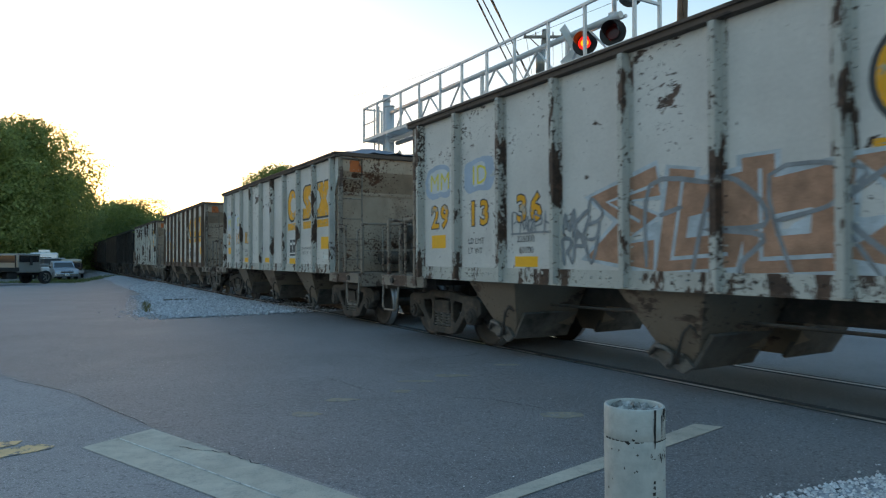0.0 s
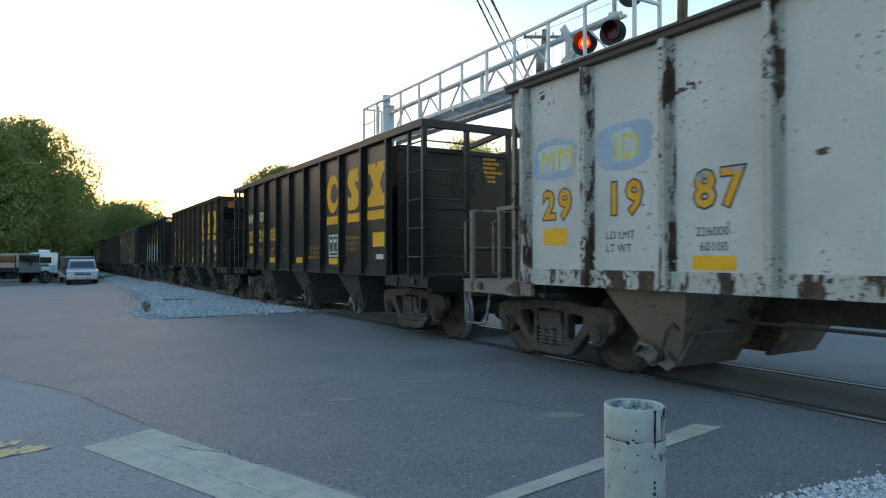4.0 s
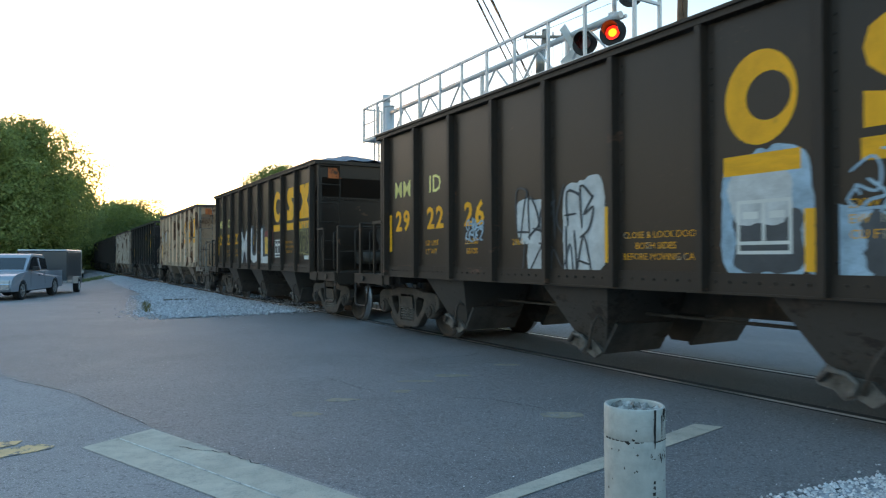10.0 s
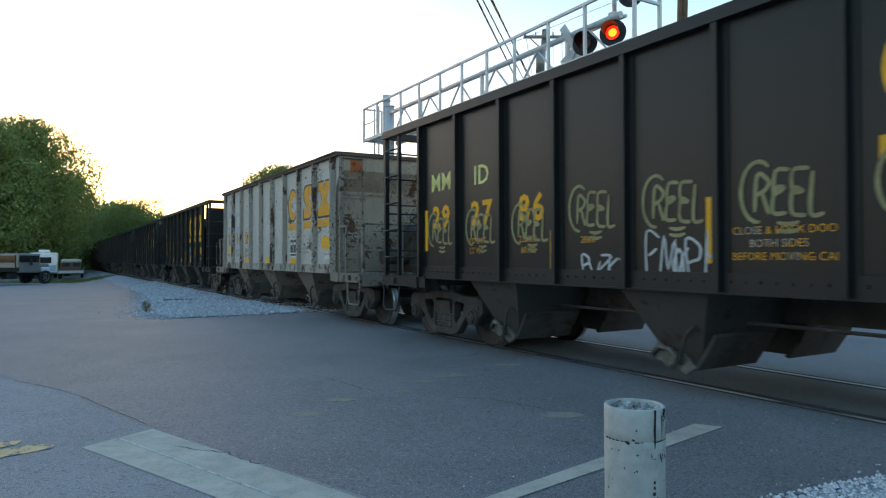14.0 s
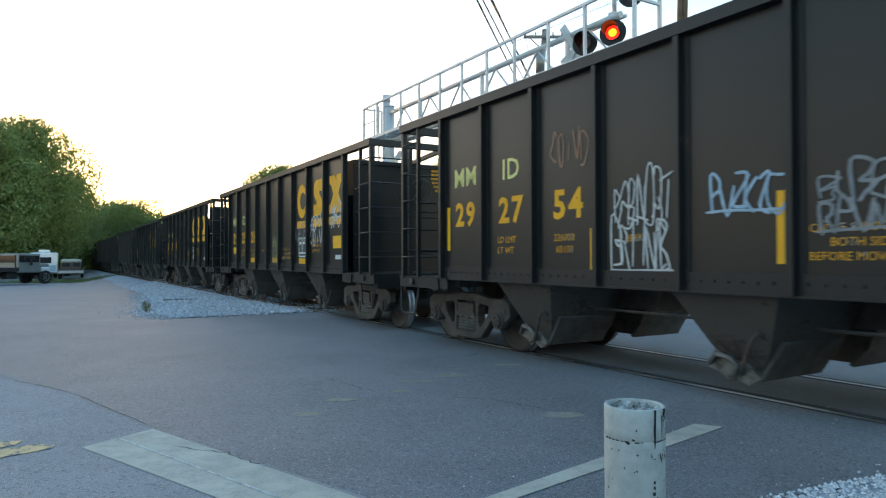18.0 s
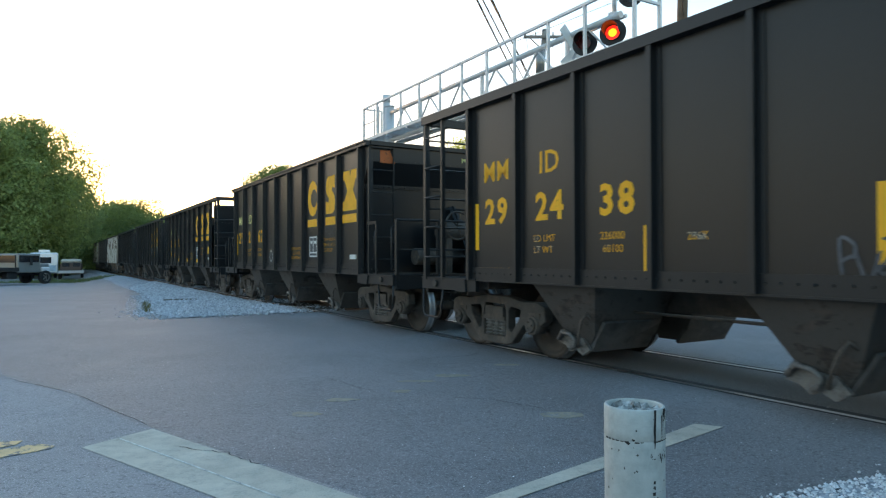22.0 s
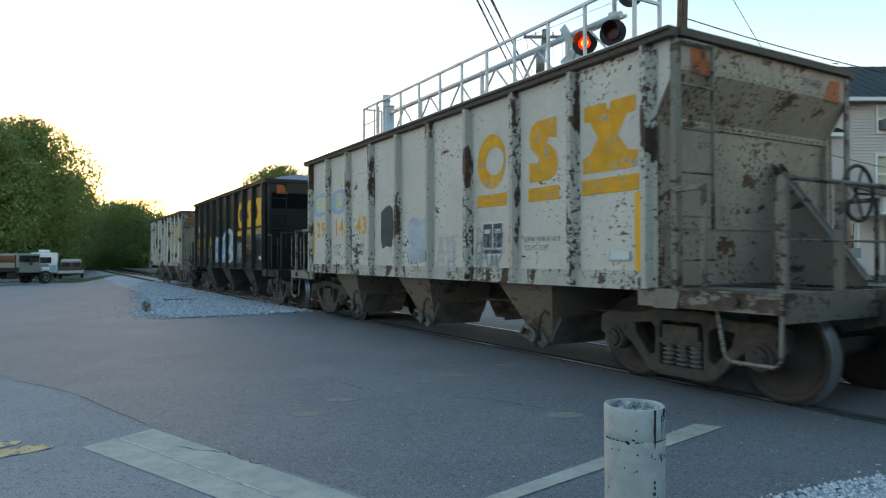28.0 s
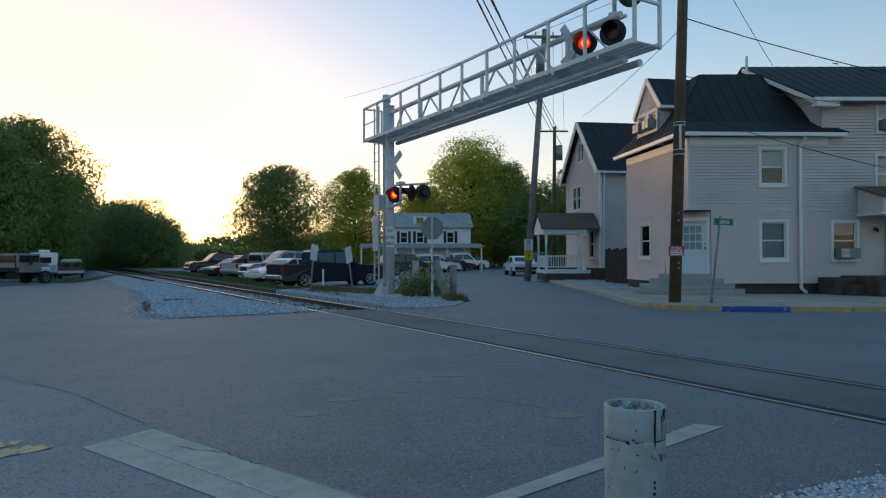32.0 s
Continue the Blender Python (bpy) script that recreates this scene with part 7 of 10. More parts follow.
g_part("walkway", walkway, "open steel grating walkway")
post_s = [21.61, 20.5, 18.75, 17.52, 16.27, 15.1, 13.91, 12.74, 11.49, 10.31, 8.95]
for s in post_s:
    g_part("rail_post", lambda bm: box(bm, 20.23 - s - 0.03, 20.23 - s + 0.03, -0.37, -0.31, 5.42, 6.60))
for s in (21.61, 8.95):
    g_part("rail_post", lambda bm: box(bm, 20.23 - s - 0.03, 20.23 - s + 0.03, 0.32, 0.38, 5.42, 6.60))
g_part("top_rail", lambda bm: beam(bm, (-1.4, -0.34, 6.62), (11.31, -0.34, 6.62), 0.06, 0.06))
g_part("end_rail", lambda bm: beam(bm, (-1.38, -0.31, 6.62), (-1.38, 0.37, 6.62), 0.05, 0.05))
g_part("end_rail", lambda bm: (beam(bm, (11.28, -0.31, 6.3), (11.28, 0.37, 6.3), 0.05, 0.05)))
g_part("mid_rail", lambda bm: beam(bm, (-1.38, -0.34, 6.05), (-0.2, -0.34, 6.05), 0.035, 0.035))
lad = g_part("ladder", lambda bm: [beam(bm, (x, -0.1, 0.5), (x, -0.1, 6.6), 0.05, 0.04) for x in (-1.02, -0.66)])
for k in range(19):
    bm = bmesh.new()
    rod(bm, (-1.02, -0.1, 0.75 + k * 0.305), (-0.66, -0.1, 0.75 + k * 0.305), 0.014, seg=6)
    part("rung", bm, galv, lad)
g_part("ladder_guard", lambda bm: box(bm, -1.06, -0.62, -0.16, -0.13, 1.6, 2.8), "plate across the ladder")
g_part("conduit", lambda bm: rod(bm, (-0.2, -0.14, 0.2), (-0.2, -0.14, 5.4), 0.03, seg=8))
g_part("junction_box", lambda bm: box(bm, -0.55, -0.25, -0.3, -0.12, 3.0, 3.5), "small grey junction box")

LAMPS = []
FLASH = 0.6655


def flasher(name, x, y, z, phase, turn, group, label):
    """Round flasher: black background disc, hood and an added drum that imitates blinking by turning its bright half to
    the road.
    """
    f = thing(name, label, "crossing light", gantry.matrix_basis @ pose(x, y, z, 0, 0, turn), group)
    bm = bmesh.new()
    rod(bm, (0, 0.03, 0), (0, 0.0, 0), 0.27, 0.27, 32)
    part("background", bm, M["black_hood"], f, "round black background disc")
    bm = bmesh.new()
    seg, rings = 24, []
    for d, r in ((-0.002, 0.155), (-0.12, 0.16), (-0.30, 0.165)):
        rings.append([bm.verts.new((r * math.cos(a), d if math.sin(a) > -0.2 else max(d, -0.06), r * math.sin(a))) for a in [k * math.tau / seg for k in range(seg)]])
    for a, b in zip(rings, rings[1:]):
        for k in range(seg):
            bm.faces.new((a[k], a[(k + 1) % seg], b[(k + 1) % seg], b[k]))
    part("hood", bm, M["black_hood"], f, "black visor over the lens")
    bm = bmesh.new()
    rod(bm, (0, 0.03, 0), (0, 0.14, 0), 0.16, 0.10, 20)
    part("housing", bm, M["black_hood"], f)
    # made-up drum with a lit and an unlit face, in place of switching light
    drum = new("blink_drum")
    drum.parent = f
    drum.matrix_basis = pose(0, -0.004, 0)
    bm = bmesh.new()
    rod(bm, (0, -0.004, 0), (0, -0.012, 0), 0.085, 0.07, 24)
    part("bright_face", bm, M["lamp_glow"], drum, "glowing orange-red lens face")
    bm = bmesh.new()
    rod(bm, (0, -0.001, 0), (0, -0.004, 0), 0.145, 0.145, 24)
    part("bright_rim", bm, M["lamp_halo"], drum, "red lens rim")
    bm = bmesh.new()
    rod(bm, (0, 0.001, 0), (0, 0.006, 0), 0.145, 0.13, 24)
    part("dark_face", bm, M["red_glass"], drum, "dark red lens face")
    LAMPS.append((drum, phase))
    return f


# lamps of the arm
aim = 32.0
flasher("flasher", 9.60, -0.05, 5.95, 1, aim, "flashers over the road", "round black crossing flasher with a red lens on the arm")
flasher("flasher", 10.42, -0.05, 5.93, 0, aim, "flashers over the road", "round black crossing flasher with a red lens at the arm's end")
g_part("lamp_bracket", lambda bm: (rod(bm, (9.6, 0.15, 6.26), (10.6, 0.15, 6.26), 0.04, seg=8), box(bm, 10.2, 10.36, 0.05, 0.2, 6.24, 6.42), rod(bm, (10.3, 0.12, 6.1), (10.3, 0.12, 7.2), 0.05, seg=10)))
for x in (10.75,):
    f = thing("rear_flasher", "black crossing flasher turned away along the road", "crossing light", gantry.matrix_basis @ pose(x, 0.1, 6.62, 0, 0, aim + 205))
    bm = bmesh.new(); rod(bm, (0, 0.03, 0), (0, 0.0, 0), 0.25, 0.25, 28)
    part("background", bm, M["black_hood"], f)
    bm = bmesh.new(); rod(bm, (0, 0.03, 0), (0, 0.14, 0), 0.16, 0.10, 20)
    part("housing", bm, galv, f, "grey lamp housing")
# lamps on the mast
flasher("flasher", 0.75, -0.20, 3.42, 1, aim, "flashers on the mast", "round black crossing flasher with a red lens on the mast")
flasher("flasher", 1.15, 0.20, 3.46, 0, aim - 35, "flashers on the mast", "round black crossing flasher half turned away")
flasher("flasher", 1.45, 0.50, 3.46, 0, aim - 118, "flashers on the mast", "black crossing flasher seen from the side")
g_part("lamp_arm", lambda bm: (rod(bm, (0, -0.1, 3.02), (1.0, -0.1, 3.12), 0.05, seg=10), rod(bm, (1.0, -0.1, 3.1), (1.0, -0.1, 3.75), 0.045, seg=10), rod(bm, (0.62, -0.12, 3.74), (1.55, 0.66, 3.76), 0.035, seg=8), box(bm, 0.85, 1.15, -0.2, 0.0, 3.72, 3.82)))
cross = thing("crossbuck", "white crossed boards on the signal mast", "crossing sign", gantry.matrix_basis @ pose(0.35, -0.05, 4.50, 0, 0, 115))
for a in (45, -45):
    bm = bmesh.new()
    box(bm, -0.61, 0.61, -0.012 + (0.014 if a > 0 else 0), 0.0 + (0.014 if a > 0 else 0), -0.115, 0.115, pose(0, 0, 0, 0, a, 0))
    part("board", bm, M["sign_white"], cross)
arm_cross = thing("crossbuck", "pale crossed boards beside the flashers on the arm, seen edge on", "crossing sign", gantry.matrix_basis @ pose(9.15, 0.12, 5.95, 0, 0, 95))
for a in (45, -45):
    bm = bmesh.new()
    box(bm, -0.61, 0.61, -0.012 + (0.014 if a > 0 else 0), 0.0 + (0.014 if a > 0 else 0), -0.115, 0.115, pose(0, 0, 0, 0, a, 0))
    part("board", bm, M["sign_white"], arm_cross)
sg = thing("red_signal_sign", "small white sign with black words on the mast", "sign", gantry.matrix_basis @ pose(0.42, -0.2, 2.05, 0, 0, 100))
bm = bmesh.new(); box(bm, -0.16, 0.16, 0, 0.006, -0.35, 0.35)
part("plate", bm, M["sign_white"], sg)
for w, z in (("STOP", 0.15), ("ON RED", -0.07), ("SIGNAL", -0.27)):
    me = text_mesh(w, 0.15, 0.003, 0.62)
    part_of("lettering", me, M["black_stencil"], sg, "", pose(-max(v.co.x for v in me.vertices) / 2, -0.003, z))

# stop sign seen from behind
st = thing("stop_sign", "grey back of an eight-sided stop sign on a steel post", "sign", pose(-0.36, 22.15, 0, 0, 0, -14))
bm = bmesh.new()
prism(bm, [(0.40 * math.cos(radians(22.5 + 45 * k)), 2.33 + 0.40 * math.sin(radians(22.5 + 45 * k))) for k in range(8)], "y", 0.0, 0.006)
part("plate", bm, M["sign_back"], st, "bare grey sign back")
bm = bmesh.new(); beam(bm, (0, -0.02, 0.0), (0, -0.02, 2.7), 0.05, 0.03)
part("post", bm, galv, st)
bm = bmesh.new(); rod(bm, (0, -0.02, 0.0), (0, -0.02, 0.5), 0.05, 0.05, 10)
part("sleeve", bm, galv, st)

# guard posts and shrubs by the mast
for x, y, lx, ly, h, r, mt in ((0.18, 21.5, -0.45, 0.1, 1.25, 0.15, "grey_wood"), (0.35, 22.6, 0.0, 0.0, 1.1, 0.12, "grey_wood"), (-0.95, 22.9, 0, 0, 1.25, 0.13, "pipe_paint"), (-1.15, 24.2, 0, 0, 0.9, 0.1, "grey_wood")):
    bm = bmesh.new()
    rod(bm, (x, y, -0.1), (x + lx, y + ly, h), r, r * 0.92, 12)
    solo("guard_post", bm, M[mt], "stout weathered guard post leaning by the road", "post", group="guard posts")
bm = bmesh.new(); box(bm, -1.5, 0.3, 23.0, 23.06, 0.45, 0.75)
solo("guard_rail", bm, M["pipe_paint"], "grey guard rail between the posts", "guard rail")


# ---------------------------------------------------------------- utility poles and wires
def pole(name, base, top, r0, r1, label):
    th = thing(name, label, "utility pole")
    bm = bmesh.new()
    rod(bm, base, top, r0, r1, 18)
    part("shaft", bm, M["grey_wood"] if "grey" in label else M["wood_pole"], th)
    return th


near_pole = pole("utility_pole", (6.34, 18.17, 0), (6.72, 18.17, 11.5), 0.165, 0.13, "dark brown leaning wooden utility pole on the kerb")
bm = bmesh.new()
for z in (4.15, 4.28, 4.95, 5.03):
    rod(bm, (6.34 + 0.033 * z, 18.17, z), (6.34 + 0.033 * z, 18.17, z + 0.025), 0.168, 0.168, 18)
box(bm, 6.44, 6.50, 18.0, 18.03, 4.3, 4.95)
part("strap", bm, galv, near_pole, "bright steel straps and conduit")
for k, z in enumerate((2.55, 2.35, 1.05, 1.2)):
    bm = bmesh.new()
    rod(bm, (6.40, 18.02, z), (6.40, 17.995, z), 0.018, seg=8)
    part("tag", bm, M["sign_white"], near_pole)
far_pole = pole("utility_pole", (4.87, 38.4, 0), (5.95, 38.4, 14.6), 0.20, 0.15, "leaning grey-brown wooden utility pole with a crossarm")
bm = bmesh.new()
beam(bm, (4.7, 38.2, 14.1), (7.0, 38.2, 14.1), 0.14, 0.14)
beam(bm, (5.0, 38.2, 14.1), (5.85, 38.25, 13.3), 0.05, 0.05)
part("crossarm", bm, M["grey_wood"], far_pole)
bm = bmesh.new(); rod(bm, (5.62, 38.05, 12.0), (5.62, 38.05, 13.2), 0.26, 0.26, 16)
part("transformer", bm, M["truck_grey"], far_pole, "grey transformer can")
for x in (4.8, 5.4, 6.4, 6.9):
    bm = bmesh.new(); rod(bm, (x, 38.2, 14.15), (x, 38.2, 14.4), 0.05, 0.03, 8)
    part("insulator", bm, M["truck_grey"], far_pole)
third = pole("utility_pole", (9.2, 55, 0), (9.3, 55, 12.2), 0.17, 0.13, "brown wooden utility pole behind the porch")
bm = bmesh.new(); beam(bm, (8.1, 54.9, 11.8), (10.4, 54.9, 11.8), 0.12, 0.12)
part("crossarm", bm, M["wood_pole"], third)
bm = bmesh.new(); rod(bm, (9.65, 54.8, 9.4), (9.65, 54.8, 10.6), 0.27, 0.27, 14)
part("transformer", bm, M["truck_grey"], third, "grey transformer can")
pole("utility_pole", (7.1, 92, 0), (7.1, 92, 9), 0.15, 0.12, "distant wooden utility pole beside the street")


def wire(a, b, sag=0.3, r=0.012, n=10):
    a, b = Vector(a), Vector(b)
    bm = bmesh.new()
    tube(bm, [a.lerp(b, k / n) - Vector((0, 0, sag * 4 * (k / n) * (1 - k / n))) for k in range(n + 1)], r, 5)
    return solo("overhead_wire", bm, M["wire"], "thin black overhead wire between poles", "wire", group="overhead wires")


for k, (x0, dx) in enumerate(((1.08, 8.3), (1.28, 9.0), (1.55, 9.6), (1.61, 9.9))):
    far = Vector((dx, 55, 11.9 if k < 3 else 10.6))
    nearp = Vector((x0, 20.0, 9.3 - 0.05 * k))
    wire(nearp + (nearp - far) * 0.8, far, 0.2, 0.022 if k else 0.03, 14)
for k, (dx, dz) in enumerate(((4.8, 14.4), (6.4, 14.4), (6.9, 14.4))):
    wire((dx, 38.2, dz), (8.3 + k * 0.9, 55, 11.9), 0.4, 0.014)
wire((6.62, 18.17, 7.95), (17.0, 22.2, 7.1), 0.15, 0.016)
wire((6.6, 18.1, 8.0), (2.0, 6.0, 8.9), 0.1, 0.014)
wire((6.6, 18.2, 6.35), (14.0, 22.2, 6.4), 0.05, 0.010)
wire((6.5, 18.1, 5.35), (15.5, 21.9, 4.1), 0.10, 0.012)
wire((6.68, 18.17, 10.9), (12.0, 24.0, 8.3), 0.1, 0.010)
wire((6.62, 18.17, 7.7), (7.6, 36.0, 9.0), 0.15, 0.010)
wire((6.65, 18.2, 9.2), (-6, 40, 11.0), 0.3, 0.008)

# signs on the poles
sp = thing("speed_sign", "white speed limit sign on the leaning pole", "sign", pose(4.93, 38.12, 0))
bm = bmesh.new(); box(bm, -0.25, 0.25, -0.006, 0, 1.75, 2.38)
part("plate", bm, M["sign_white"], sp)
for w, size, z in (("SPEED", 0.13, 2.22), ("LIMIT", 0.13, 2.08), ("15", 0.34, 1.80)):
    me = text_mesh(w, size, 0.004, 0.8)
    part_of("lettering", me, M["black_stencil"], sp, "", pose(-max(v.co.x for v in me.vertices) / 2, -0.009, z))
bm = bmesh.new(); box(bm, -0.25, 0.25, -0.006, 0, 1.18, 1.70)
part("lower_plate", bm, M["yellow_sign"], sp, "small yellow warning plate")
bm = bmesh.new(); box(bm, -0.12, 0.12, -0.012, -0.008, 1.42, 1.46, pose(0, 0, 0)); box(bm, -0.02, 0.02, -0.012, -0.008, 1.28, 1.6)
part("symbol", bm, M["black_stencil"], sp)
ad = thing("advert_sign", "small red notice with white words nailed to the pole", "sign", pose(6.33, 17.98, 1.52))
bm = bmesh.new(); box(bm, -0.21, 0.21, -0.006, 0, -0.14, 0.14)
part("plate", bm, M["red_sign"], ad)
for w, z in (("WE BUY", 0.055), ("DIABETIC", -0.02)):
    me = text_mesh(w, 0.085, 0.002, 0.95)
    part_of("lettering", me, M["sign_white"], ad, "", pose(-max(v.co.x for v in me.vertices) / 2, -0.009, z))
for z, w in ((-0.065, 0.32), (-0.115, 0.36)):
    bm = bmesh.new(); box(bm, -w / 2, w / 2, -0.010, -0.007, z, z + 0.03)
    part("bar", bm, M["sign_white"], ad)
ss = thing("street_sign", "green street name blade on a leaning steel post", "sign", pose(7.15, 17.7, 0.1))
bm = bmesh.new(); rod(bm, (0, 0, 0), (0.26, 0, 2.35), 0.03, 0.03, 10); rod(bm, (0, 0, 0), (0.05, 0, 0.45), 0.042, 0.042, 10)
part("post", bm, M["sign_back"], ss)
bm = bmesh.new(); box(bm, 0.0, 0.55, -0.01, 0, 2.12, 2.30, pose(0, 0, 0, 0, 2.5, 8))
part("blade", bm, M["green_sign"], ss)
me = text_mesh("MAIN", 0.13, 0.002, 0.95)
part_of("lettering", me, M["sign_white"], ss, "", pose(0, 0, 0, 0, 2.5, 8) @ pose(0.13, -0.014, 2.16))
for x, y, a, h in ((-6.2, 31.0, 8, 2.1), (-4.3, 31.5, -12, 2.0)):
    t = thing("lot_sign", "pale tilted sign on a thin wooden post", "sign", pose(x, y, -0.1, 0, a, 62), "parking lot signs")
    bm = bmesh.new(); beam(bm, (0, 0, 0), (0, 0, h), 0.08, 0.05)
    part("post", bm, M["grey_wood"], t)
    bm = bmesh.new(); box(bm, -0.25, 0.25, -0.03, -0.022, h - 0.75, h)
    part("plate", bm, M["sign_white"], t)
bm = bmesh.new(); beam(bm, (-5.35, 29.6, -0.1), (-5.35, 29.6, 0.85), 0.08, 0.05)
solo("marker_post", bm, M["sign_white"], "short white marker post in the grass", "post")
bm = bmesh.new(); beam(bm, (3.6, 62, -0.1), (3.6, 62, 1.5), 0.14, 0.06)
solo("marker_post", bm, M["sign_white"], "thin white marker post at the street's bend", "post")
# ---------------------------------------------------------------- houses
def wall(house, name, a, b, z0, z1, holes=(), material=None, course=0.105, thick=0.18, label="", top=None):
    """A clad wall from a to b seen with a on its left; the cladding stands proud of a backing with real openings.
    holes: (u0, u1, z0, z1). top(u): height of a sloping upper edge."""
    a, b = Vector((a[0], a[1], 0)), Vector((b[0], b[1], 0))
    d = (b - a).normalized()
    out = Vector((d.y, -d.x, 0))
    ln = (b - a).length
    cuts = sorted({0.0, ln, *[h[0] for h in holes], *[h[1] for h in holes]})
    bm = bmesh.new()
    bk = bmesh.new()

    def at(u, o, z):
        p = a + d * u + out * o
        return (p.x, p.y, z)
    # backing
    for u0, u1 in zip(cuts, cuts[1:]):
        mid = (u0 + u1) / 2
        spans, z = [], z0
        for h in sorted([h for h in holes if h[0] <= mid <= h[1]], key=lambda h: h[2]):
            spans.append((z, h[2]))
            z = h[3]
        spans.append((z, z1))
        for s0, s1 in spans:
            if s1 - s0 > 0.01:
                zt0, zt1 = (s1, s1) if top is None or s1 < z1 else (min(z1, top(u0)), min(z1, top(u1)))
                lo = [bk.verts.new(at(u, o, s0)) for u, o in ((u0, 0), (u1, 0), (u1, -thick), (u0, -thick))]
                hi = [bk.verts.new(at(u, o, z)) for u, o, z in ((u0, 0, zt0), (u1, 0, zt1), (u1, -thick, zt1), (u0, -thick, zt0))]
                bk.faces.new(lo[::-1]); bk.faces.new(hi)
                for k in range(4):
                    bk.faces.new((lo[k], lo[(k + 1) % 4], hi[(k + 1) % 4], hi[k]))
    n = int(round((z1 - z0) / course))
    for k in range(n):
        c0, c1 = z0 + k * course, z0 + (k + 1) * course
        us = [(0.0, ln)]
        if top is not None:
            good = [u for u in [ln * i / 60 for i in range(61)] if top(u) > c1]
            if not good:
                continue
            us = [(good[0], good[-1])]
        for h in holes:
            if h[2] < (c0 + c1) / 2 < h[3]:
                nu = []
                for s, e in us:
                    nu += [(s, min(e, h[0])), (max(s, h[1]), e)]
                us = [(s, e) for s, e in nu if e - s > 0.01]
        for s, e in us:
            v = [bm.verts.new(p) for p in (at(s, 0.004, c1), at(e, 0.004, c1), at(e, 0.048, c0), at(s, 0.048, c0), at(e, 0.003, c0 + 0.012), at(s, 0.003, c0 + 0.012))]
            bm.faces.new((v[0], v[3], v[2], v[1]))
            bm.faces.new((v[3], v[5], v[4], v[2]))
    w = part(name, bk, material or M["siding"], house, label)
    bmesh.ops.recalc_face_normals(bm, faces=bm.faces[:])
    c = part("siding", bm, material or M["siding"], w)
    return a, d, out


def window(house, frame_of, u0, u1, z0, z1, blind=0.5, ac=False, name="window"):
    """Double-hung window with frame, sill, sashes and panes in an opening of a wall."""
    a, d, out = frame_of
    ang = math.degrees(math.atan2(d.y, d.x))
    m = Matrix.Translation(a + d * u0) @ pose(0, 0, 0, 0, 0, ang)
    w, wd = u1 - u0, 0.09
    bm = bmesh.new()
    for x0, x1, q0, q1 in ((-wd, 0, z0 - wd, z1 + wd), (w, w + wd, z0 - wd, z1 + wd), (0, w, z1, z1 + wd), (0, w, z0 - wd, z0)):
        box(bm, x0, x1, -0.05, 0.0, q0, q1)
    win = part(name, bm, M["trim_white"], house, "white-framed double-hung window", 0.006, m)
    bm = bmesh.new(); box(bm, -wd - 0.02, w + wd + 0.02, -0.08, -0.02, z0 - wd - 0.03, z0 - wd + 0.003)
    part("sill", bm, M["trim_white"], win)
    bm = bmesh.new()
    zm = (z0 + z1) / 2
    for x0, x1, q0, q1 in ((0, 0.045, z0, z1), (w - 0.045, w, z0, z1), (0.045, w - 0.045, z1 - 0.045, z1), (0.045, w - 0.045, z0, z0 + 0.05), (0.045, w - 0.045, zm - 0.025, zm + 0.025)):
        box(bm, x0, x1, 0.02, 0.055, q0, q1)
    part("sash", bm, M["trim_white"], win)
    for q0, q1 in ((z0 + 0.05, zm - 0.025), (zm + 0.025, z1 - 0.045)):
        bm = bmesh.new(); box(bm, 0.045, w - 0.045, 0.034, 0.04, q0, q1)
        part("pane", bm, M["clear_pane"], win).visible_shadow = False
    if blind:
        bm = bmesh.new(); box(bm, 0.03, w - 0.03, 0.10, 0.11, z1 - (z1 - z0) * blind, z1 - 0.02)
        part("blind", bm, M["blind"], win, "pale blind behind the glass")
    bm = bmesh.new(); box(bm, 0.0, w, 0.16, 0.18, z0, z1)
    part("room_dark", bm, M["black_hood"], win)
    if ac:
        bm = bmesh.new(); box(bm, 0.06, w - 0.05, -0.34, 0.03, z0 + 0.02, z0 + 0.36)
        unit = part("air_conditioner", bm, M["sign_back"], win, "grey window air conditioner", 0.01)
        bm = bmesh.new()
        for k in range(7):
            box(bm, 0.10, w * 0.45, -0.35, -0.345, z0 + 0.06 + k * 0.04, z0 + 0.08 + k * 0.04)
        part("grille", bm, M["trim_white"], unit)
    return win


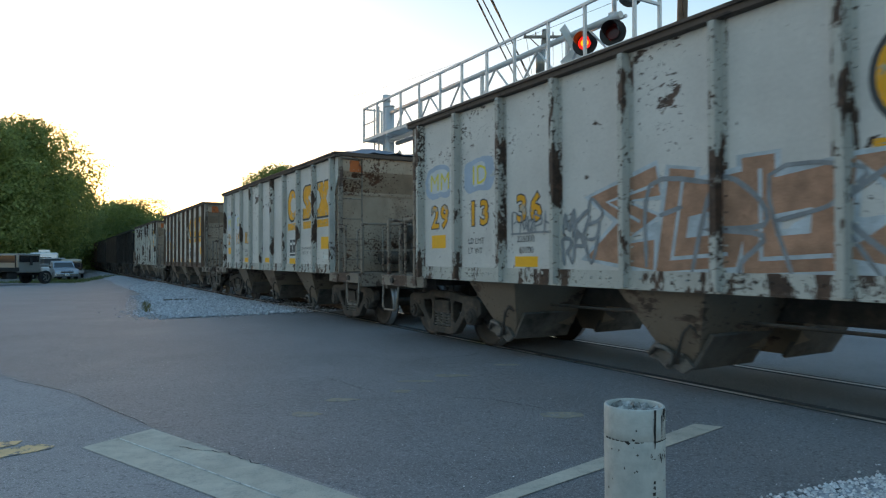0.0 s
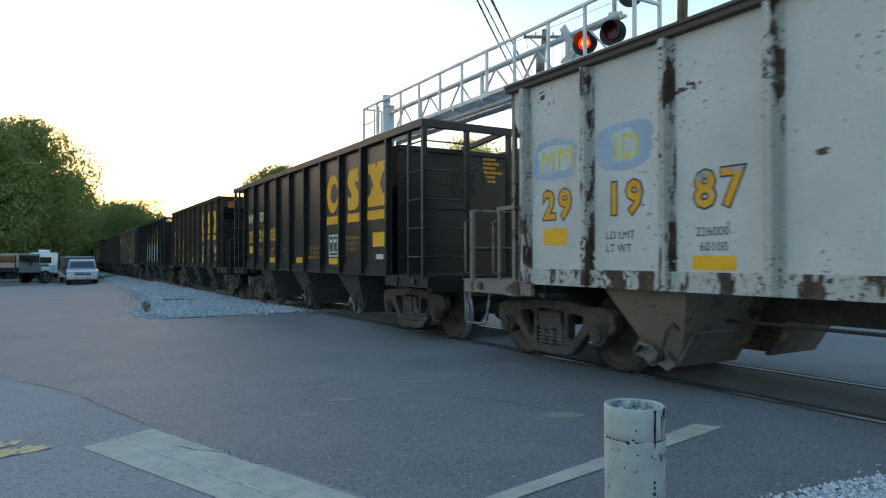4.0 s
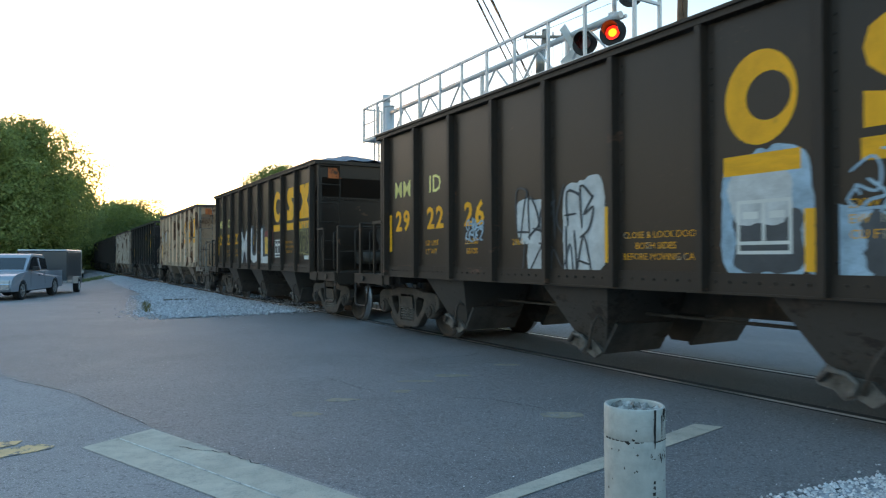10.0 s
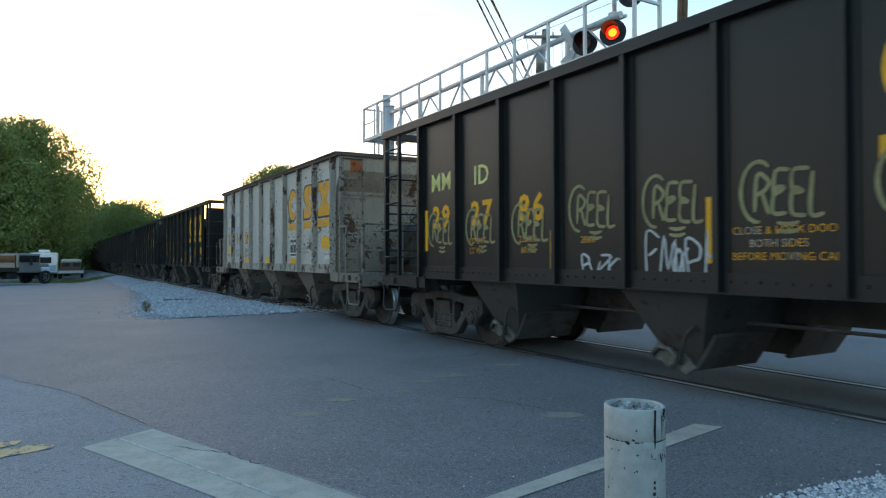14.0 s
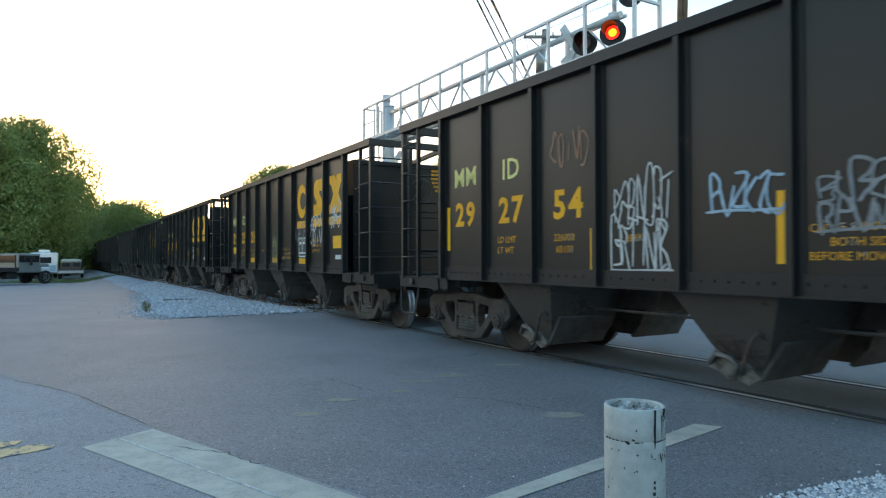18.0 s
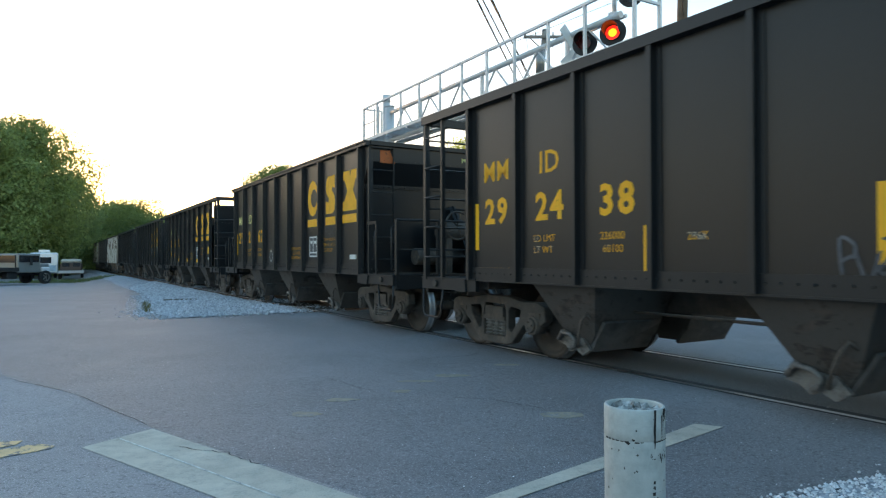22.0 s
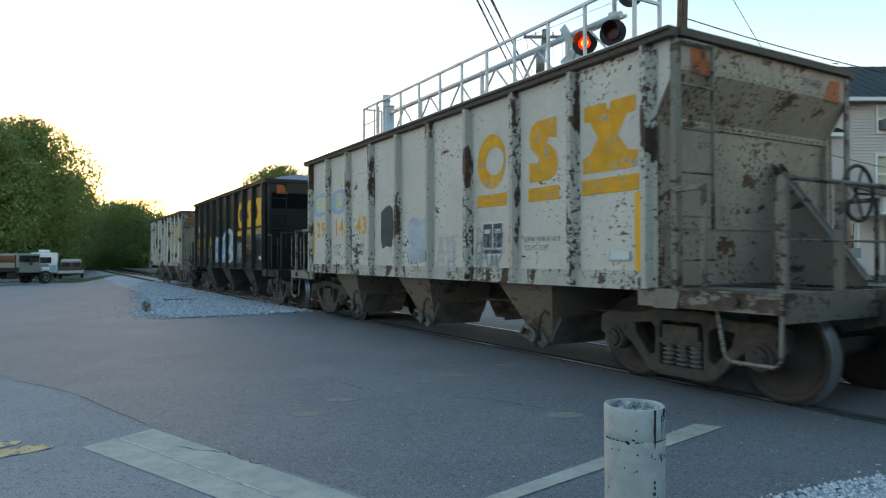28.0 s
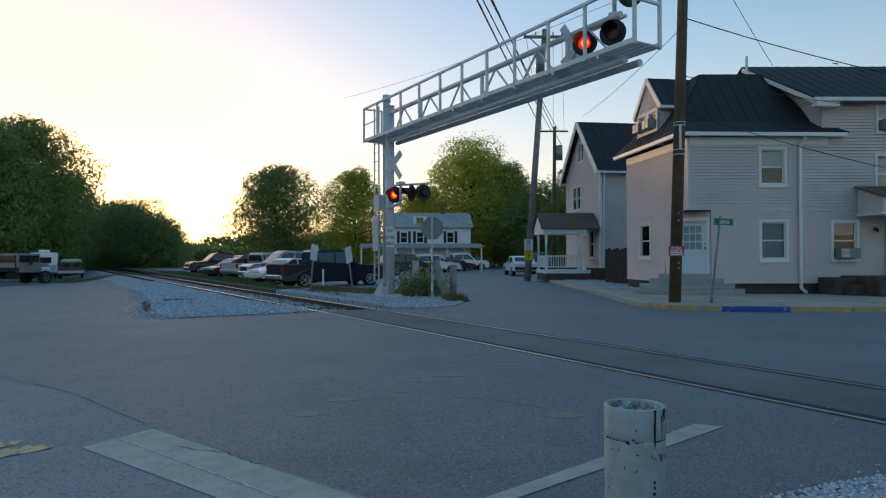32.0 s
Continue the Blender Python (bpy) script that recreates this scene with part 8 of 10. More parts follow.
def seamed_roof(house, pts, up, name="roof", step=0.42, material=None, label=""):
    """A roof sheet over the outline pts (3D, flat), thickened, with raised seams running along the direction up."""
    pts = [Vector(p) for p in pts]
    nrm = (pts[1] - pts[0]).cross(pts[2] - pts[0]).normalized()
    if nrm.z < 0:
        nrm = -nrm
    bm = bmesh.new()
    lo = [bm.verts.new(p) for p in pts]
    hi = [bm.verts.new(p + nrm * 0.05) for p in pts]
    k = len(pts)
    for i in range(k):
        bm.faces.new((lo[i], lo[(i + 1) % k], hi[(i + 1) % k], hi[i]))
    bm.faces.new(lo[::-1]); bm.faces.new(hi)
    roof = part(name, bm, material or M["roof_metal"], house, label)
    up = Vector(up).normalized()
    side = nrm.cross(up).normalized()
    vals = [p.dot(side) for p in pts]
    v = min(vals) + step * 0.5
    bm = bmesh.new()
    while v < max(vals):
        hits = []
        for p, q in zip(pts, pts[1:] + pts[:1]):
            a, b = p.dot(side) - v, q.dot(side) - v
            if a * b < 0:
                hits.append(p.lerp(q, a / (a - b)) + nrm * 0.05)
        if len(hits) == 2:
            mtx_d = (hits[1] - hits[0])
            if mtx_d.length > 0.1:
                beam(bm, hits[0] + nrm * 0.004, hits[1] + nrm * 0.004, 0.022, 0.022)
        v += step
    if len(bm.verts):
        part("seam", bm, material or M["roof_metal"], roof)
    else:
        bm.free()
    return roof


def strip(house, name, a, b, w, h, material, label=""):
    bm = bmesh.new()
    beam(bm, a, b, w, h)
    return part(name, bm, material, house, label)


# --- the corner house
HO = thing("corner_house", "two-storey house with pale pink-grey siding and a dark metal roof", "house")
CX, CY = 8.27, 22.3                       # upper front corner
LX, LY = 7.58, 27.2                       # far end of the side wall
RX = 12.78                                # where the taller part begins
Z0, ZE = 0.46, 5.36
ld = Vector((LX - CX, LY - CY, 0)).normalized()
# side wall, with the recessed corner at ground level
s_len = math.hypot(LX - CX, LY - CY)
fw = wall(HO, "side_wall", (LX, LY), (CX + ld.x * 1.0, CY + ld.y * 1.0), Z0, 2.94, [(s_len - 3.70, s_len - 2.86, 1.36, 2.58)], label="clad side wall")
window(HO, fw, s_len - 3.70, s_len - 2.86, 1.36, 2.58, 0.0)
wall(HO, "upper_side_wall", (LX, LY), (CX, CY), 2.94, ZE, label="clad upper side wall")
# slanting entrance wall with the door
E0, E1 = (CX + ld.x * 1.0, CY + ld.y * 1.0), (9.02, 22.32)
elen = math.dist(E0, E1)
fe = wall(HO, "entrance_wall", E0, E1, Z0, 2.90, [(0.12, elen - 0.12, 0.80, 2.60)], label="slanting entrance wall")
a, d, out = fe
dm = Matrix.Translation(a) @ pose(0, 0, 0, 0, 0, math.degrees(math.atan2(d.y, d.x)))
bm = bmesh.new()
for x0, x1, q0, q1 in ((0.03, 0.12, 0.80, 2.69), (elen - 0.12, elen - 0.03, 0.80, 2.69), (0.12, elen - 0.12, 2.60, 2.69)):
    box(bm, x0, x1, -0.05, 0.02, q0, q1)
door = part("front_door", bm, M["trim_white"], HO, "pale blue panelled door with small panes", 0, dm)
bm = bmesh.new(); box(bm, 0.12, elen - 0.12, 0.02, 0.06, 0.80, 2.60)
leafp = part("leaf", bm, M["door_blue"], door)
dw = elen - 0.24
for i in range(3):
    for j in range(3):
        bm = bmesh.new(); box(bm, 0.12 + dw * (0.2 + i * 0.21), 0.12 + dw * (0.2 + i * 0.21 + 0.18), 0.012, 0.018, 1.62 + j * 0.28, 1.86 + j * 0.28)
        part("pane", bm, M["door_pane"], door)
bm = bmesh.new(); rod(bm, (elen - 0.2, 0.02, 1.66), (elen - 0.2, -0.03, 1.66), 0.03, seg=8); rod(bm, (elen - 0.2, 0.02, 1.80), (elen - 0.2, -0.02, 1.80), 0.02, seg=8)
part("handle", bm, M["black_hood"], door)
bm = bmesh.new()
prism(bm, [(E0[0], E0[1]), (CX, CY), (9.02, 22.3), (9.02, 22.5), (8.6, 23.0)], "z", 2.90, 2.96)
part("soffit", bm, M["foundation"], HO)
# front wall
holes = [(10.72 - 9.02, 11.54 - 9.02, 1.28, 2.52), (13.15 - 9.02, 13.93 - 9.02, 1.28, 2.50)]
ff = wall(HO, "front_wall", (9.02, 22.3), (20, 22.4), Z0, 2.94, holes, label="clad front wall")
window(HO, ff, *holes[0], 0.97)
window(HO, ff, *holes[1], 0.35, True)
hu = [(10.72 - CX, 11.50 - CX, 3.80, 4.98), (14.66 - CX, 15.4 - CX, 3.55, 4.75)]
fu = wall(HO, "upper_front_wall", (CX, 22.3), (20, 22.4), 2.94, ZE, hu, label="clad upper front wall")
window(HO, fu, *hu[0], 0.52)
window(HO, fu, *hu[1], 0.97)
ht = [(14.70 - RX, 15.4 - RX, 5.60, 6.40)]
ft = wall(HO, "tall_front_wall", (RX, 22.32), (20, 22.4), ZE, 6.62, ht, label="clad wall of the taller part")
window(HO, ft, *ht[0], 0.6, True)
# foundation
for p, q in (((LX, LY), (E0[0], E0[1])), ((E0[0], E0[1]), (9.02, 22.32)), ((9.02, 22.34), (20, 22.44))):
    p, q = Vector((*p, 0)), Vector((*q, 0))
    dd = (q - p).normalized(); nn = Vector((-dd.y, dd.x, 0))
    bm = bmesh.new()
    prism(bm, [(v.x, v.y) for v in (p + nn * 0.03, q + nn * 0.03, q + nn * 0.25, p + nn * 0.25)], "z", 0.0, Z0 + 0.01)
    part("foundation", bm, M["foundation"], HO, "dark brown foundation")
# corner boards, frieze, gutter
strip(HO, "corner_board", (CX - 0.005, CY - 0.01, 2.94), (CX - 0.005, CY - 0.01, ZE), 0.09, 0.09, M["siding"])
strip(HO, "frieze", (CX, 22.27, ZE - 0.1), (13.0, 22.30, ZE - 0.1), 0.04, 0.26, M["trim_white"])
strip(HO, "frieze", (CX - 0.02, CY, ZE - 0.12), (LX - 0.02, LY, ZE - 0.12), 0.04, 0.26, M["trim_white"])
strip(HO, "gutter", (CX - 0.42, 22.0, ZE + 0.10), (13.45, 22.02, ZE + 0.06), 0.13, 0.12, M["trim_white"], "white eaves gutter")
strip(HO, "gutter", (CX - 0.38, 22.0, ZE + 0.10), (LX - 0.38, LY + 0.5, ZE + 0.10), 0.13, 0.12, M["trim_white"], "white eaves gutter")
for p, q in (((12.12, 22.05, ZE + 0.0), (12.0, 22.22, ZE - 0.3)), ((12.0, 22.22, ZE - 0.3), (12.0, 22.22, 0.30)), ((12.0, 22.22, 0.3), (12.06, 22.0, 0.16))):
    strip(HO, "downspout", p, q, 0.085, 0.07, M["trim_white"], "white downspout")
# roof of the lower part: bell-cast front slope, hipped side
RZ, RYM = 8.15, 24.75
seamed_roof(HO, [(CX - 0.40, 21.98, ZE + 0.14), (13.5, 21.98, ZE + 0.10), (12.9, 22.9, 6.0), (CX - 0.05, 22.9, 6.0)], (0, 1, 0.55))
seamed_roof(HO, [(CX - 0.05, 22.9, 6.0), (12.9, 22.9, 6.0), (12.0, RYM, RZ), (9.65, RYM, RZ)], (0, 1, 1.1))
seamed_roof(HO, [(LX - 0.4, LY + 0.5, ZE + 0.14), (CX - 0.40, 21.98, ZE + 0.14), (CX - 0.05, 22.9, 6.0), (LX + 0.05, LY - 0.2, 6.0)], (1, 0, 0.9))
seamed_roof(HO, [(LX + 0.05, LY - 0.2, 6.0), (CX - 0.05, 22.9, 6.0), (9.65, RYM, RZ), (9.55, RYM + 0.4, RZ)], (1, 0, 1.2))
seamed_roof(HO, [(LX - 0.4, LY + 0.5, ZE + 0.14), (9.55, RYM + 0.4, RZ), (9.65, RYM, RZ), (12.0, RYM, RZ), (12.6, LY + 0.6, ZE + 0.2)], (0, -1, 1.0))
# dormer on the side
DU0, DU1 = 2.15, 3.95


def on_side_wall(u, z, o=0.0):
    nn = Vector((-ld.y, ld.x, 0))
    p = Vector((CX, CY, 0)) + ld * u + nn * o
    return Vector((p.x, p.y, z))


A0, B0 = on_side_wall(DU1, 0, -0.02), on_side_wall(DU0, 0, -0.02)
dl = (A0 - B0).length
hd = [(0.18, 0.80, 6.15, 6.80), (1.02, 1.64, 6.15, 6.80)]
fd = wall(HO, "dormer_wall", (A0.x, A0.y), (B0.x, B0.y), 5.75, 8.15, hd, label="gabled dormer wall lit by the low sun", top=lambda u: 6.95 + 1.15 * (1 - abs(u - dl / 2) / (dl / 2)), thick=0.12)
for h in hd:
    window(HO, fd, *h, 0.55, True)
for o0 in (DU0, DU1):
    p, q = on_side_wall(o0, 0, -0.04), on_side_wall(o0, 0, -1.6)
    wall(HO, "dormer_cheek", (p.x, p.y), (q.x, q.y), 5.8, 6.98, thick=0.08)
um = (DU0 + DU1) / 2
for o0, sgn in ((DU0 - 0.25, 1), (DU1 + 0.25, -1)):
    e1, e2 = on_side_wall(o0, 6.88, 0.06), on_side_wall(o0, 6.88, -1.9)
    r1, r2 = on_side_wall(um, 8.16, 0.06), on_side_wall(um, 8.16, -2.4)
    seamed_roof(HO, [e1, e2, r2, r1], r1 - e1, "dormer_roof")
    strip(HO, "rake_board", on_side_wall(o0, 6.84, 0.05), on_side_wall(um, 8.12, 0.05), 0.05, 0.17, M["trim_white"])
    strip(HO, "eave_return", on_side_wall(o0, 6.86, 0.05), on_side_wall(o0, 6.86, -1.7), 0.12, 0.10, M["trim_white"])
# taller part
TR, TY = 8.75, 25.9
seamed_roof(HO, [(RX - 0.45, 21.95, 6.62), (20, 22.0, 6.60), (20, TY, TR), (RX - 1.05, TY, TR)], (0, 1, 0.6), label="dark standing-seam roof")
seamed_roof(HO, [(RX - 1.05, TY, TR), (20, TY, TR), (20, 30, 6.6), (RX - 1.4, 30, 6.6)], (0, 1, -0.6))
wall(HO, "gable_wall", (RX - 0.66, 29.2), (RX, 22.34), ZE - 0.2, 8.75, top=lambda u: 6.55 + 2.15 * max(0.0, 1 - abs(u - 3.4) / 3.6), label="clad gable wall", thick=0.1)
strip(HO, "rake_board", (RX - 0.42, 21.95, 6.56), (RX - 1.02, TY, TR - 0.06), 0.05, 0.2, M["trim_white"])
strip(HO, "gutter", (RX - 0.45, 21.9, 6.58), (20, 21.95, 6.56), 0.13, 0.12, M["trim_white"], "white eaves gutter")
strip(HO, "eave_return", (RX - 0.4, 22.0, 6.45), (RX + 0.4, 22.1, 6.45), 0.3, 0.2, M["trim_white"])
strip(HO, "vent_pipe", (11.6, 25.2, 7.9), (11.6, 25.2, 9.0), 0.07, 0.07, M["trim_white"])
# closing walls
wall(HO, "back_wall", (20, 30), (RX - 1.4, 30), 0.0, 6.6, course=0.3)
wall(HO, "end_wall", (20, 22.4), (20, 30), 0.0, 8.0, course=0.3)
# small porch roof, dish and stoop on the right
bm = bmesh.new()
prism(bm, [(22.28, 3.62), (21.0, 3.25), (21.0, 2.75), (22.28, 2.75)], "x", 13.95, 18.0)
part("porch_roof", bm, M["siding"], HO, "clad porch roof box")
bm = bmesh.new(); box(bm, 13.9, 18, 20.95, 22.28, 2.70, 2.76)
part("porch_fascia", bm, M["trim_white"], HO)
bm = bmesh.new(); prism(bm, [(22.28, 3.72), (20.9, 3.30), (20.9, 3.26), (22.28, 3.66)], "x", 13.85, 18.0)
part("porch_shingles", bm, M["shingle"], HO, "dark porch shingles")
bm = bmesh.new(); box(bm, 14.9, 15.7, 22.24, 22.29, 0.75, 2.6)
part("side_door", bm, M["trim_white"], HO, "white side door")
bm = bmesh.new(); rod(bm, (14.52, 22.26, 2.28), (14.52, 22.12, 2.22), 0.07, 0.05, 10)
part("wall_lamp", bm, M["black_hood"], HO, "black wall lamp beside the side door")
bm = bmesh.new(); rod(bm, (14.75, 21.4, 3.45), (14.95, 21.3, 3.95), 0.025, seg=8); rod(bm, (14.95, 21.3, 3.95), (14.35, 20.95, 3.75), 0.018, seg=8)
part("dish_mount", bm, M["black_hood"], HO)
bm = bmesh.new()
rings = []
for r, o in ((0.0, 0.0), (0.15, 0.01), (0.28, 0.035), (0.38, 0.07)):
    rings.append([bm.verts.new((r * math.cos(k * math.tau / 24) * 1.1, -o, r * math.sin(k * math.tau / 24) * 0.85)) for k in range(24)])
for p, q in zip(rings, rings[1:]):
    for k in range(24):
        bm.faces.new((p[k], p[(k + 1) % 24], q[(k + 1) % 24], q[k])).smooth = True
part("satellite_dish", bm, M["sign_back"], HO, "grey satellite dish", 0, pose(14.72, 21.2, 4.02, 15, 0, -30))
st2 = thing("brown_stoop", "dark brown painted stoop with steps and an iron railing", "stoop")
for x0, x1, y0, y1, z1 in ((12.6, 13.35, 21.3, 22.3, 0.66), (13.35, 19, 20.6, 22.3, 0.72), (12.9, 13.35, 20.9, 21.3, 0.45), (13.4, 14.2, 20.3, 20.6, 0.62)):
    bm = bmesh.new(); box(bm, x0, x1, y0, y1, 0.05, z1)
    part("block", bm, M["foundation"], st2, "", 0.015)
for k in range(16):
    bm = bmesh.new(); beam(bm, (14.05 + k * 0.13, 20.75, 0.72), (14.05 + k * 0.13, 20.75, 1.30), 0.018)
    part("baluster", bm, M["black_hood"], st2)
bm = bmesh.new(); beam(bm, (13.9, 20.75, 1.32), (16.2, 20.75, 1.32), 0.03, 0.04); beam(bm, (13.95, 20.75, 0.72), (13.95, 20.75, 1.4), 0.09)
part("hand_rail", bm, M["trim_white"], st2)
# round entrance steps
stp = thing("entrance_steps", "four rounded concrete steps below the corner door", "steps")
for k in range(4):
    r = 1.95 - k * 0.33
    cxs, cys = 8.35, 22.75
    pts = [(cxs + r * math.cos(a) * 0.98, cys + r * math.sin(a) * 0.72) for a in [radians(160 + j * 14) for j in range(16)]]
    bm = bmesh.new()
    prism(bm, pts + [(cxs + 0.7, cys), (cxs - 0.6, cys + 0.4)], "z", 0.0 if k == 0 else 0.12 + 0.165 * k, 0.12 + 0.165 * (k + 1))
    part("step", bm, M["step_concrete"], stp, "", 0.015)
bm = bmesh.new()
rod(bm, (7.92, 23.6, 0.75), (7.65, 22.9, 1.35), 0.022, seg=8)
part("hand_rail", bm, M["trim_white"], stp)

# --- the second house
H2 = thing("gabled_house", "narrow gabled house with grey-pink siding and a white front porch", "house")
g2d = Vector((-0.14, 1.0, 0)).normalized()
K0 = Vector((8.58, 36.0, 0)); K1 = K0 + g2d * 5.75
hh = [(3.1, 3.75, 4.2, 5.55), (3.85, 4.5, 4.2, 5.55), (1.0, 1.7, 1.35, 2.85), (2.55, 3.05, 7.0, 8.0), (3.12, 3.6, 7.0, 8.0)]
fg = wall(H2, "street_wall", (K1.x, K1.y), (K0.x, K0.y), 0.75, 9.3, [(5.75 - b_, 5.75 - a_, c_, d_) for a_, b_, c_, d_ in hh], label="clad street wall with a gable", top=lambda u: 6.15 + 3.0 * max(0.0, 1 - abs(u - 2.875) / 2.95))
for a_, b_, c_, d_ in hh:
    window(H2, fg, 5.75 - b_, 5.75 - a_, c_, d_, 0.6)
wall(H2, "side_wall", (K0.x, K0.y), (15.5, 36.9), 0.75, 6.15, label="shaded clad side wall")
bm = bmesh.new(); prism(bm, [(K1.x, K1.y), (K0.x, K0.y), (15.5, 36.9), (14.7, 42.6)], "z", 0.0, 0.76)
part("foundation", bm, M["foundation"], H2)
rg = K0 + g2d * 2.875
r_dir = Vector((1.0, 0.14, 0)).normalized()
for o, sg_ in ((-0.35, 1), (6.1, -1)):
    e = K0 + g2d * o
    e1, e2 = e - r_dir * 0.35, e + r_dir * 7
    r1, r2 = rg - r_dir * 0.35, rg + r_dir * 7
    seamed_roof(H2, [(e1.x, e1.y, 5.95), (e2.x, e2.y, 5.95), (r2.x, r2.y, 9.25), (r1.x, r1.y, 9.25)], (r1 - e1) + Vector((0, 0, 3.3)), label="dark metal roof")
    strip(H2, "rake_board", (e1.x, e1.y, 5.9), (r1.x, r1.y, 9.18), 0.06, 0.3, M["trim_white"])
    strip(H2, "gutter", (e1.x, e1.y, 5.95), (e2.x, e2.y, 5.95), 0.12, 0.12, M["trim_white"])
strip(H2, "downspout", (8.75, 35.85, 5.9), (8.68, 35.85, 0.8), 0.08, 0.08, M["trim_white"])
strip(H2, "corner_board", (8.56, 35.97, 0.8), (8.56, 35.97, 6.0), 0.14, 0.14, M["trim_white"])
# porch
PW, PD = 2.0, 2.3
pm_ = Matrix.Translation((5.45, 35.6, 0.0)) @ pose(0, 0, 0, 0, 0, 3)
PO = thing("porch", "white wooden porch with turned posts, railing and brown shingle roof", "porch", pm_)
bm = bmesh.new(); box(bm, 0.05, PW + 0.4, 0.05, PD, 0.1, 0.48)
part("base", bm, M["foundation"], PO, "dark stone base")
bm = bmesh.new(); box(bm, 0, PW + 0.5, 0, PD, 0.48, 0.66)
part("deck", bm, M["trim_white"], PO)
for x, y in ((0.12, 0.12), (PW - 0.1, 0.12), (0.12, PD - 0.1)):
    bm = bmesh.new()
    box(bm, x - 0.07, x + 0.07, y - 0.07, y + 0.07, 0.66, 1.45); rod(bm, (x, y, 1.45), (x, y, 2.35), 0.055, 0.065, 10); box(bm, x - 0.07, x + 0.07, y - 0.07, y + 0.07, 2.35, 2.62)
    part("post", bm, M["trim_white"], PO)
bm = bmesh.new(); box(bm, -0.1, PW + 0.3, -0.1, PD + 0.1, 2.62, 2.86)
part("beam", bm, M["trim_white"], PO)
for za, zb in ((0.80, 0.86), (1.38, 1.45)):
    bm = bmesh.new(); box(bm, 0.12, PW + 0.4, 0.10, 0.15, za, zb); box(bm, 0.10, 0.15, 0.15, PD, za, zb)
    part("rail", bm, M["trim_white"], PO)
for k in range(17):
    bm = bmesh.new(); box(bm, 0.24 + k * 0.13, 0.28 + k * 0.13, 0.11, 0.14, 0.86, 1.38)
    part("baluster", bm, M["trim_white"], PO)
for k in range(14):
    bm = bmesh.new(); box(bm, 0.11, 0.14, 0.30 + k * 0.14, 0.34 + k * 0.14, 0.86, 1.38)
    part("baluster", bm, M["trim_white"], PO)
for sg_ in (0, 1):
    bm = bmesh.new()
    a_, b_, c_ = (0, -0.2, 2.86), (0, PD / 2, 3.75), (0, PD + 0.2, 2.86)
    p_, q_ = (a_, b_) if sg_ == 0 else (b_, c_)
    vs = [bm.verts.new(v) for v in ((-0.2, p_[1], p_[2]), (PW + 1.0, p_[1], p_[2]), (PW + 1.0, q_[1], q_[2]), (-0.2, q_[1], q_[2]))]
    vt = [bm.verts.new(v.co + Vector((0, 0, 0.06))) for v in vs]
    for k in range(4):
        bm.faces.new((vs[k], vs[(k + 1) % 4], vt[(k + 1) % 4], vt[k]))
    bm.faces.new(vs[::-1]); bm.faces.new(vt)
    part("shingles", bm, M["shingle"], PO, "brown shingle roof")
bm = bmesh.new(); prism(bm, [(-0.1, 2.86), (PD + 0.1, 2.86), (PD / 2, 3.70)], "x", -0.12, -0.06)
part("gable", bm, M["trim_white"], PO)
bm = bmesh.new(); box(bm, 2.42, 2.46, 0.7, 1.5, 0.66, 2.5)
part("door", bm, M["trim_white"], PO)
# board fence and pipe by the yard
fn = thing("board_fence", "dark weathered board fence panels", "fence")
for k in range(10):
    x, y = 6.75 + 0.07 * k, 32.2 - k * 0.22
    bm = bmesh.new(); box(bm, -0.10, 0.10, -0.015, 0.015, 0.1, 1.75 + 0.05 * math.sin(k * 2.1), pose(x + 1.2, y, 0, 0, 0, -65))
    part("board", bm, M["fence_wood"], fn)

# --- far white farmhouse
FH = thing("white_farmhouse", "white two-storey house with a tin roof and a long porch", "house", pose(-6.5, 78, -0.1, 0, 0, 4))
hw = [(1.5, 2.3, 3.2, 4.5), (3.4, 4.2, 3.2, 4.5), (7.0, 7.8, 3.2, 4.5)]
fb = wall(FH, "front_wall", (0, 0), (9.8, 0), 0, 5.0, hw, M["white_siding"], course=0.2)
for h in hw:
    window(FH, fb, *h, 0.0)
    for sx in (h[0] - 0.42, h[1] + 0.08):
        bm = bmesh.new(); box(bm, sx, sx + 0.34, -0.06, -0.03, h[2] - 0.05, h[3] + 0.05)
        part("shutter", bm, M["car_navy"], FH, "dark shutter")
wall(FH, "end_wall", (9.8, 0), (9.8, 7), 0, 6.9, (), M["white_siding"], course=0.2, top=lambda u: 5.0 + 1.8 * (1 - abs(u - 3.5) / 3.5))
seamed_roof(FH, [(-0.3, -0.4, 4.95), (10.1, -0.4, 4.95), (10.1, 3.5, 6.9), (-0.3, 3.5, 6.9)], (0, 1, 0.5), material=M["tin_roof"], label="pale tin roof")
seamed_roof(FH, [(-0.3, 3.5, 6.9), (10.1, 3.5, 6.9), (10.1, 7.4, 4.95), (-0.3, 7.4, 4.95)], (0, 1, -0.5), material=M["tin_roof"])
bm = bmesh.new(); box(bm, 3.0, 4.6, 0.5, 2.6, 5.3, 6.35)
part("dormer", bm, M["white_siding"], FH)
bm = bmesh.new(); box(bm, 3.4, 4.2, 0.47, 0.51, 5.5, 6.2)
part("dormer_window", bm, M["pane"], FH)
bm = bmesh.new(); prism(bm, [(-2.0, 2.75), (0.0, 3.1), (0.0, 2.95), (-2.0, 2.55)], "x", -3.2, 11)
part("porch_roof", bm, M["tin_roof"], FH)
for k in range(8):
    bm = bmesh.new(); beam(bm, (-3.0 + k * 1.98, -1.85, 0), (-3.0 + k * 1.98, -1.85, 2.6), 0.16)
    part("porch_post", bm, M["trim_white"], FH)
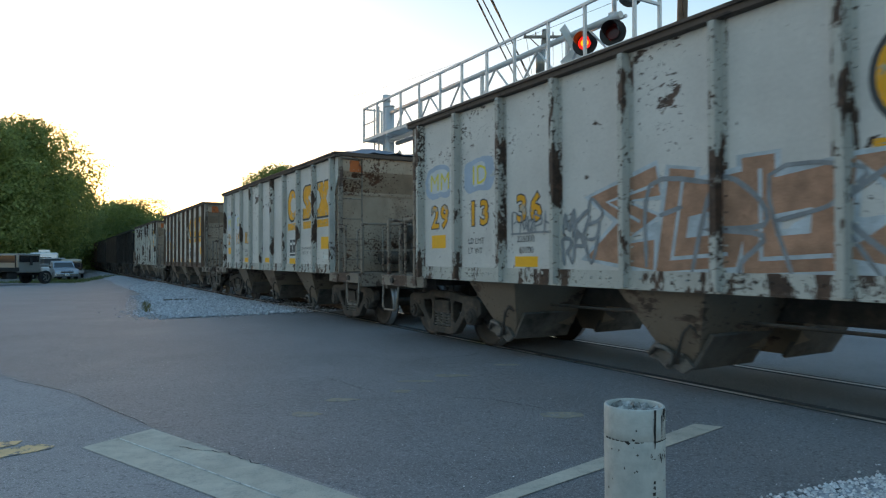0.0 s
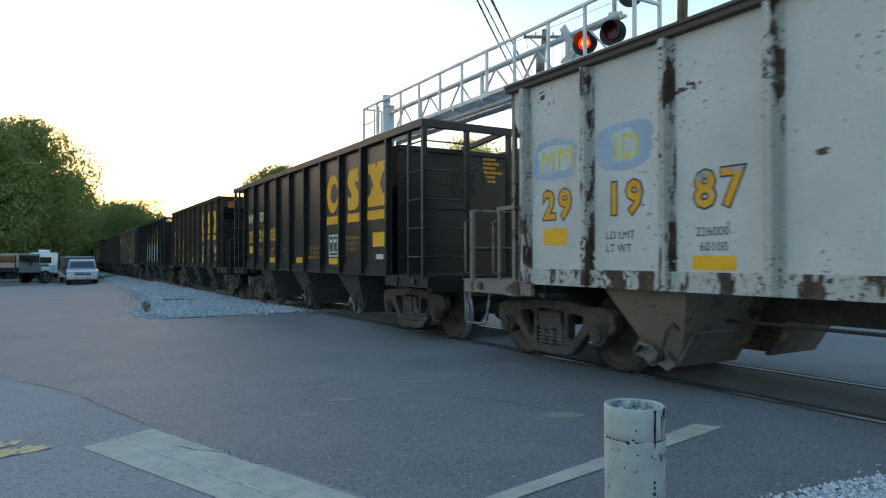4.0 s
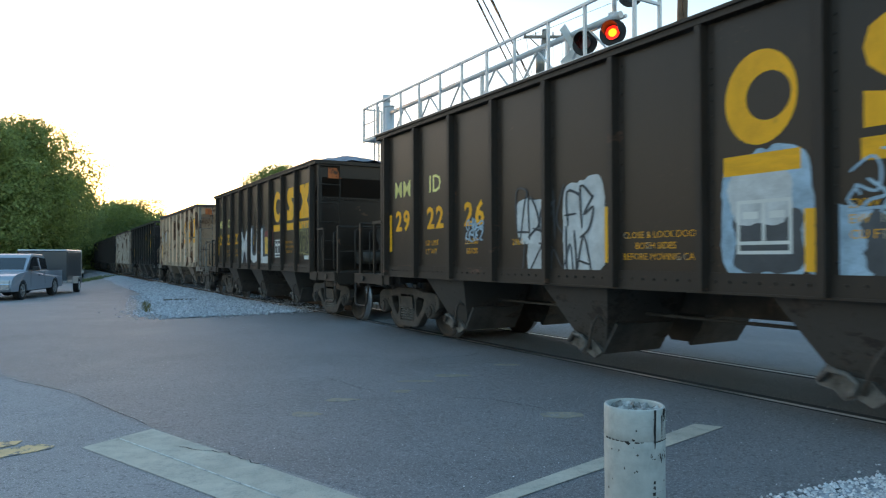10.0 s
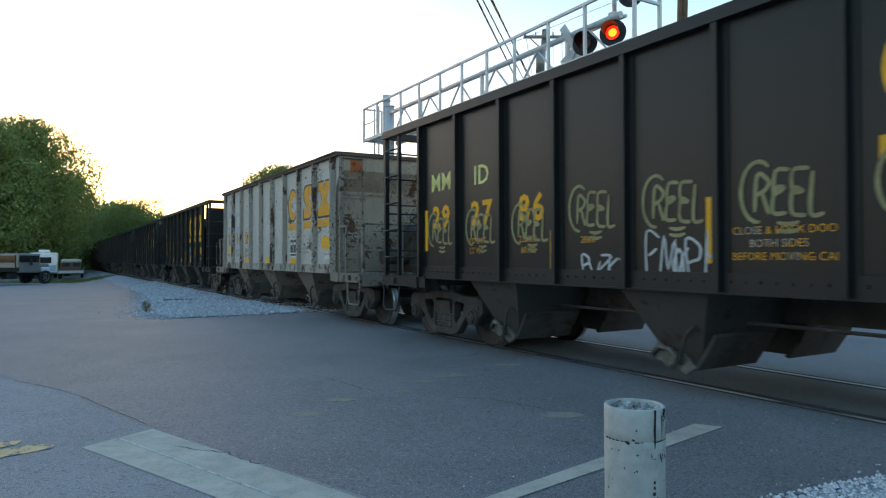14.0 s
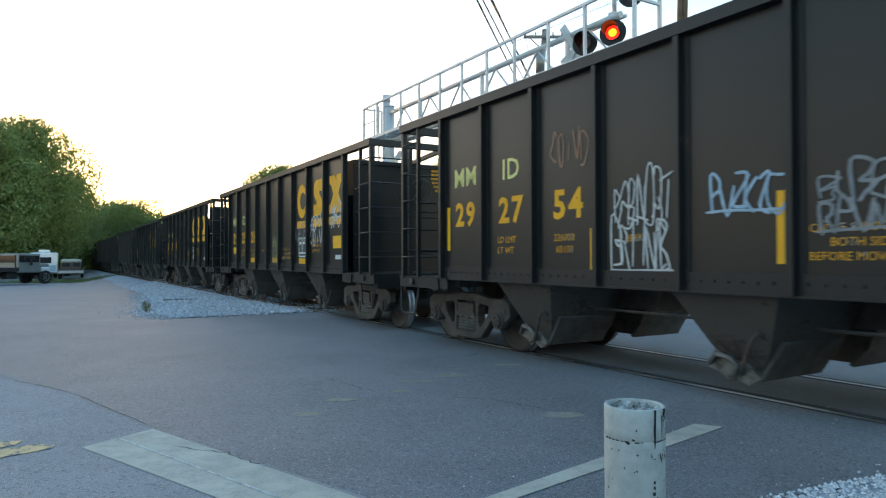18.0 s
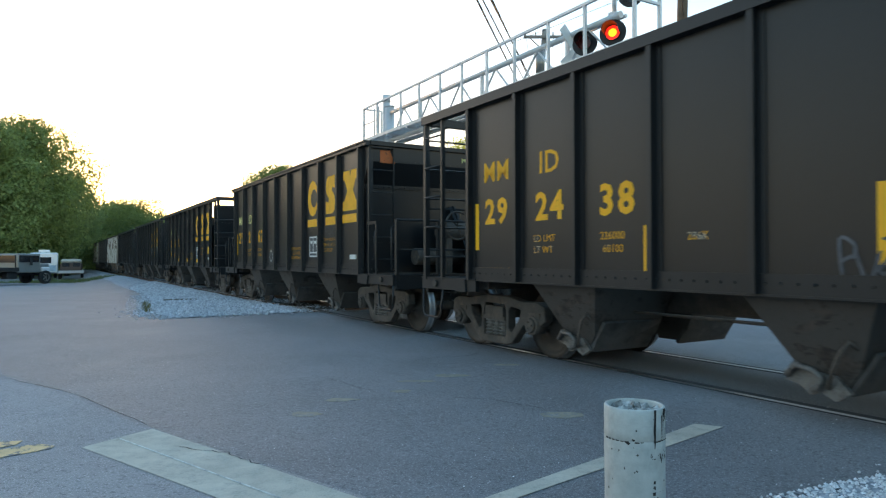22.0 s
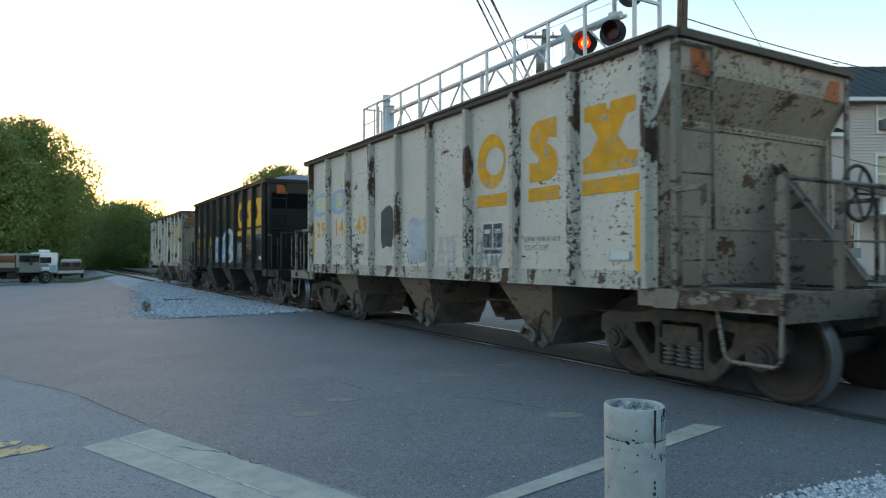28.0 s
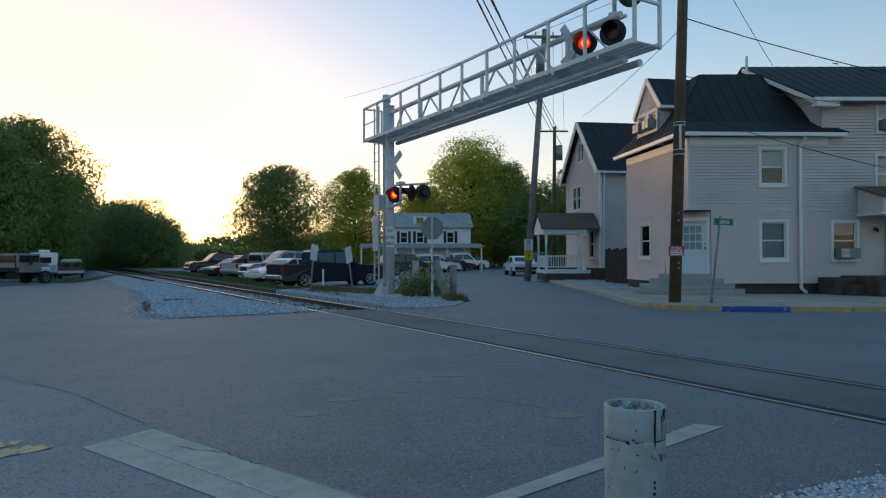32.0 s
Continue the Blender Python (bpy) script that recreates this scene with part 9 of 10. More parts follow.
bm = bmesh.new(); box(bm, 6.4, 6.9, 3.2, 3.7, 6.7, 7.8)
part("chimney", bm, M["shingle"], FH)
barn = thing("red_barn", "small far red-roofed white shed behind the trees", "barn", pose(-19.5, 105, -0.2, 0, 0, 30))
bm = bmesh.new(); box(bm, -2, 2, -2, 2, 0, 3.2)
part("wall", bm, M["white_siding"], barn)
bm = bmesh.new(); prism(bm, [(-2.3, 3.1), (2.3, 3.1), (0, 4.8)], "y", -2.3, 2.3)
part("roof", bm, M["car_red"], barn)


# ---------------------------------------------------------------- vehicles
def wheel_mesh(r, w):
    def build(bm):
        prof = [(r * 0.62, -w / 2 + 0.02), (r * 0.66, -w / 2), (r * 0.94, -w / 2), (r, -w / 2 + 0.04), (r, w / 2 - 0.04), (r * 0.94, w / 2), (r * 0.6, w / 2)]
        rings = [[bm.verts.new((q * math.cos(k * math.tau / 22), y, q * math.sin(k * math.tau / 22))) for k in range(22)] for q, y in prof]
        for a, b in zip(rings, rings[1:]):
            for k in range(22):
                bm.faces.new((a[k], a[(k + 1) % 22], b[(k + 1) % 22], b[k])).smooth = True
    return cached("tyre_%.2f" % r, build)


def rim_mesh(r):
    def build(bm):
        for k in range(5):
            a = k * math.tau / 5
            beam(bm, (0.03 * math.cos(a), -0.085, 0.03 * math.sin(a)), (r * 0.58 * math.cos(a), -0.085, r * 0.58 * math.sin(a)), 0.075, 0.03)
        rod(bm, (0, -0.09, 0), (0, -0.075, 0), r * 0.16, r * 0.14, 12)
        n = 24
        rings = [[bm.verts.new((q * math.cos(k * math.tau / n), y, q * math.sin(k * math.tau / n))) for k in range(n)] for q, y in ((r * 0.64, -0.115), (r * 0.57, -0.11), (r * 0.55, -0.03))]
        for a, b in zip(rings, rings[1:]):
            for k in range(n):
                bm.faces.new((a[k], a[(k + 1) % n], b[(k + 1) % n], b[k]))
    return cached("rim_%.2f" % r, build)


def disc_mesh(r):
    return cached("disc_%.2f" % r, lambda bm: rod(bm, (0, -0.035, 0), (0, -0.01, 0), r * 0.62, r * 0.62, 20))


def shell(bm, prof, half, tumble=0.0, zt=0.0, taper=0.06):
    """Extrudes a side outline (x, z) to both sides; what lies above zt leans in by tumble, and the ends are drawn in by taper."""
    xs = [p[0] for p in prof]
    x0, x1 = min(xs), max(xs)
    rows = []
    for sgn in (-1, 1):
        row = []
        for x, z in prof:
            y = half - (tumble * (z - zt) if z > zt else 0)
            e = min(x - x0, x1 - x)
            if e < 0.35:
                y -= taper * (1 - e / 0.35) ** 2
            row.append(bm.verts.new((x, sgn * y, z)))
        rows.append(row)
    k = len(prof)
    for i in range(k):
        bm.faces.new((rows[0][i], rows[0][(i + 1) % k], rows[1][(i + 1) % k], rows[1][i]))
    bm.faces.new(rows[0][::-1]); bm.faces.new(rows[1])


def arch(cx, r, n=7):
    return [(cx + r * math.cos(a), 0.36 + r * math.sin(a)) for a in [math.pi * (1 - j / (n - 1)) for j in range(n)]]


SHAPES = {
    # length, half width, wheel x (rear, front), wheel radius, belt, roof, lower outline (rear to front), cabin outline
    "pickup": dict(L=5.7, hw=0.97, wx=(-1.75, 1.95), r=0.39, body=[(-2.85, 0.55), (-2.85, 1.12), (-0.55, 1.12), (-0.55, 1.14), (1.15, 1.14), (1.35, 1.12), (2.55, 1.06), (2.8, 0.92), (2.85, 0.55)],
                   cab=[(-0.55, 1.13), (-0.62, 1.72), (-0.42, 1.84), (0.35, 1.86), (0.62, 1.80), (1.35, 1.13)], glass=[(-0.50, 1.20), (-0.52, 1.66), (0.42, 1.74), (0.60, 1.68), (1.12, 1.20)], bed=True),
    "crew_pickup": dict(L=5.9, hw=0.99, wx=(-1.75, 2.0), r=0.41, body=[(-2.95, 0.55), (-2.95, 1.17), (-1.0, 1.17), (-1.0, 1.18), (1.2, 1.18), (1.4, 1.16), (2.6, 1.10), (2.9, 0.95), (2.95, 0.55)],
                        cab=[(-1.05, 1.17), (-1.1, 1.80), (-0.85, 1.92), (0.35, 1.94), (0.65, 1.86), (1.4, 1.17)], glass=[(-0.98, 1.24), (-0.98, 1.74), (0.42, 1.80), (0.62, 1.72), (1.16, 1.24)], bed=True),
    "suv": dict(L=4.8, hw=0.94, wx=(-1.35, 1.4), r=0.36, body=[(-2.35, 0.5), (-2.4, 0.95), (-2.35, 1.05), (1.0, 1.05), (1.3, 1.04), (2.15, 0.96), (2.35, 0.8), (2.4, 0.45)],
                cab=[(-2.35, 1.04), (-2.15, 1.62), (-1.9, 1.72), (0.1, 1.74), (0.4, 1.68), (1.2, 1.04)], glass=[(-2.1, 1.12), (-1.95, 1.56), (0.2, 1.62), (0.4, 1.54), (0.98, 1.12)], bed=False),
    "sedan": dict(L=4.7, hw=0.89, wx=(-1.3, 1.4), r=0.33, body=[(-2.3, 0.45), (-2.35, 0.88), (-2.2, 0.98), (-1.5, 0.98), (1.0, 0.95), (1.3, 0.92), (2.1, 0.80), (2.33, 0.62), (2.35, 0.35)],
                  cab=[(-1.75, 0.96), (-1.0, 1.38), (-0.6, 1.45), (0.15, 1.45), (0.4, 1.38), (1.25, 0.93)], glass=[(-1.4, 1.02), (-0.9, 1.34), (0.15, 1.38), (0.34, 1.32), (0.95, 1.02)], bed=False),
}
VEHICLES = {}


def vehicle(kind, paint, label, m, name=None, grille="chrome"):
    sh = SHAPES[kind]
    car = thing(name or kind.replace("crew_", "") + ("_truck" if "pickup" in kind else ""), label, "car" if kind in ("suv", "sedan") else "pickup truck", m, "parked vehicles" if name is None else "")
    hw, r = sh["hw"], sh["r"]
    xr, xf = sh["wx"]
    low = 0.36

    def b_body(bm):
        under = arch(xf, r + 0.06)[::-1] + arch(xr, r + 0.06)[::-1]
        shell(bm, sh["body"] + [(sh["body"][-1][0] - 0.05, low)] + under + [(sh["body"][0][0] + 0.05, low)], hw)
    body = part_of("body", cached(kind + "_body", b_body, 0.02), M[paint], car)
    part_of("cabin", cached(kind + "_cab", lambda bm: shell(bm, sh["cab"], hw - 0.04, 0.22, sh["cab"][0][1], 0.05), 0.02), M[paint], car)
    zb = sh["cab"][0][1]

    for sgn in (-1, 1):
        def b_side_glass(bm):
            vs = [bm.verts.new((x, sgn * (hw - 0.04 - 0.22 * (z - zb) + 0.006), z)) for x, z in sh["glass"]]
            bm.faces.new(vs if sgn > 0 else vs[::-1])
        part_of("side_window", cached(kind + "_glass%d" % sgn, b_side_glass), M["pane"], car, "dark side window")

    def b_pillar(bm):
        for x in ((-0.25, ) if kind == "pickup" else (-0.05, ) if kind != "suv" else (-0.5, 0.35)):
            for sgn in (-1, 1):
                z0, z1 = zb + 0.05, sh["cab"][2][1] - 0.1
                beam(bm, (x, sgn * (hw - 0.03), z0), (x - 0.02, sgn * (hw - 0.03 - 0.22 * (z1 - z0)), z1), 0.07, 0.03)
    part_of("pillar", cached(kind + "_pillar", b_pillar), M[paint], car)
    c = sh["cab"]

    def b_screen(bm):
        (x0, z0), (x1, z1) = c[-1], c[-2]
        a, b = 0.14, 0.90
        dx, dz = x1 - x0, z1 - z0
        o = Vector((dz, 0, -dx)).normalized() * 0.012
        pts = []
        for f, s in ((a, 1), (a, -1), (b, -1), (b, 1)):
            z = z0 + dz * f
            pts.append(Vector((x0 + dx * f, s * (hw - 0.16 - 0.22 * (z - zb)), z)) + o)
        bm.faces.new([bm.verts.new(p) for p in pts])
    part_of("windscreen", cached(kind + "_screen", b_screen), M["pane"], car, "dark windscreen")

    def b_rear(bm):
        (x0, z0), (x1, z1) = c[0], c[1]
        dx, dz = x1 - x0, z1 - z0
        o = Vector((-abs(dz), 0, dx if kind != "pickup" else 0)).normalized() * 0.014
        pts = []
        for f, s in ((0.2, -1), (0.2, 1), (0.9, 1), (0.9, -1)):
            z = z0 + dz * f
            pts.append(Vector((x0 + dx * f, s * (hw - 0.2 - 0.22 * (z - zb)), z)) + o)
        bm.faces.new([bm.verts.new(p) for p in pts])
    part_of("rear_window", cached(kind + "_rear", b_rear), M["pane"], car, "dark rear window")
    fx, rx_ = sh["body"][-1][0], sh["body"][0][0]
    part_of("front_bumper", cached(kind + "_fb", lambda bm: box(bm, fx - 0.05, fx + 0.10, -hw + 0.08, hw - 0.08, 0.42, 0.66), 0.03), M["chrome"] if "pickup" in kind else M[paint], car)
    part_of("rear_bumper", cached(kind + "_rb", lambda bm: box(bm, rx_ - 0.10, rx_ + 0.05, -hw + 0.06, hw - 0.06, 0.45, 0.66), 0.03), M["chrome"] if "pickup" in kind else M["plastic"], car)
    zt = sh["body"][-2][1]
    part_of("grille", cached(kind + "_gr", lambda bm: (box(bm, fx - 0.08, fx + 0.012, -hw * 0.5, hw * 0.5, 0.68, zt), [box(bm, fx + 0.012, fx + 0.025, -hw * 0.5, hw * 0.5, 0.70 + j * 0.06, 0.72 + j * 0.06) for j in range(4)])), M["plastic"], car)
    part_of("grille_bar", cached(kind + "_gb", lambda bm: (box(bm, fx + 0.02, fx + 0.035, -hw * 0.52, hw * 0.52, zt - 0.04, zt), box(bm, fx + 0.02, fx + 0.035, -hw * 0.52, hw * 0.52, 0.67, 0.70))), M["chrome"], car)
    for sgn in (-1, 1):
        part_of("headlight", cached(kind + "_hl%d" % sgn, lambda bm: box(bm, fx - 0.16, fx + 0.015, sgn * hw * 0.72 - 0.17, sgn * hw * 0.72 + 0.17, zt - 0.24, zt - 0.03), 0.02), M["lamp_clear"], car, "clear headlight")
        part_of("tail_light", cached(kind + "_tl%d" % sgn, lambda bm: box(bm, rx_ - 0.012, rx_ + 0.08, sgn * (hw - 0.12) - 0.075, sgn * (hw - 0.12) + 0.075, 0.78, sh["body"][1][1] - 0.04), 0.01), M["lamp_red"], car, "red tail light")
        part_of("mirror", cached(kind + "_mi%d" % sgn, lambda bm: box(bm, 0.82, 0.98, sgn * (hw + 0.02), sgn * (hw + 0.24), zb + 0.02, zb + 0.2), 0.02), M["plastic"], car)
        part_of("door_line", cached(kind + "_dl%d" % sgn, lambda bm: [box(bm, x, x + 0.012, sgn * hw - 0.004, sgn * hw + 0.004, 0.52, zb) for x in (-0.5, 1.05)] + [box(bm, x, x + 0.14, sgn * (hw + 0.004) - 0.01, sgn * (hw + 0.004) + 0.012, zb - 0.18, zb - 0.14) for x in (-0.42, 0.1)]), M["plastic"], car)
    if sh["bed"]:
        bx1 = c[0][0] - 0.06
        part_of("bed_cover", cached(kind + "_bed", lambda bm: box(bm, rx_ + 0.08, bx1, -hw + 0.1, hw - 0.1, zb - 0.06, zb + 0.012)), M["plastic"], car, "dark truck bed")
    for x in (xr, xf):
        for sgn in (-1, 1):
            mm = pose(x, sgn * (hw - 0.13), r) if sgn < 0 else pose(x, sgn * (hw - 0.13), r, 0, 0, 180)
            wh = part_of("wheel", wheel_mesh(r, 0.24), M["tyre"], car, "", mm)
            part_of("rim", rim_mesh(r), M["alloy"], wh)
            part_of("wheel_disc", disc_mesh(r), M["plastic"], wh)
            if name:
                ROLLERS.append((car, wh, mm, r, sgn))
    bm = bmesh.new(); box(bm, xr - 0.2, xf + 0.2, -hw + 0.25, hw - 0.25, 0.3, 0.42)
    part("chassis", bm, M["plastic"], car)
    return car


ROLLERS = []
PARKED = [
    ("crew_pickup", "car_navy", "dark navy crew-cab pickup parked by the track", -6.0, 34.5, -0.15, 38),
    ("sedan", "car_white", "white sedan parked behind the dark pickup", -9.0, 38.4, -0.12, -128),
    ("crew_pickup", "silver_blue", "silver-blue crew-cab pickup facing the track", -10.0, 42.8, -0.12, -143),
    ("pickup", "car_silver", "silver pickup parked tail to the track", -13.2, 48.2, -0.12, 55),
    ("sedan", "car_dark", "dark grey sedan nose to the track", -15.2, 48.6, -0.12, -130),
    ("suv", "car_red", "dark red estate car in the lot", -17.9, 59.5, -0.12, -140),
    ("crew_pickup", "car_brown", "dark brown pickup facing the track", -20.9, 62.0, -0.12, -145),
    ("suv", "car_dark", "dark car at the far end of the lot", -18.8, 66.5, -0.12, 40),
    ("pickup", "car_white", "white pickup at the end of the lot", -40.4, 100.0, -0.15, -155),
    ("suv", "car_olive", "dark olive estate car parked along the lot", -3.0, 55.5, -0.10, 28),
    ("suv", "car_white", "white estate car in the far row", -0.9, 60.5, -0.10, 22),
    ("sedan", "car_dark", "dark blue-grey sedan in the far row", 0.2, 64.5, -0.10, 18),
    ("sedan", "car_red", "red car in the far row", 1.0, 69.0, -0.10, 12),
    ("crew_pickup", "car_white", "white pickup in the far row", 2.0, 73.0, -0.10, 14),
    ("suv", "car_dark", "dark estate car at the end of the far row", 3.6, 80.0, -0.10, 8),
    ("sedan", "car_white", "white sedan parked along the street kerb", 5.75, 49.6, 0.0, 95),
    ("suv", "car_olive", "dark estate car parked along the street kerb", 8.0, 58.5, 0.0, 95),
]
for kind, paint, label, x, y, z, rot in PARKED:
    vehicle(kind, paint, label, pose(x, y, z, 0, 0, rot))

# old flatbed truck, camper and wagon beside the track
FT = thing("flatbed_truck", "old grey flatbed truck with a square cab", "truck", pose(-31.3, 47.6, yard_z(-31.3, 47.6), 0, 0, 74))
for nm, b_, mt in (("cab", (0.0, 1.9, -1.0, 1.0, 0.85, 2.25), "truck_grey"), ("hood", (1.9, 2.9, -0.75, 0.75, 0.8, 1.5), "truck_grey"), ("bed", (-4.2, -0.1, -1.25, 1.25, 0.98, 1.25), "plastic"), ("frame", (-4.0, 2.8, -0.45, 0.45, 0.65, 0.9), "plastic")):
    bm = bmesh.new(); box(bm, *b_)
    part(nm, bm, M[mt], FT, "", 0.06 if nm in ("cab", "hood") else 0.02)
bm = bmesh.new(); box(bm, 0.1, 1.75, -1.02, -0.99, 1.62, 2.1); box(bm, -0.02, 0.0, -0.8, 0.8, 1.6, 2.1)
part("window", bm, M["pane"], FT, "dark cab window")
bm = bmesh.new(); beam(bm, (0.9, -1.2, 1.4), (0.9, -1.2, 2.0), 0.2, 0.05); beam(bm, (-0.12, -0.9, 1.2), (-0.12, -0.9, 2.15), 0.06); beam(bm, (-0.12, 0.9, 1.2), (-0.12, 0.9, 2.15), 0.06)
part("mirror", bm, M["plastic"], FT)
bm = bmesh.new(); box(bm, 2.1, 2.75, -0.97, -0.7, 0.7, 1.25)
part("fender", bm, M["car_white"], FT, "pale front fender", 0.06)
for x, y in ((2.35, -0.9), (2.35, 0.9), (-2.6, -0.95), (-2.6, 0.95)):
    wh = part_of("wheel", wheel_mesh(0.5, 0.3), M["tyre"], FT, "", pose(x, y, 0.5) if y < 0 else pose(x, y, 0.5, 0, 0, 180))
    part_of("rim", rim_mesh(0.5), M["truck_grey"], wh)
    part_of("wheel_disc", disc_mesh(0.5), M["plastic"], wh)
bm = bmesh.new(); box(bm, -0.9, -0.1, -1.05, -0.5, 0.45, 0.95)
part("tool_box", bm, M["plastic"], FT, "black box under the bed", 0.03)
CA = thing("camper", "white camper trailer parked under the trees", "camper", pose(-41.2, 68.5, yard_z(-41.2, 68.5), 0, 0, 121))
bm = bmesh.new(); box(bm, -3.2, 3.2, -1.2, 1.2, 0.55, 2.62)
part("body", bm, M["car_white"], CA, "", 0.12)
bm = bmesh.new(); box(bm, -3.15, 3.15, -1.17, -1.14, 0.75, 1.35); box(bm, -3.22, -3.19, -1.0, 1.0, 0.75, 1.35)
part("stripe", bm, M["spray_blue"], CA, "pale blue lower band")
for b_ in ((0.6, 1.5, -1.175, -1.15, 1.6, 2.2), (-2.2, -1.2, -1.175, -1.15, 1.6, 2.2), (-3.225, -3.2, -0.6, 0.6, 1.55, 2.15)):
    bm = bmesh.new(); box(bm, *b_)
    part("window", bm, M["pane"], CA)
bm = bmesh.new(); box(bm, -0.6, 0.4, -0.5, 0.5, 2.65, 2.92)
part("roof_unit", bm, M["car_white"], CA)
for x in (-0.5, 0.5):
    for y in (-1.0, 1.0):
        part_of("wheel", wheel_mesh(0.36, 0.24), M["tyre"], CA, "", pose(x, y, 0.36) if y < 0 else pose(x, y, 0.36, 0, 0, 180))
WG = thing("old_van", "old brown and cream van body on a low trailer", "van", pose(-37.0, 66.0, yard_z(-37.0, 66.0), 0, 0, -62))
for nm, b_, mt, bv in (("deck", (-2.6, 2.6, -1.1, 1.1, 0.55, 0.75), "grey_wood", 0.02), ("body", (-2.0, 1.0, -0.95, 0.95, 0.75, 1.55), "car_brown", 0.08), ("roof", (-2.0, 1.0, -0.9, 0.9, 1.55, 1.95), "concrete", 0.16), ("bumper", (2.6, 2.75, -1.1, 1.1, 0.6, 0.85), "car_silver", 0.02)):
    bm = bmesh.new(); box(bm, *b_)
    part(nm, bm, M[mt], WG, "", bv)
for y in (-0.45, 0.45):
    bm = bmesh.new(); box(bm, 1.0, 1.02, y - 0.3, y + 0.3, 1.2, 1.6)
    part("window", bm, M["pane"], WG)
for x in (-1.2, 1.4):
    for y in (-0.95, 0.95):
        part_of("wheel", wheel_mesh(0.33, 0.24), M["tyre"], WG, "", pose(x, y, 0.33) if y < 0 else pose(x, y, 0.33, 0, 0, 180))
# wooden field gate
GT = thing("wooden_gate", "weathered plank gate at the end of the lot", "gate", pose(-42.6, 104, -0.3, 0, 0, -6))
for k in range(6):
    bm = bmesh.new(); beam(bm, (-3.2, 0, 0.5 + k * 0.42), (3.2, 0, 0.5 + k * 0.42), 0.05, 0.2)
    part("board", bm, M["grey_wood"], GT)
for x in (-3.2, 0.0, 3.2):
    bm = bmesh.new(); beam(bm, (x, 0.1, 0), (x, 0.1, 3.0), 0.18)
    part("post", bm, M["grey_wood"], GT)
bm = bmesh.new(); beam(bm, (-3.1, -0.06, 0.6), (-0.1, -0.06, 2.6), 0.16, 0.05)
part("brace", bm, M["grey_wood"], GT)
bm = bmesh.new(); beam(bm, (0, 0, 0), (0, 0, 3.6), 0.14)
ob = solo("mile_post", bm, M["grey_wood"], "grey wooden post beside the far track", "post", m=pose(-63.5, 118, -0.4))
bm = bmesh.new(); box(bm, -0.45, 0.45, -0.03, 0.03, 0.0, 0.9, pose(0, 0, 3.4))
part("board", bm, M["sign_back"], ob)

# the pickup that drives off with its trailer
SHAPES["long_pickup"] = dict(L=5.7, hw=0.99, wx=(-1.75, 1.85), r=0.38, body=[(-2.85, 0.5), (-2.88, 0.8), (-2.85, 1.08), (-0.98, 1.08), (-0.98, 1.10), (1.2, 1.10), (1.42, 1.09), (2.3, 1.02), (2.62, 0.95), (2.78, 0.82), (2.85, 0.5)],
                             cab=[(-1.0, 1.09), (-1.06, 1.60), (-0.95, 1.72), (-0.7, 1.77), (0.25, 1.79), (0.48, 1.75), (0.62, 1.68), (1.42, 1.09)], glass=[(-0.92, 1.16), (-0.95, 1.60), (0.3, 1.68), (0.55, 1.62), (1.14, 1.16)], bed=True)
DRIVER = vehicle("long_pickup", "silver_blue", "silver-blue pickup towing a box trailer across the yard", Matrix.Identity(4), "moving_pickup")
tagged(DRIVER, group="pickup and trailer")
bm = bmesh.new(); box(bm, 2.955, 2.965, -0.16, 0.16, 0.46, 0.61)
part("plate", bm, M["sign_white"], DRIVER, "white number plate")
bm = bmesh.new(); box(bm, 2.966, 2.969, -0.11, 0.11, 0.51, 0.56)
part("plate_bar", bm, M["black_stencil"], DRIVER)
TRAILER = thing("box_trailer", "dark grey enclosed cargo trailer with bright corners", "trailer", None, "pickup and trailer")
for nm, b_, mt, bv in (("box", (-1.9, 1.7, -1.0, 1.0, 0.5, 2.0), "trailer_grey", 0.05), ("roof", (-1.92, 1.72, -1.01, 1.01, 2.0, 2.07), "car_white", 0.03), ("lower_trim", (-1.92, 1.72, -1.015, 1.015, 0.5, 0.62), "alloy", 0.01), ("rear_frame", (-1.95, -1.9, -1.02, 1.02, 0.5, 2.07), "alloy", 0.0), ("tongue", (1.7, 3.0, -0.06, 0.06, 0.5, 0.6), "plastic", 0.0)):
    bm = bmesh.new(); box(bm, *b_)
    part(nm, bm, M[mt], TRAILER, "", bv)
for y in (-1, 1):
    bm = bmesh.new(); box(bm, -0.75, 0.35, y * 1.1 - 0.13, y * 1.1 + 0.13, 0.72, 0.78); box(bm, -0.75, -0.7, y * 1.1 - 0.13, y * 1.1 + 0.13, 0.45, 0.72); box(bm, 0.3, 0.35, y * 1.1 - 0.13, y * 1.1 + 0.13, 0.45, 0.72)
    part("fender", bm, M["alloy"], TRAILER)
    mm = pose(-0.2, y * 1.08, 0.34) if y < 0 else pose(-0.2, y * 1.08, 0.34, 0, 0, 180)
    wh = part_of("wheel", wheel_mesh(0.34, 0.24), M["tyre"], TRAILER, "", mm)
    part_of("rim", rim_mesh(0.34), M["car_white"], wh)
    part_of("wheel_disc", disc_mesh(0.34), M["plastic"], wh)
    ROLLERS.append((TRAILER, wh, mm, 0.34, y))
    bm = bmesh.new(); box(bm, -1.96, -1.94, y * 0.9 - 0.06, y * 0.9 + 0.06, 0.75, 0.95)
    part("tail_light", bm, M["lamp_red"], TRAILER)


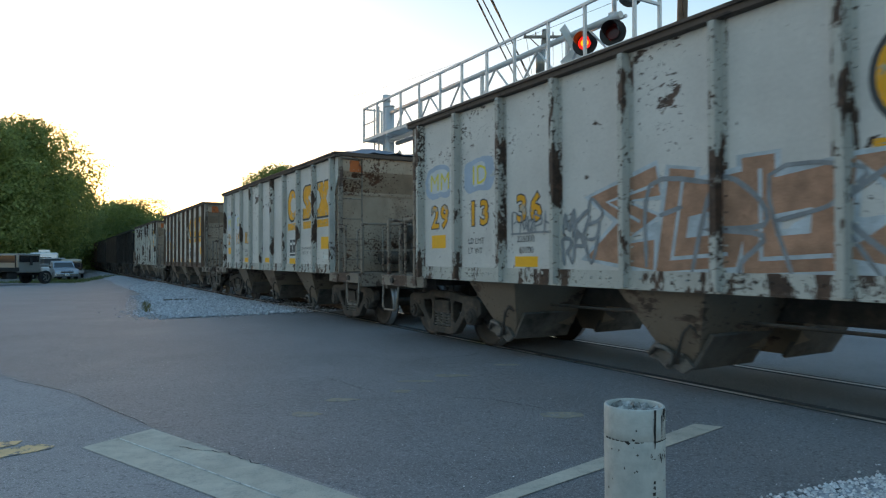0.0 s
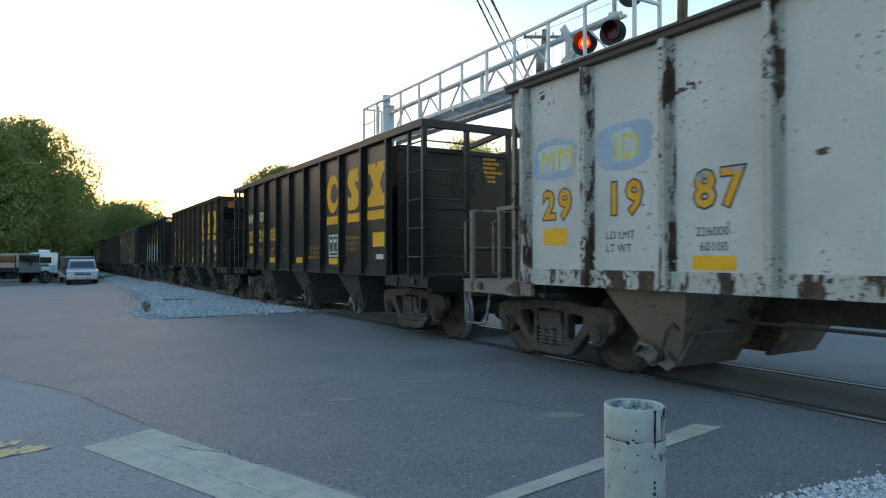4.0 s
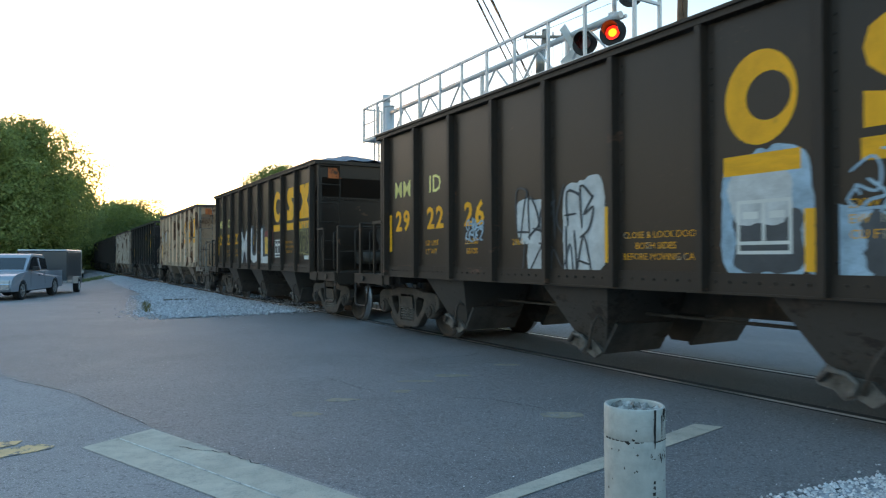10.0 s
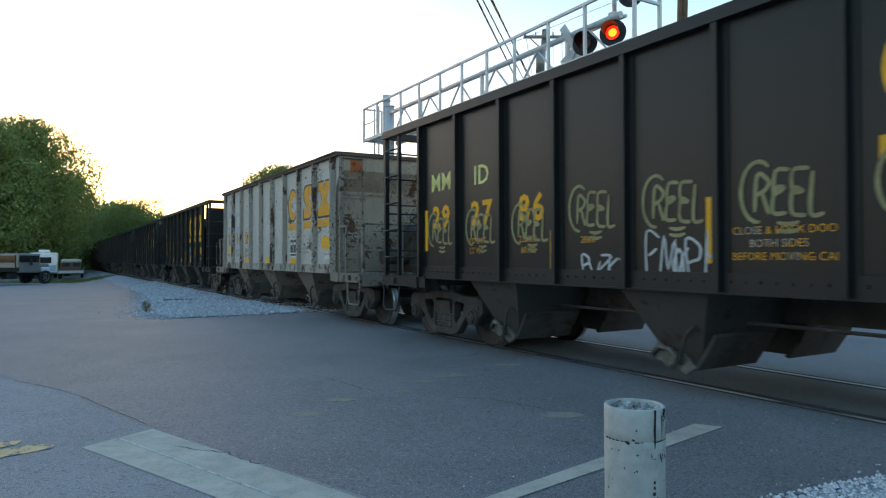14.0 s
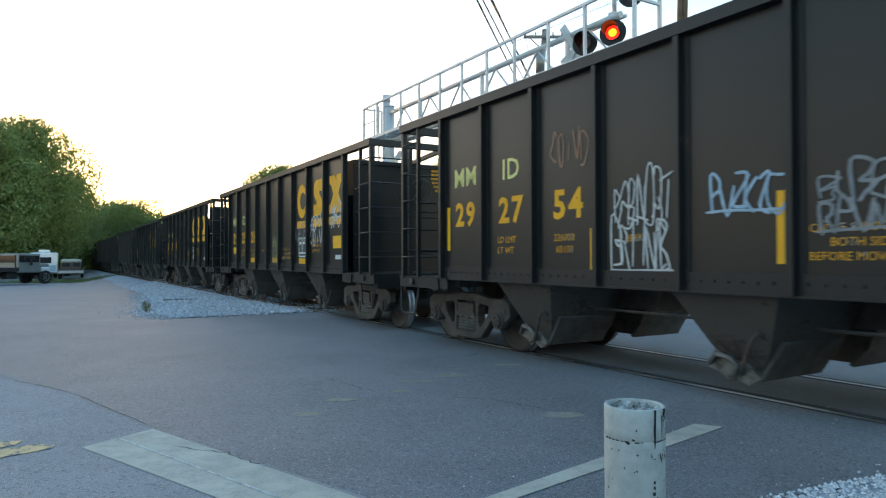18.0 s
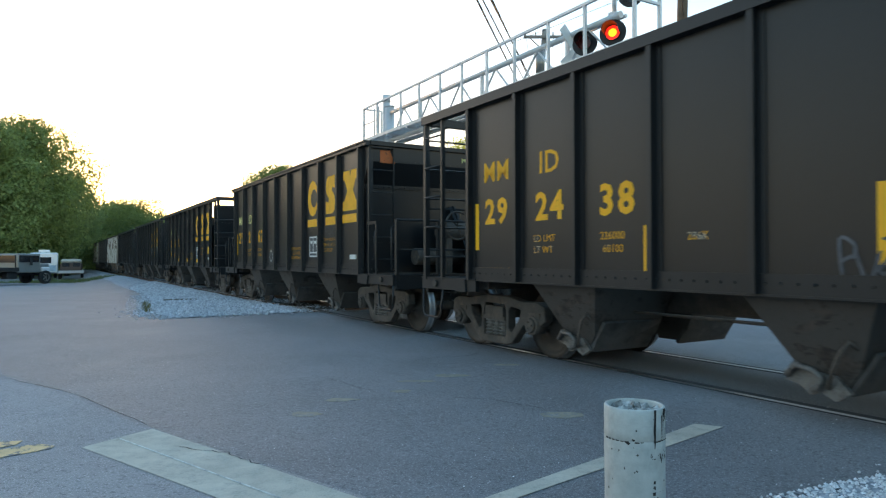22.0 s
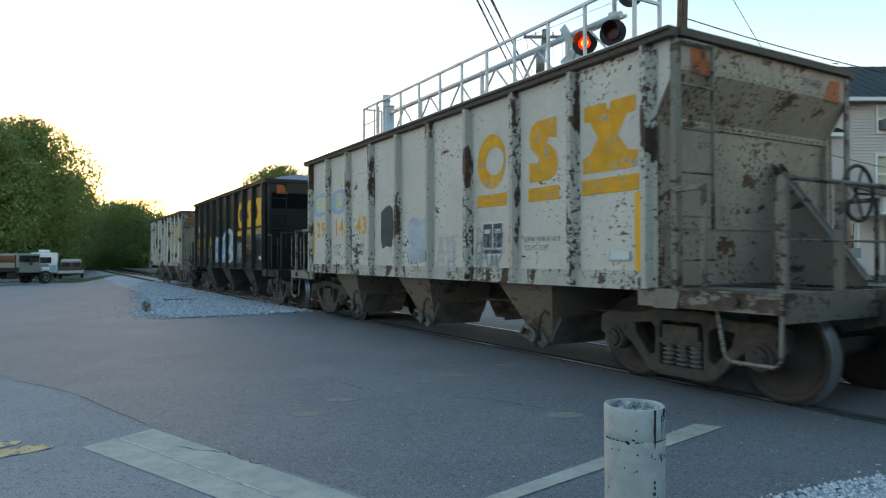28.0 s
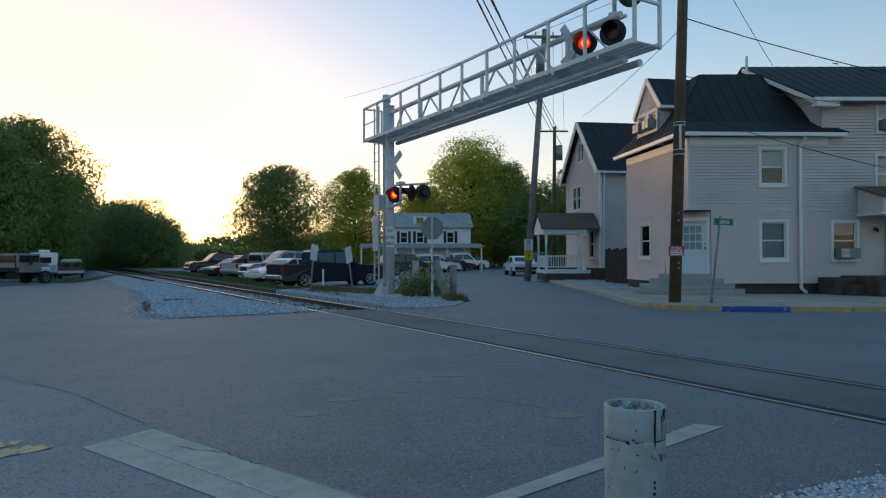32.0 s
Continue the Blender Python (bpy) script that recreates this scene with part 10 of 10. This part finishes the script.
# ---------------------------------------------------------------- trees
def tree_meshes(seed, h, w, trunk, leaves, size, lobes=14, low=0.12):
    """A tapered trunk with limbs, and a crown of leaf clumps gathered round uneven lobes."""
    rnd = random.Random(seed)
    bm = bmesh.new()
    r0 = 0.028 * h
    base = Vector((0, 0, -0.3))
    fork = Vector((rnd.uniform(-0.3, 0.3), rnd.uniform(-0.3, 0.3), h * trunk))
    rod(bm, base, fork, r0, r0 * 0.7, 10)
    cent = []
    for k in range(lobes):
        f = (k + 0.5) / lobes
        z = h * (low + (0.90 - low) * f)
        env = math.sin(math.pi * min(1.0, 0.22 + 0.70 * f)) ** 0.8
        a = k * 2.4 + rnd.uniform(-0.4, 0.4)
        r = w * 0.5 * env * rnd.uniform(0.35, 0.78)
        c = Vector((r * math.cos(a), r * math.sin(a), z))
        cent.append((c, w * 0.20 * rnd.uniform(0.75, 1.25) * (0.65 + 0.5 * env)))
        st = fork.lerp(Vector((0, 0, h * 0.75)), max(0.0, min(1.0, (z / h - trunk) / 0.8)))
        rod(bm, st if z > fork.z else fork * 0.9, c, r0 * 0.32, r0 * 0.08, 6)
    rod(bm, fork, Vector((0, 0, h * 0.82)), r0 * 0.6, r0 * 0.12, 8)
    wood = mesh_of("trunk", bm)
    n = leaves
    idx = np.random.RandomState(seed).randint(0, lobes, n)
    rs = np.random.RandomState(seed + 1)
    cc = np.array([list(c[0]) for c in cent])[idx]
    rr = np.array([c[1] for c in cent])[idx]
    dirs = rs.normal(size=(n, 3))
    dirs /= np.linalg.norm(dirs, axis=1)[:, None]
    rad = rr * rs.uniform(0.45, 1.0, n) ** 0.5 * 1.05 * (1 + 0.25 * np.sin(dirs[:, 0] * 7 + idx) * np.cos(dirs[:, 2] * 6))
    pos = cc + dirs * rad[:, None] * np.array([1.1, 1.1, 0.85])
    nr = dirs * 0.7 + np.array([0.0, 0.0, 0.35]) + rs.normal(size=(n, 3)) * 0.3
    nr /= np.linalg.norm(nr, axis=1)[:, None]
    t1 = np.cross(nr, rs.normal(size=(n, 3)))
    t1 /= np.linalg.norm(t1, axis=1)[:, None]
    t2 = np.cross(nr, t1)
    t2 /= np.linalg.norm(t2, axis=1)[:, None]
    s = size * rs.uniform(0.55, 1.25, n)[:, None]
    v = np.stack([pos - t1 * s, pos - t2 * s * 0.55 + nr * s * 0.15, pos + t1 * s, pos + t2 * s * 0.55 + nr * s * 0.15], 1).reshape(-1, 3)
    me = bpy.data.meshes.new("crown")
    me.from_pydata(v.tolist(), [], (np.arange(n * 4).reshape(n, 4)).tolist())
    return wood, me


KINDS = {
    "broad": tree_meshes(3, 14, 11, 0.22, 46000, 0.142, 30),
    "tall": tree_meshes(7, 15, 9, 0.25, 36000, 0.142, 28),
    "open": tree_meshes(12, 14, 13, 0.30, 42000, 0.145, 30),
    "bush": tree_meshes(17, 8, 9, 0.12, 30000, 0.125, 26, 0.04),
}
FAR_KINDS = {
    "broad": tree_meshes(3, 14, 11, 0.22, 11000, 0.24, 24),
    "tall": tree_meshes(7, 15, 9, 0.25, 9000, 0.24, 22),
    "bush": tree_meshes(17, 8, 9, 0.12, 9000, 0.20, 20, 0.04),
}
TREES = [
    ("broad", -49, 68, 18.5, "leaf_mid"), ("broad", -49.2, 77, 18.6, "leaf_mid"), ("tall", -52.5, 83, 18.5, "leaf_mid"), ("broad", -56, 76, 19, "leaf_dark"), ("bush", -53, 80, 7.5, "leaf_dark"), ("bush", -57, 70, 7.5, "leaf_dark"),
    ("broad", -60, 60, 16, "leaf_dark"), ("tall", -50, 88, 15, "leaf_dark"), ("bush", -55, 86, 9, "leaf_dark"), ("broad", -62, 95, 15, "leaf_mid"), ("bush", -55.5, 92, 7.5, "leaf_dark"),
    ("broad", -72, 108, 15, "leaf_dark"), ("bush", -66, 106, 8, "leaf_dark"), ("broad", -84, 128, 15.5, "leaf_dark"), ("bush", -75, 122, 8, "leaf_dark"), ("broad", -98, 150, 16, "leaf_dark"), ("tall", -92, 160, 15, "leaf_mid"),
    ("broad", -118, 182, 17, "leaf_dark"), ("broad", -112, 205, 16, "leaf_dark"), ("broad", -140, 232, 18, "leaf_dark"),
    # broad trees at y 141 to 150: added out of sight to shade the house
    ("bush", -53.0, 106, 11.5, "leaf_mid"), ("bush", -46.5, 100, 11.2, "leaf_mid"), ("bush", -41.8, 98, 8.2, "leaf_mid"), ("broad", -71.5, 150, 13.5, "leaf_dark"), ("broad", -66.5, 141, 12.5, "leaf_dark"), ("broad", -62.5, 134, 11.5, "leaf_dark"), ("bush", -58.5, 116, 11.5, "leaf_dark"), ("bush", -44.5, 97, 7.0, "leaf_dark"), ("bush", -66, 132, 12, "leaf_mid"), ("bush", -77, 152, 12, "leaf_dark"), ("broad", -86, 172, 14, "leaf_dark"), ("broad", -60.5, 143, 10.4, "leaf_dark"),
    # the yellow-green crowns look sunlit by their leaf colour alone
    ("broad", -22.6, 90, 14.8, "leaf_mid"), ("tall", -11.2, 84, 14.2, "leaf_sun_tint"), ("open", 4.0, 92, 17.4, "leaf_sun_tint"), ("broad", -3.0, 97, 13.0, "leaf_sun_tint"), ("tall", 9.0, 92, 15, "leaf_mid"), ("bush", 13.6, 85, 11, "leaf_mid"), ("broad", 16.5, 78, 13, "leaf_mid"),
    ("broad", -28.5, 118, 7.5, "leaf_mid"), ("bush", -20, 104, 6.0, "leaf_sun_tint"), ("bush", -16, 98, 5.5, "leaf_dark"), ("tall", 20, 60, 15, "leaf_mid"), ("broad", 28, 50, 15, "leaf_mid"), ("tall", 33, 38, 16.5, "leaf_mid"),
]
rnd = random.Random(9)
for kind, x, y, h, leaf in TREES:
    wood, crown = (FAR_KINDS if y > 104 or x < -56.5 or x > 14 else KINDS)[kind]
    k = h / {"broad": 14, "tall": 15, "open": 14, "bush": 8}[kind]
    tr = thing("bush" if kind == "bush" else "tree", {"leaf_dark": "dark green leafy", "leaf_mid": "green leafy", "leaf_sun_tint": "painted-sunlit yellow-green leafy"}[leaf] + (" shrub growing low beside the track" if kind == "bush" else " tree with a full uneven crown"),
               "bush" if kind == "bush" else "tree", pose(x, y, -0.75 if x < -35 else -0.35, 0, 0, rnd.uniform(0, 360)), "trees round the crossing")
    tr.scale = (k, k, k * rnd.uniform(0.95, 1.05))
    part_of("trunk", wood, M["bark"], tr)
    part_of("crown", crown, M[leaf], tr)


def far_woods(name, label, x0, x1, y0, y1, h, n, seed, mt):
    rs = np.random.RandomState(seed)
    f = rs.uniform(0, 1, n)
    top = h * (0.82 + 0.10 * np.sin(f * 37) + 0.09 * np.sin(f * 91 + 2) + 0.07 * np.sin(f * 213))
    pos = np.stack([x0 + (x1 - x0) * f + rs.normal(0, 1.2, n), y0 + (y1 - y0) * f + rs.normal(0, 3, n), -0.5 + np.abs(top) * rs.uniform(0.02, 1, n) ** 0.6], 1)
    t1 = rs.normal(size=(n, 3)); t1 /= np.linalg.norm(t1, axis=1)[:, None]
    t2 = np.cross(t1, rs.normal(size=(n, 3))); t2 /= np.linalg.norm(t2, axis=1)[:, None]
    s = rs.uniform(0.5, 1.1, n)[:, None]
    v = np.stack([pos - t1 * s, pos - t2 * s * 0.6, pos + t1 * s, pos + t2 * s * 0.6], 1).reshape(-1, 3)
    me = bpy.data.meshes.new(name)
    me.from_pydata(v.tolist(), [], (np.arange(n * 4).reshape(n, 4)).tolist())
    tagged(set_mat(new(name, me), M[mt]), label, "woods", "", "stuff")


far_woods("far_woods", "distant line of green woods beyond the field", -190, 60, 290, 330, 12.5, 22000, 31, "leaf_mid")
far_woods("far_hedge", "hedge of mixed shrubs beyond the parking lot", -62, -18, 150, 175, 4.5, 7000, 32, "leaf_mid")
far_woods("tall_hedge", "dark trees closing the view behind the far house", 6, 40, 104, 84, 9, 9000, 34, "leaf_dark")
# added out of view: dark leaves keep bright low sky out of car reflections
far_woods("street_woods", "unseen dark trees added behind the camera to block the low sky", -85, 55, -34, -58, 11, 9000, 36, "leaf_deep")
far_woods("yard_woods", "dark woods behind the yard", -130, -52, 40, 62, 11, 9000, 35, "leaf_dark")
# shrub by the guard posts
rs = np.random.RandomState(41)
n = 1500
pos = np.stack([rs.normal(-0.75, 0.42, n), rs.normal(22.9, 0.3, n), np.abs(rs.normal(0.0, 0.42, n))], 1)
t1 = rs.normal(size=(n, 3)); t1 /= np.linalg.norm(t1, axis=1)[:, None]
t2 = np.cross(t1, rs.normal(size=(n, 3))); t2 /= np.linalg.norm(t2, axis=1)[:, None]
v = np.stack([pos - t1 * 0.07, pos - t2 * 0.04, pos + t1 * 0.07, pos + t2 * 0.04], 1).reshape(-1, 3)
me = bpy.data.meshes.new("weeds")
me.from_pydata(v.tolist(), [], (np.arange(n * 4).reshape(n, 4)).tolist())
tagged(set_mat(new("weeds", me), M["leaf_mid"]), "leafy weeds growing round the guard posts", "weeds", "", "stuff")


# ---------------------------------------------------------------- what moves
DRIVE = [(0.0, -34.0, 60.0), (0.5, -32.8, 58.0), (1.75, -29.7, 53.7), (3.0, -26.9, 49.5), (4.5, -24.0, 44.1), (6.0, -21.6, 38.5), (7.5, -19.1, 32.6), (9.0, -17.5, 27.6), (10.5, -16.5, 22.4), (11.5, -15.9, 18.6), (12.5, -15.3, 14.7), (14.0, -14.3, 8.8), (16.0, -13.8, 1.0), (18.0, -13.5, -6.0), (20.0, -13.5, -10.0), (32.0, -13.5, -10.01)]


def drive_path():
    pts = [(-49.0, 72.5), (-43.5, 69.0), (-38.0, 65.0)] + [(x, y) for t, x, y in DRIVE]
    d = [0.0]
    for a, b in zip(pts, pts[1:]):
        d.append(d[-1] + math.dist(a, b))
    return pts, d


def along(pts, d, s):
    s = max(0.0, min(s, d[-1]))
    for i in range(len(d) - 1):
        if s <= d[i + 1]:
            f = (s - d[i]) / max(1e-6, d[i + 1] - d[i])
            return Vector((pts[i][0] + (pts[i + 1][0] - pts[i][0]) * f, pts[i][1] + (pts[i + 1][1] - pts[i][1]) * f, 0))
    return Vector((*pts[-1], 0))


# small surges of the train in its couplings, metres gained by second
SURGE = {2: -0.12, 3: 0.09, 6: 0.10, 7: 0.07, 9: 0.02, 11: 0.03, 13: -0.03, 17: 0.13, 18: -0.17, 19: -0.10, 20: -0.07, 22: 0.09, 23: -0.14, 24: -0.06, 29: 0.04}


def motions():
    for k, car, s0 in CARS:
        walk(car, [(t, car_pose(s0 - travel(t) - SURGE.get(t, 0.0))) for t in range(0, 33)])
    for k, ws, x in WHEELS:
        s0 = CARS[k][2] - x
        times = [0.0] + [i * 0.06 for i in range(1, 533) if -4.0 < s0 - travel(i * 0.06) < 40.0] + [32.0]
        rows, turn, last = [], 0.0, None
        for t in times:
            if last is not None and t - last < 0.1:
                turn += (travel(t) - travel(last)) / 0.4572
            last = t
            rows.append((t, pose(x, 0, 0.4572) @ Matrix.Rotation(turn, 4, "Y")))
        walk(ws, rows)
    # the pickup and its trailer follow one line across the yard
    pts, d = drive_path()

    def went(t):
        for (a, *_), (b, *_), da, db in zip(DRIVE, DRIVE[1:], d[3:], d[4:]):
            if t <= b:
                return da + (db - da) * (t - a) / (b - a)
        return d[-1]
    times = [i * 0.5 for i in range(41)] + [32.0]
    for ob, back, half in ((DRIVER, 2.9, 2.0), (TRAILER, 8.3, 1.6)):
        rows = []
        for t in times:
            s = went(min(t, 20.0)) - back
            f, r = along(pts, d, s + half), along(pts, d, s - half)
            c = (f + r) / 2
            rows.append((t, pose(c.x, c.y, yard_z(c.x, c.y), 0, 0, math.degrees(math.atan2(f.y - r.y, f.x - r.x)))))
        walk(ob, rows)
    for ob, wh, m, r, sgn in ROLLERS:
        rows, t = [], 0.0
        while t < 20.0:
            rows.append((t, m @ Matrix.Rotation((went(t) - went(0.0)) / r * (1 if sgn < 0 else -1), 4, "Y")))
            t += 0.1
        rows.append((32.0, rows[-1][1]))
        walk(wh, rows)
    # flashers: blinking is imitated by drums that turn their bright face out in turn
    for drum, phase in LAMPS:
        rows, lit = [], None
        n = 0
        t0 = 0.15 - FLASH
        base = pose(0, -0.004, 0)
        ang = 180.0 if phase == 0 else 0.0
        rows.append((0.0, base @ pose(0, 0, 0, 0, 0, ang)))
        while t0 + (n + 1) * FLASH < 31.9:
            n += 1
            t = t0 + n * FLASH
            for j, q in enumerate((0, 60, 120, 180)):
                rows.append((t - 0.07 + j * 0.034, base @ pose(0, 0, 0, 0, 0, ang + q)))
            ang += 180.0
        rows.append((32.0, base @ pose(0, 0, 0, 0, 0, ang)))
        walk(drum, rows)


motions()
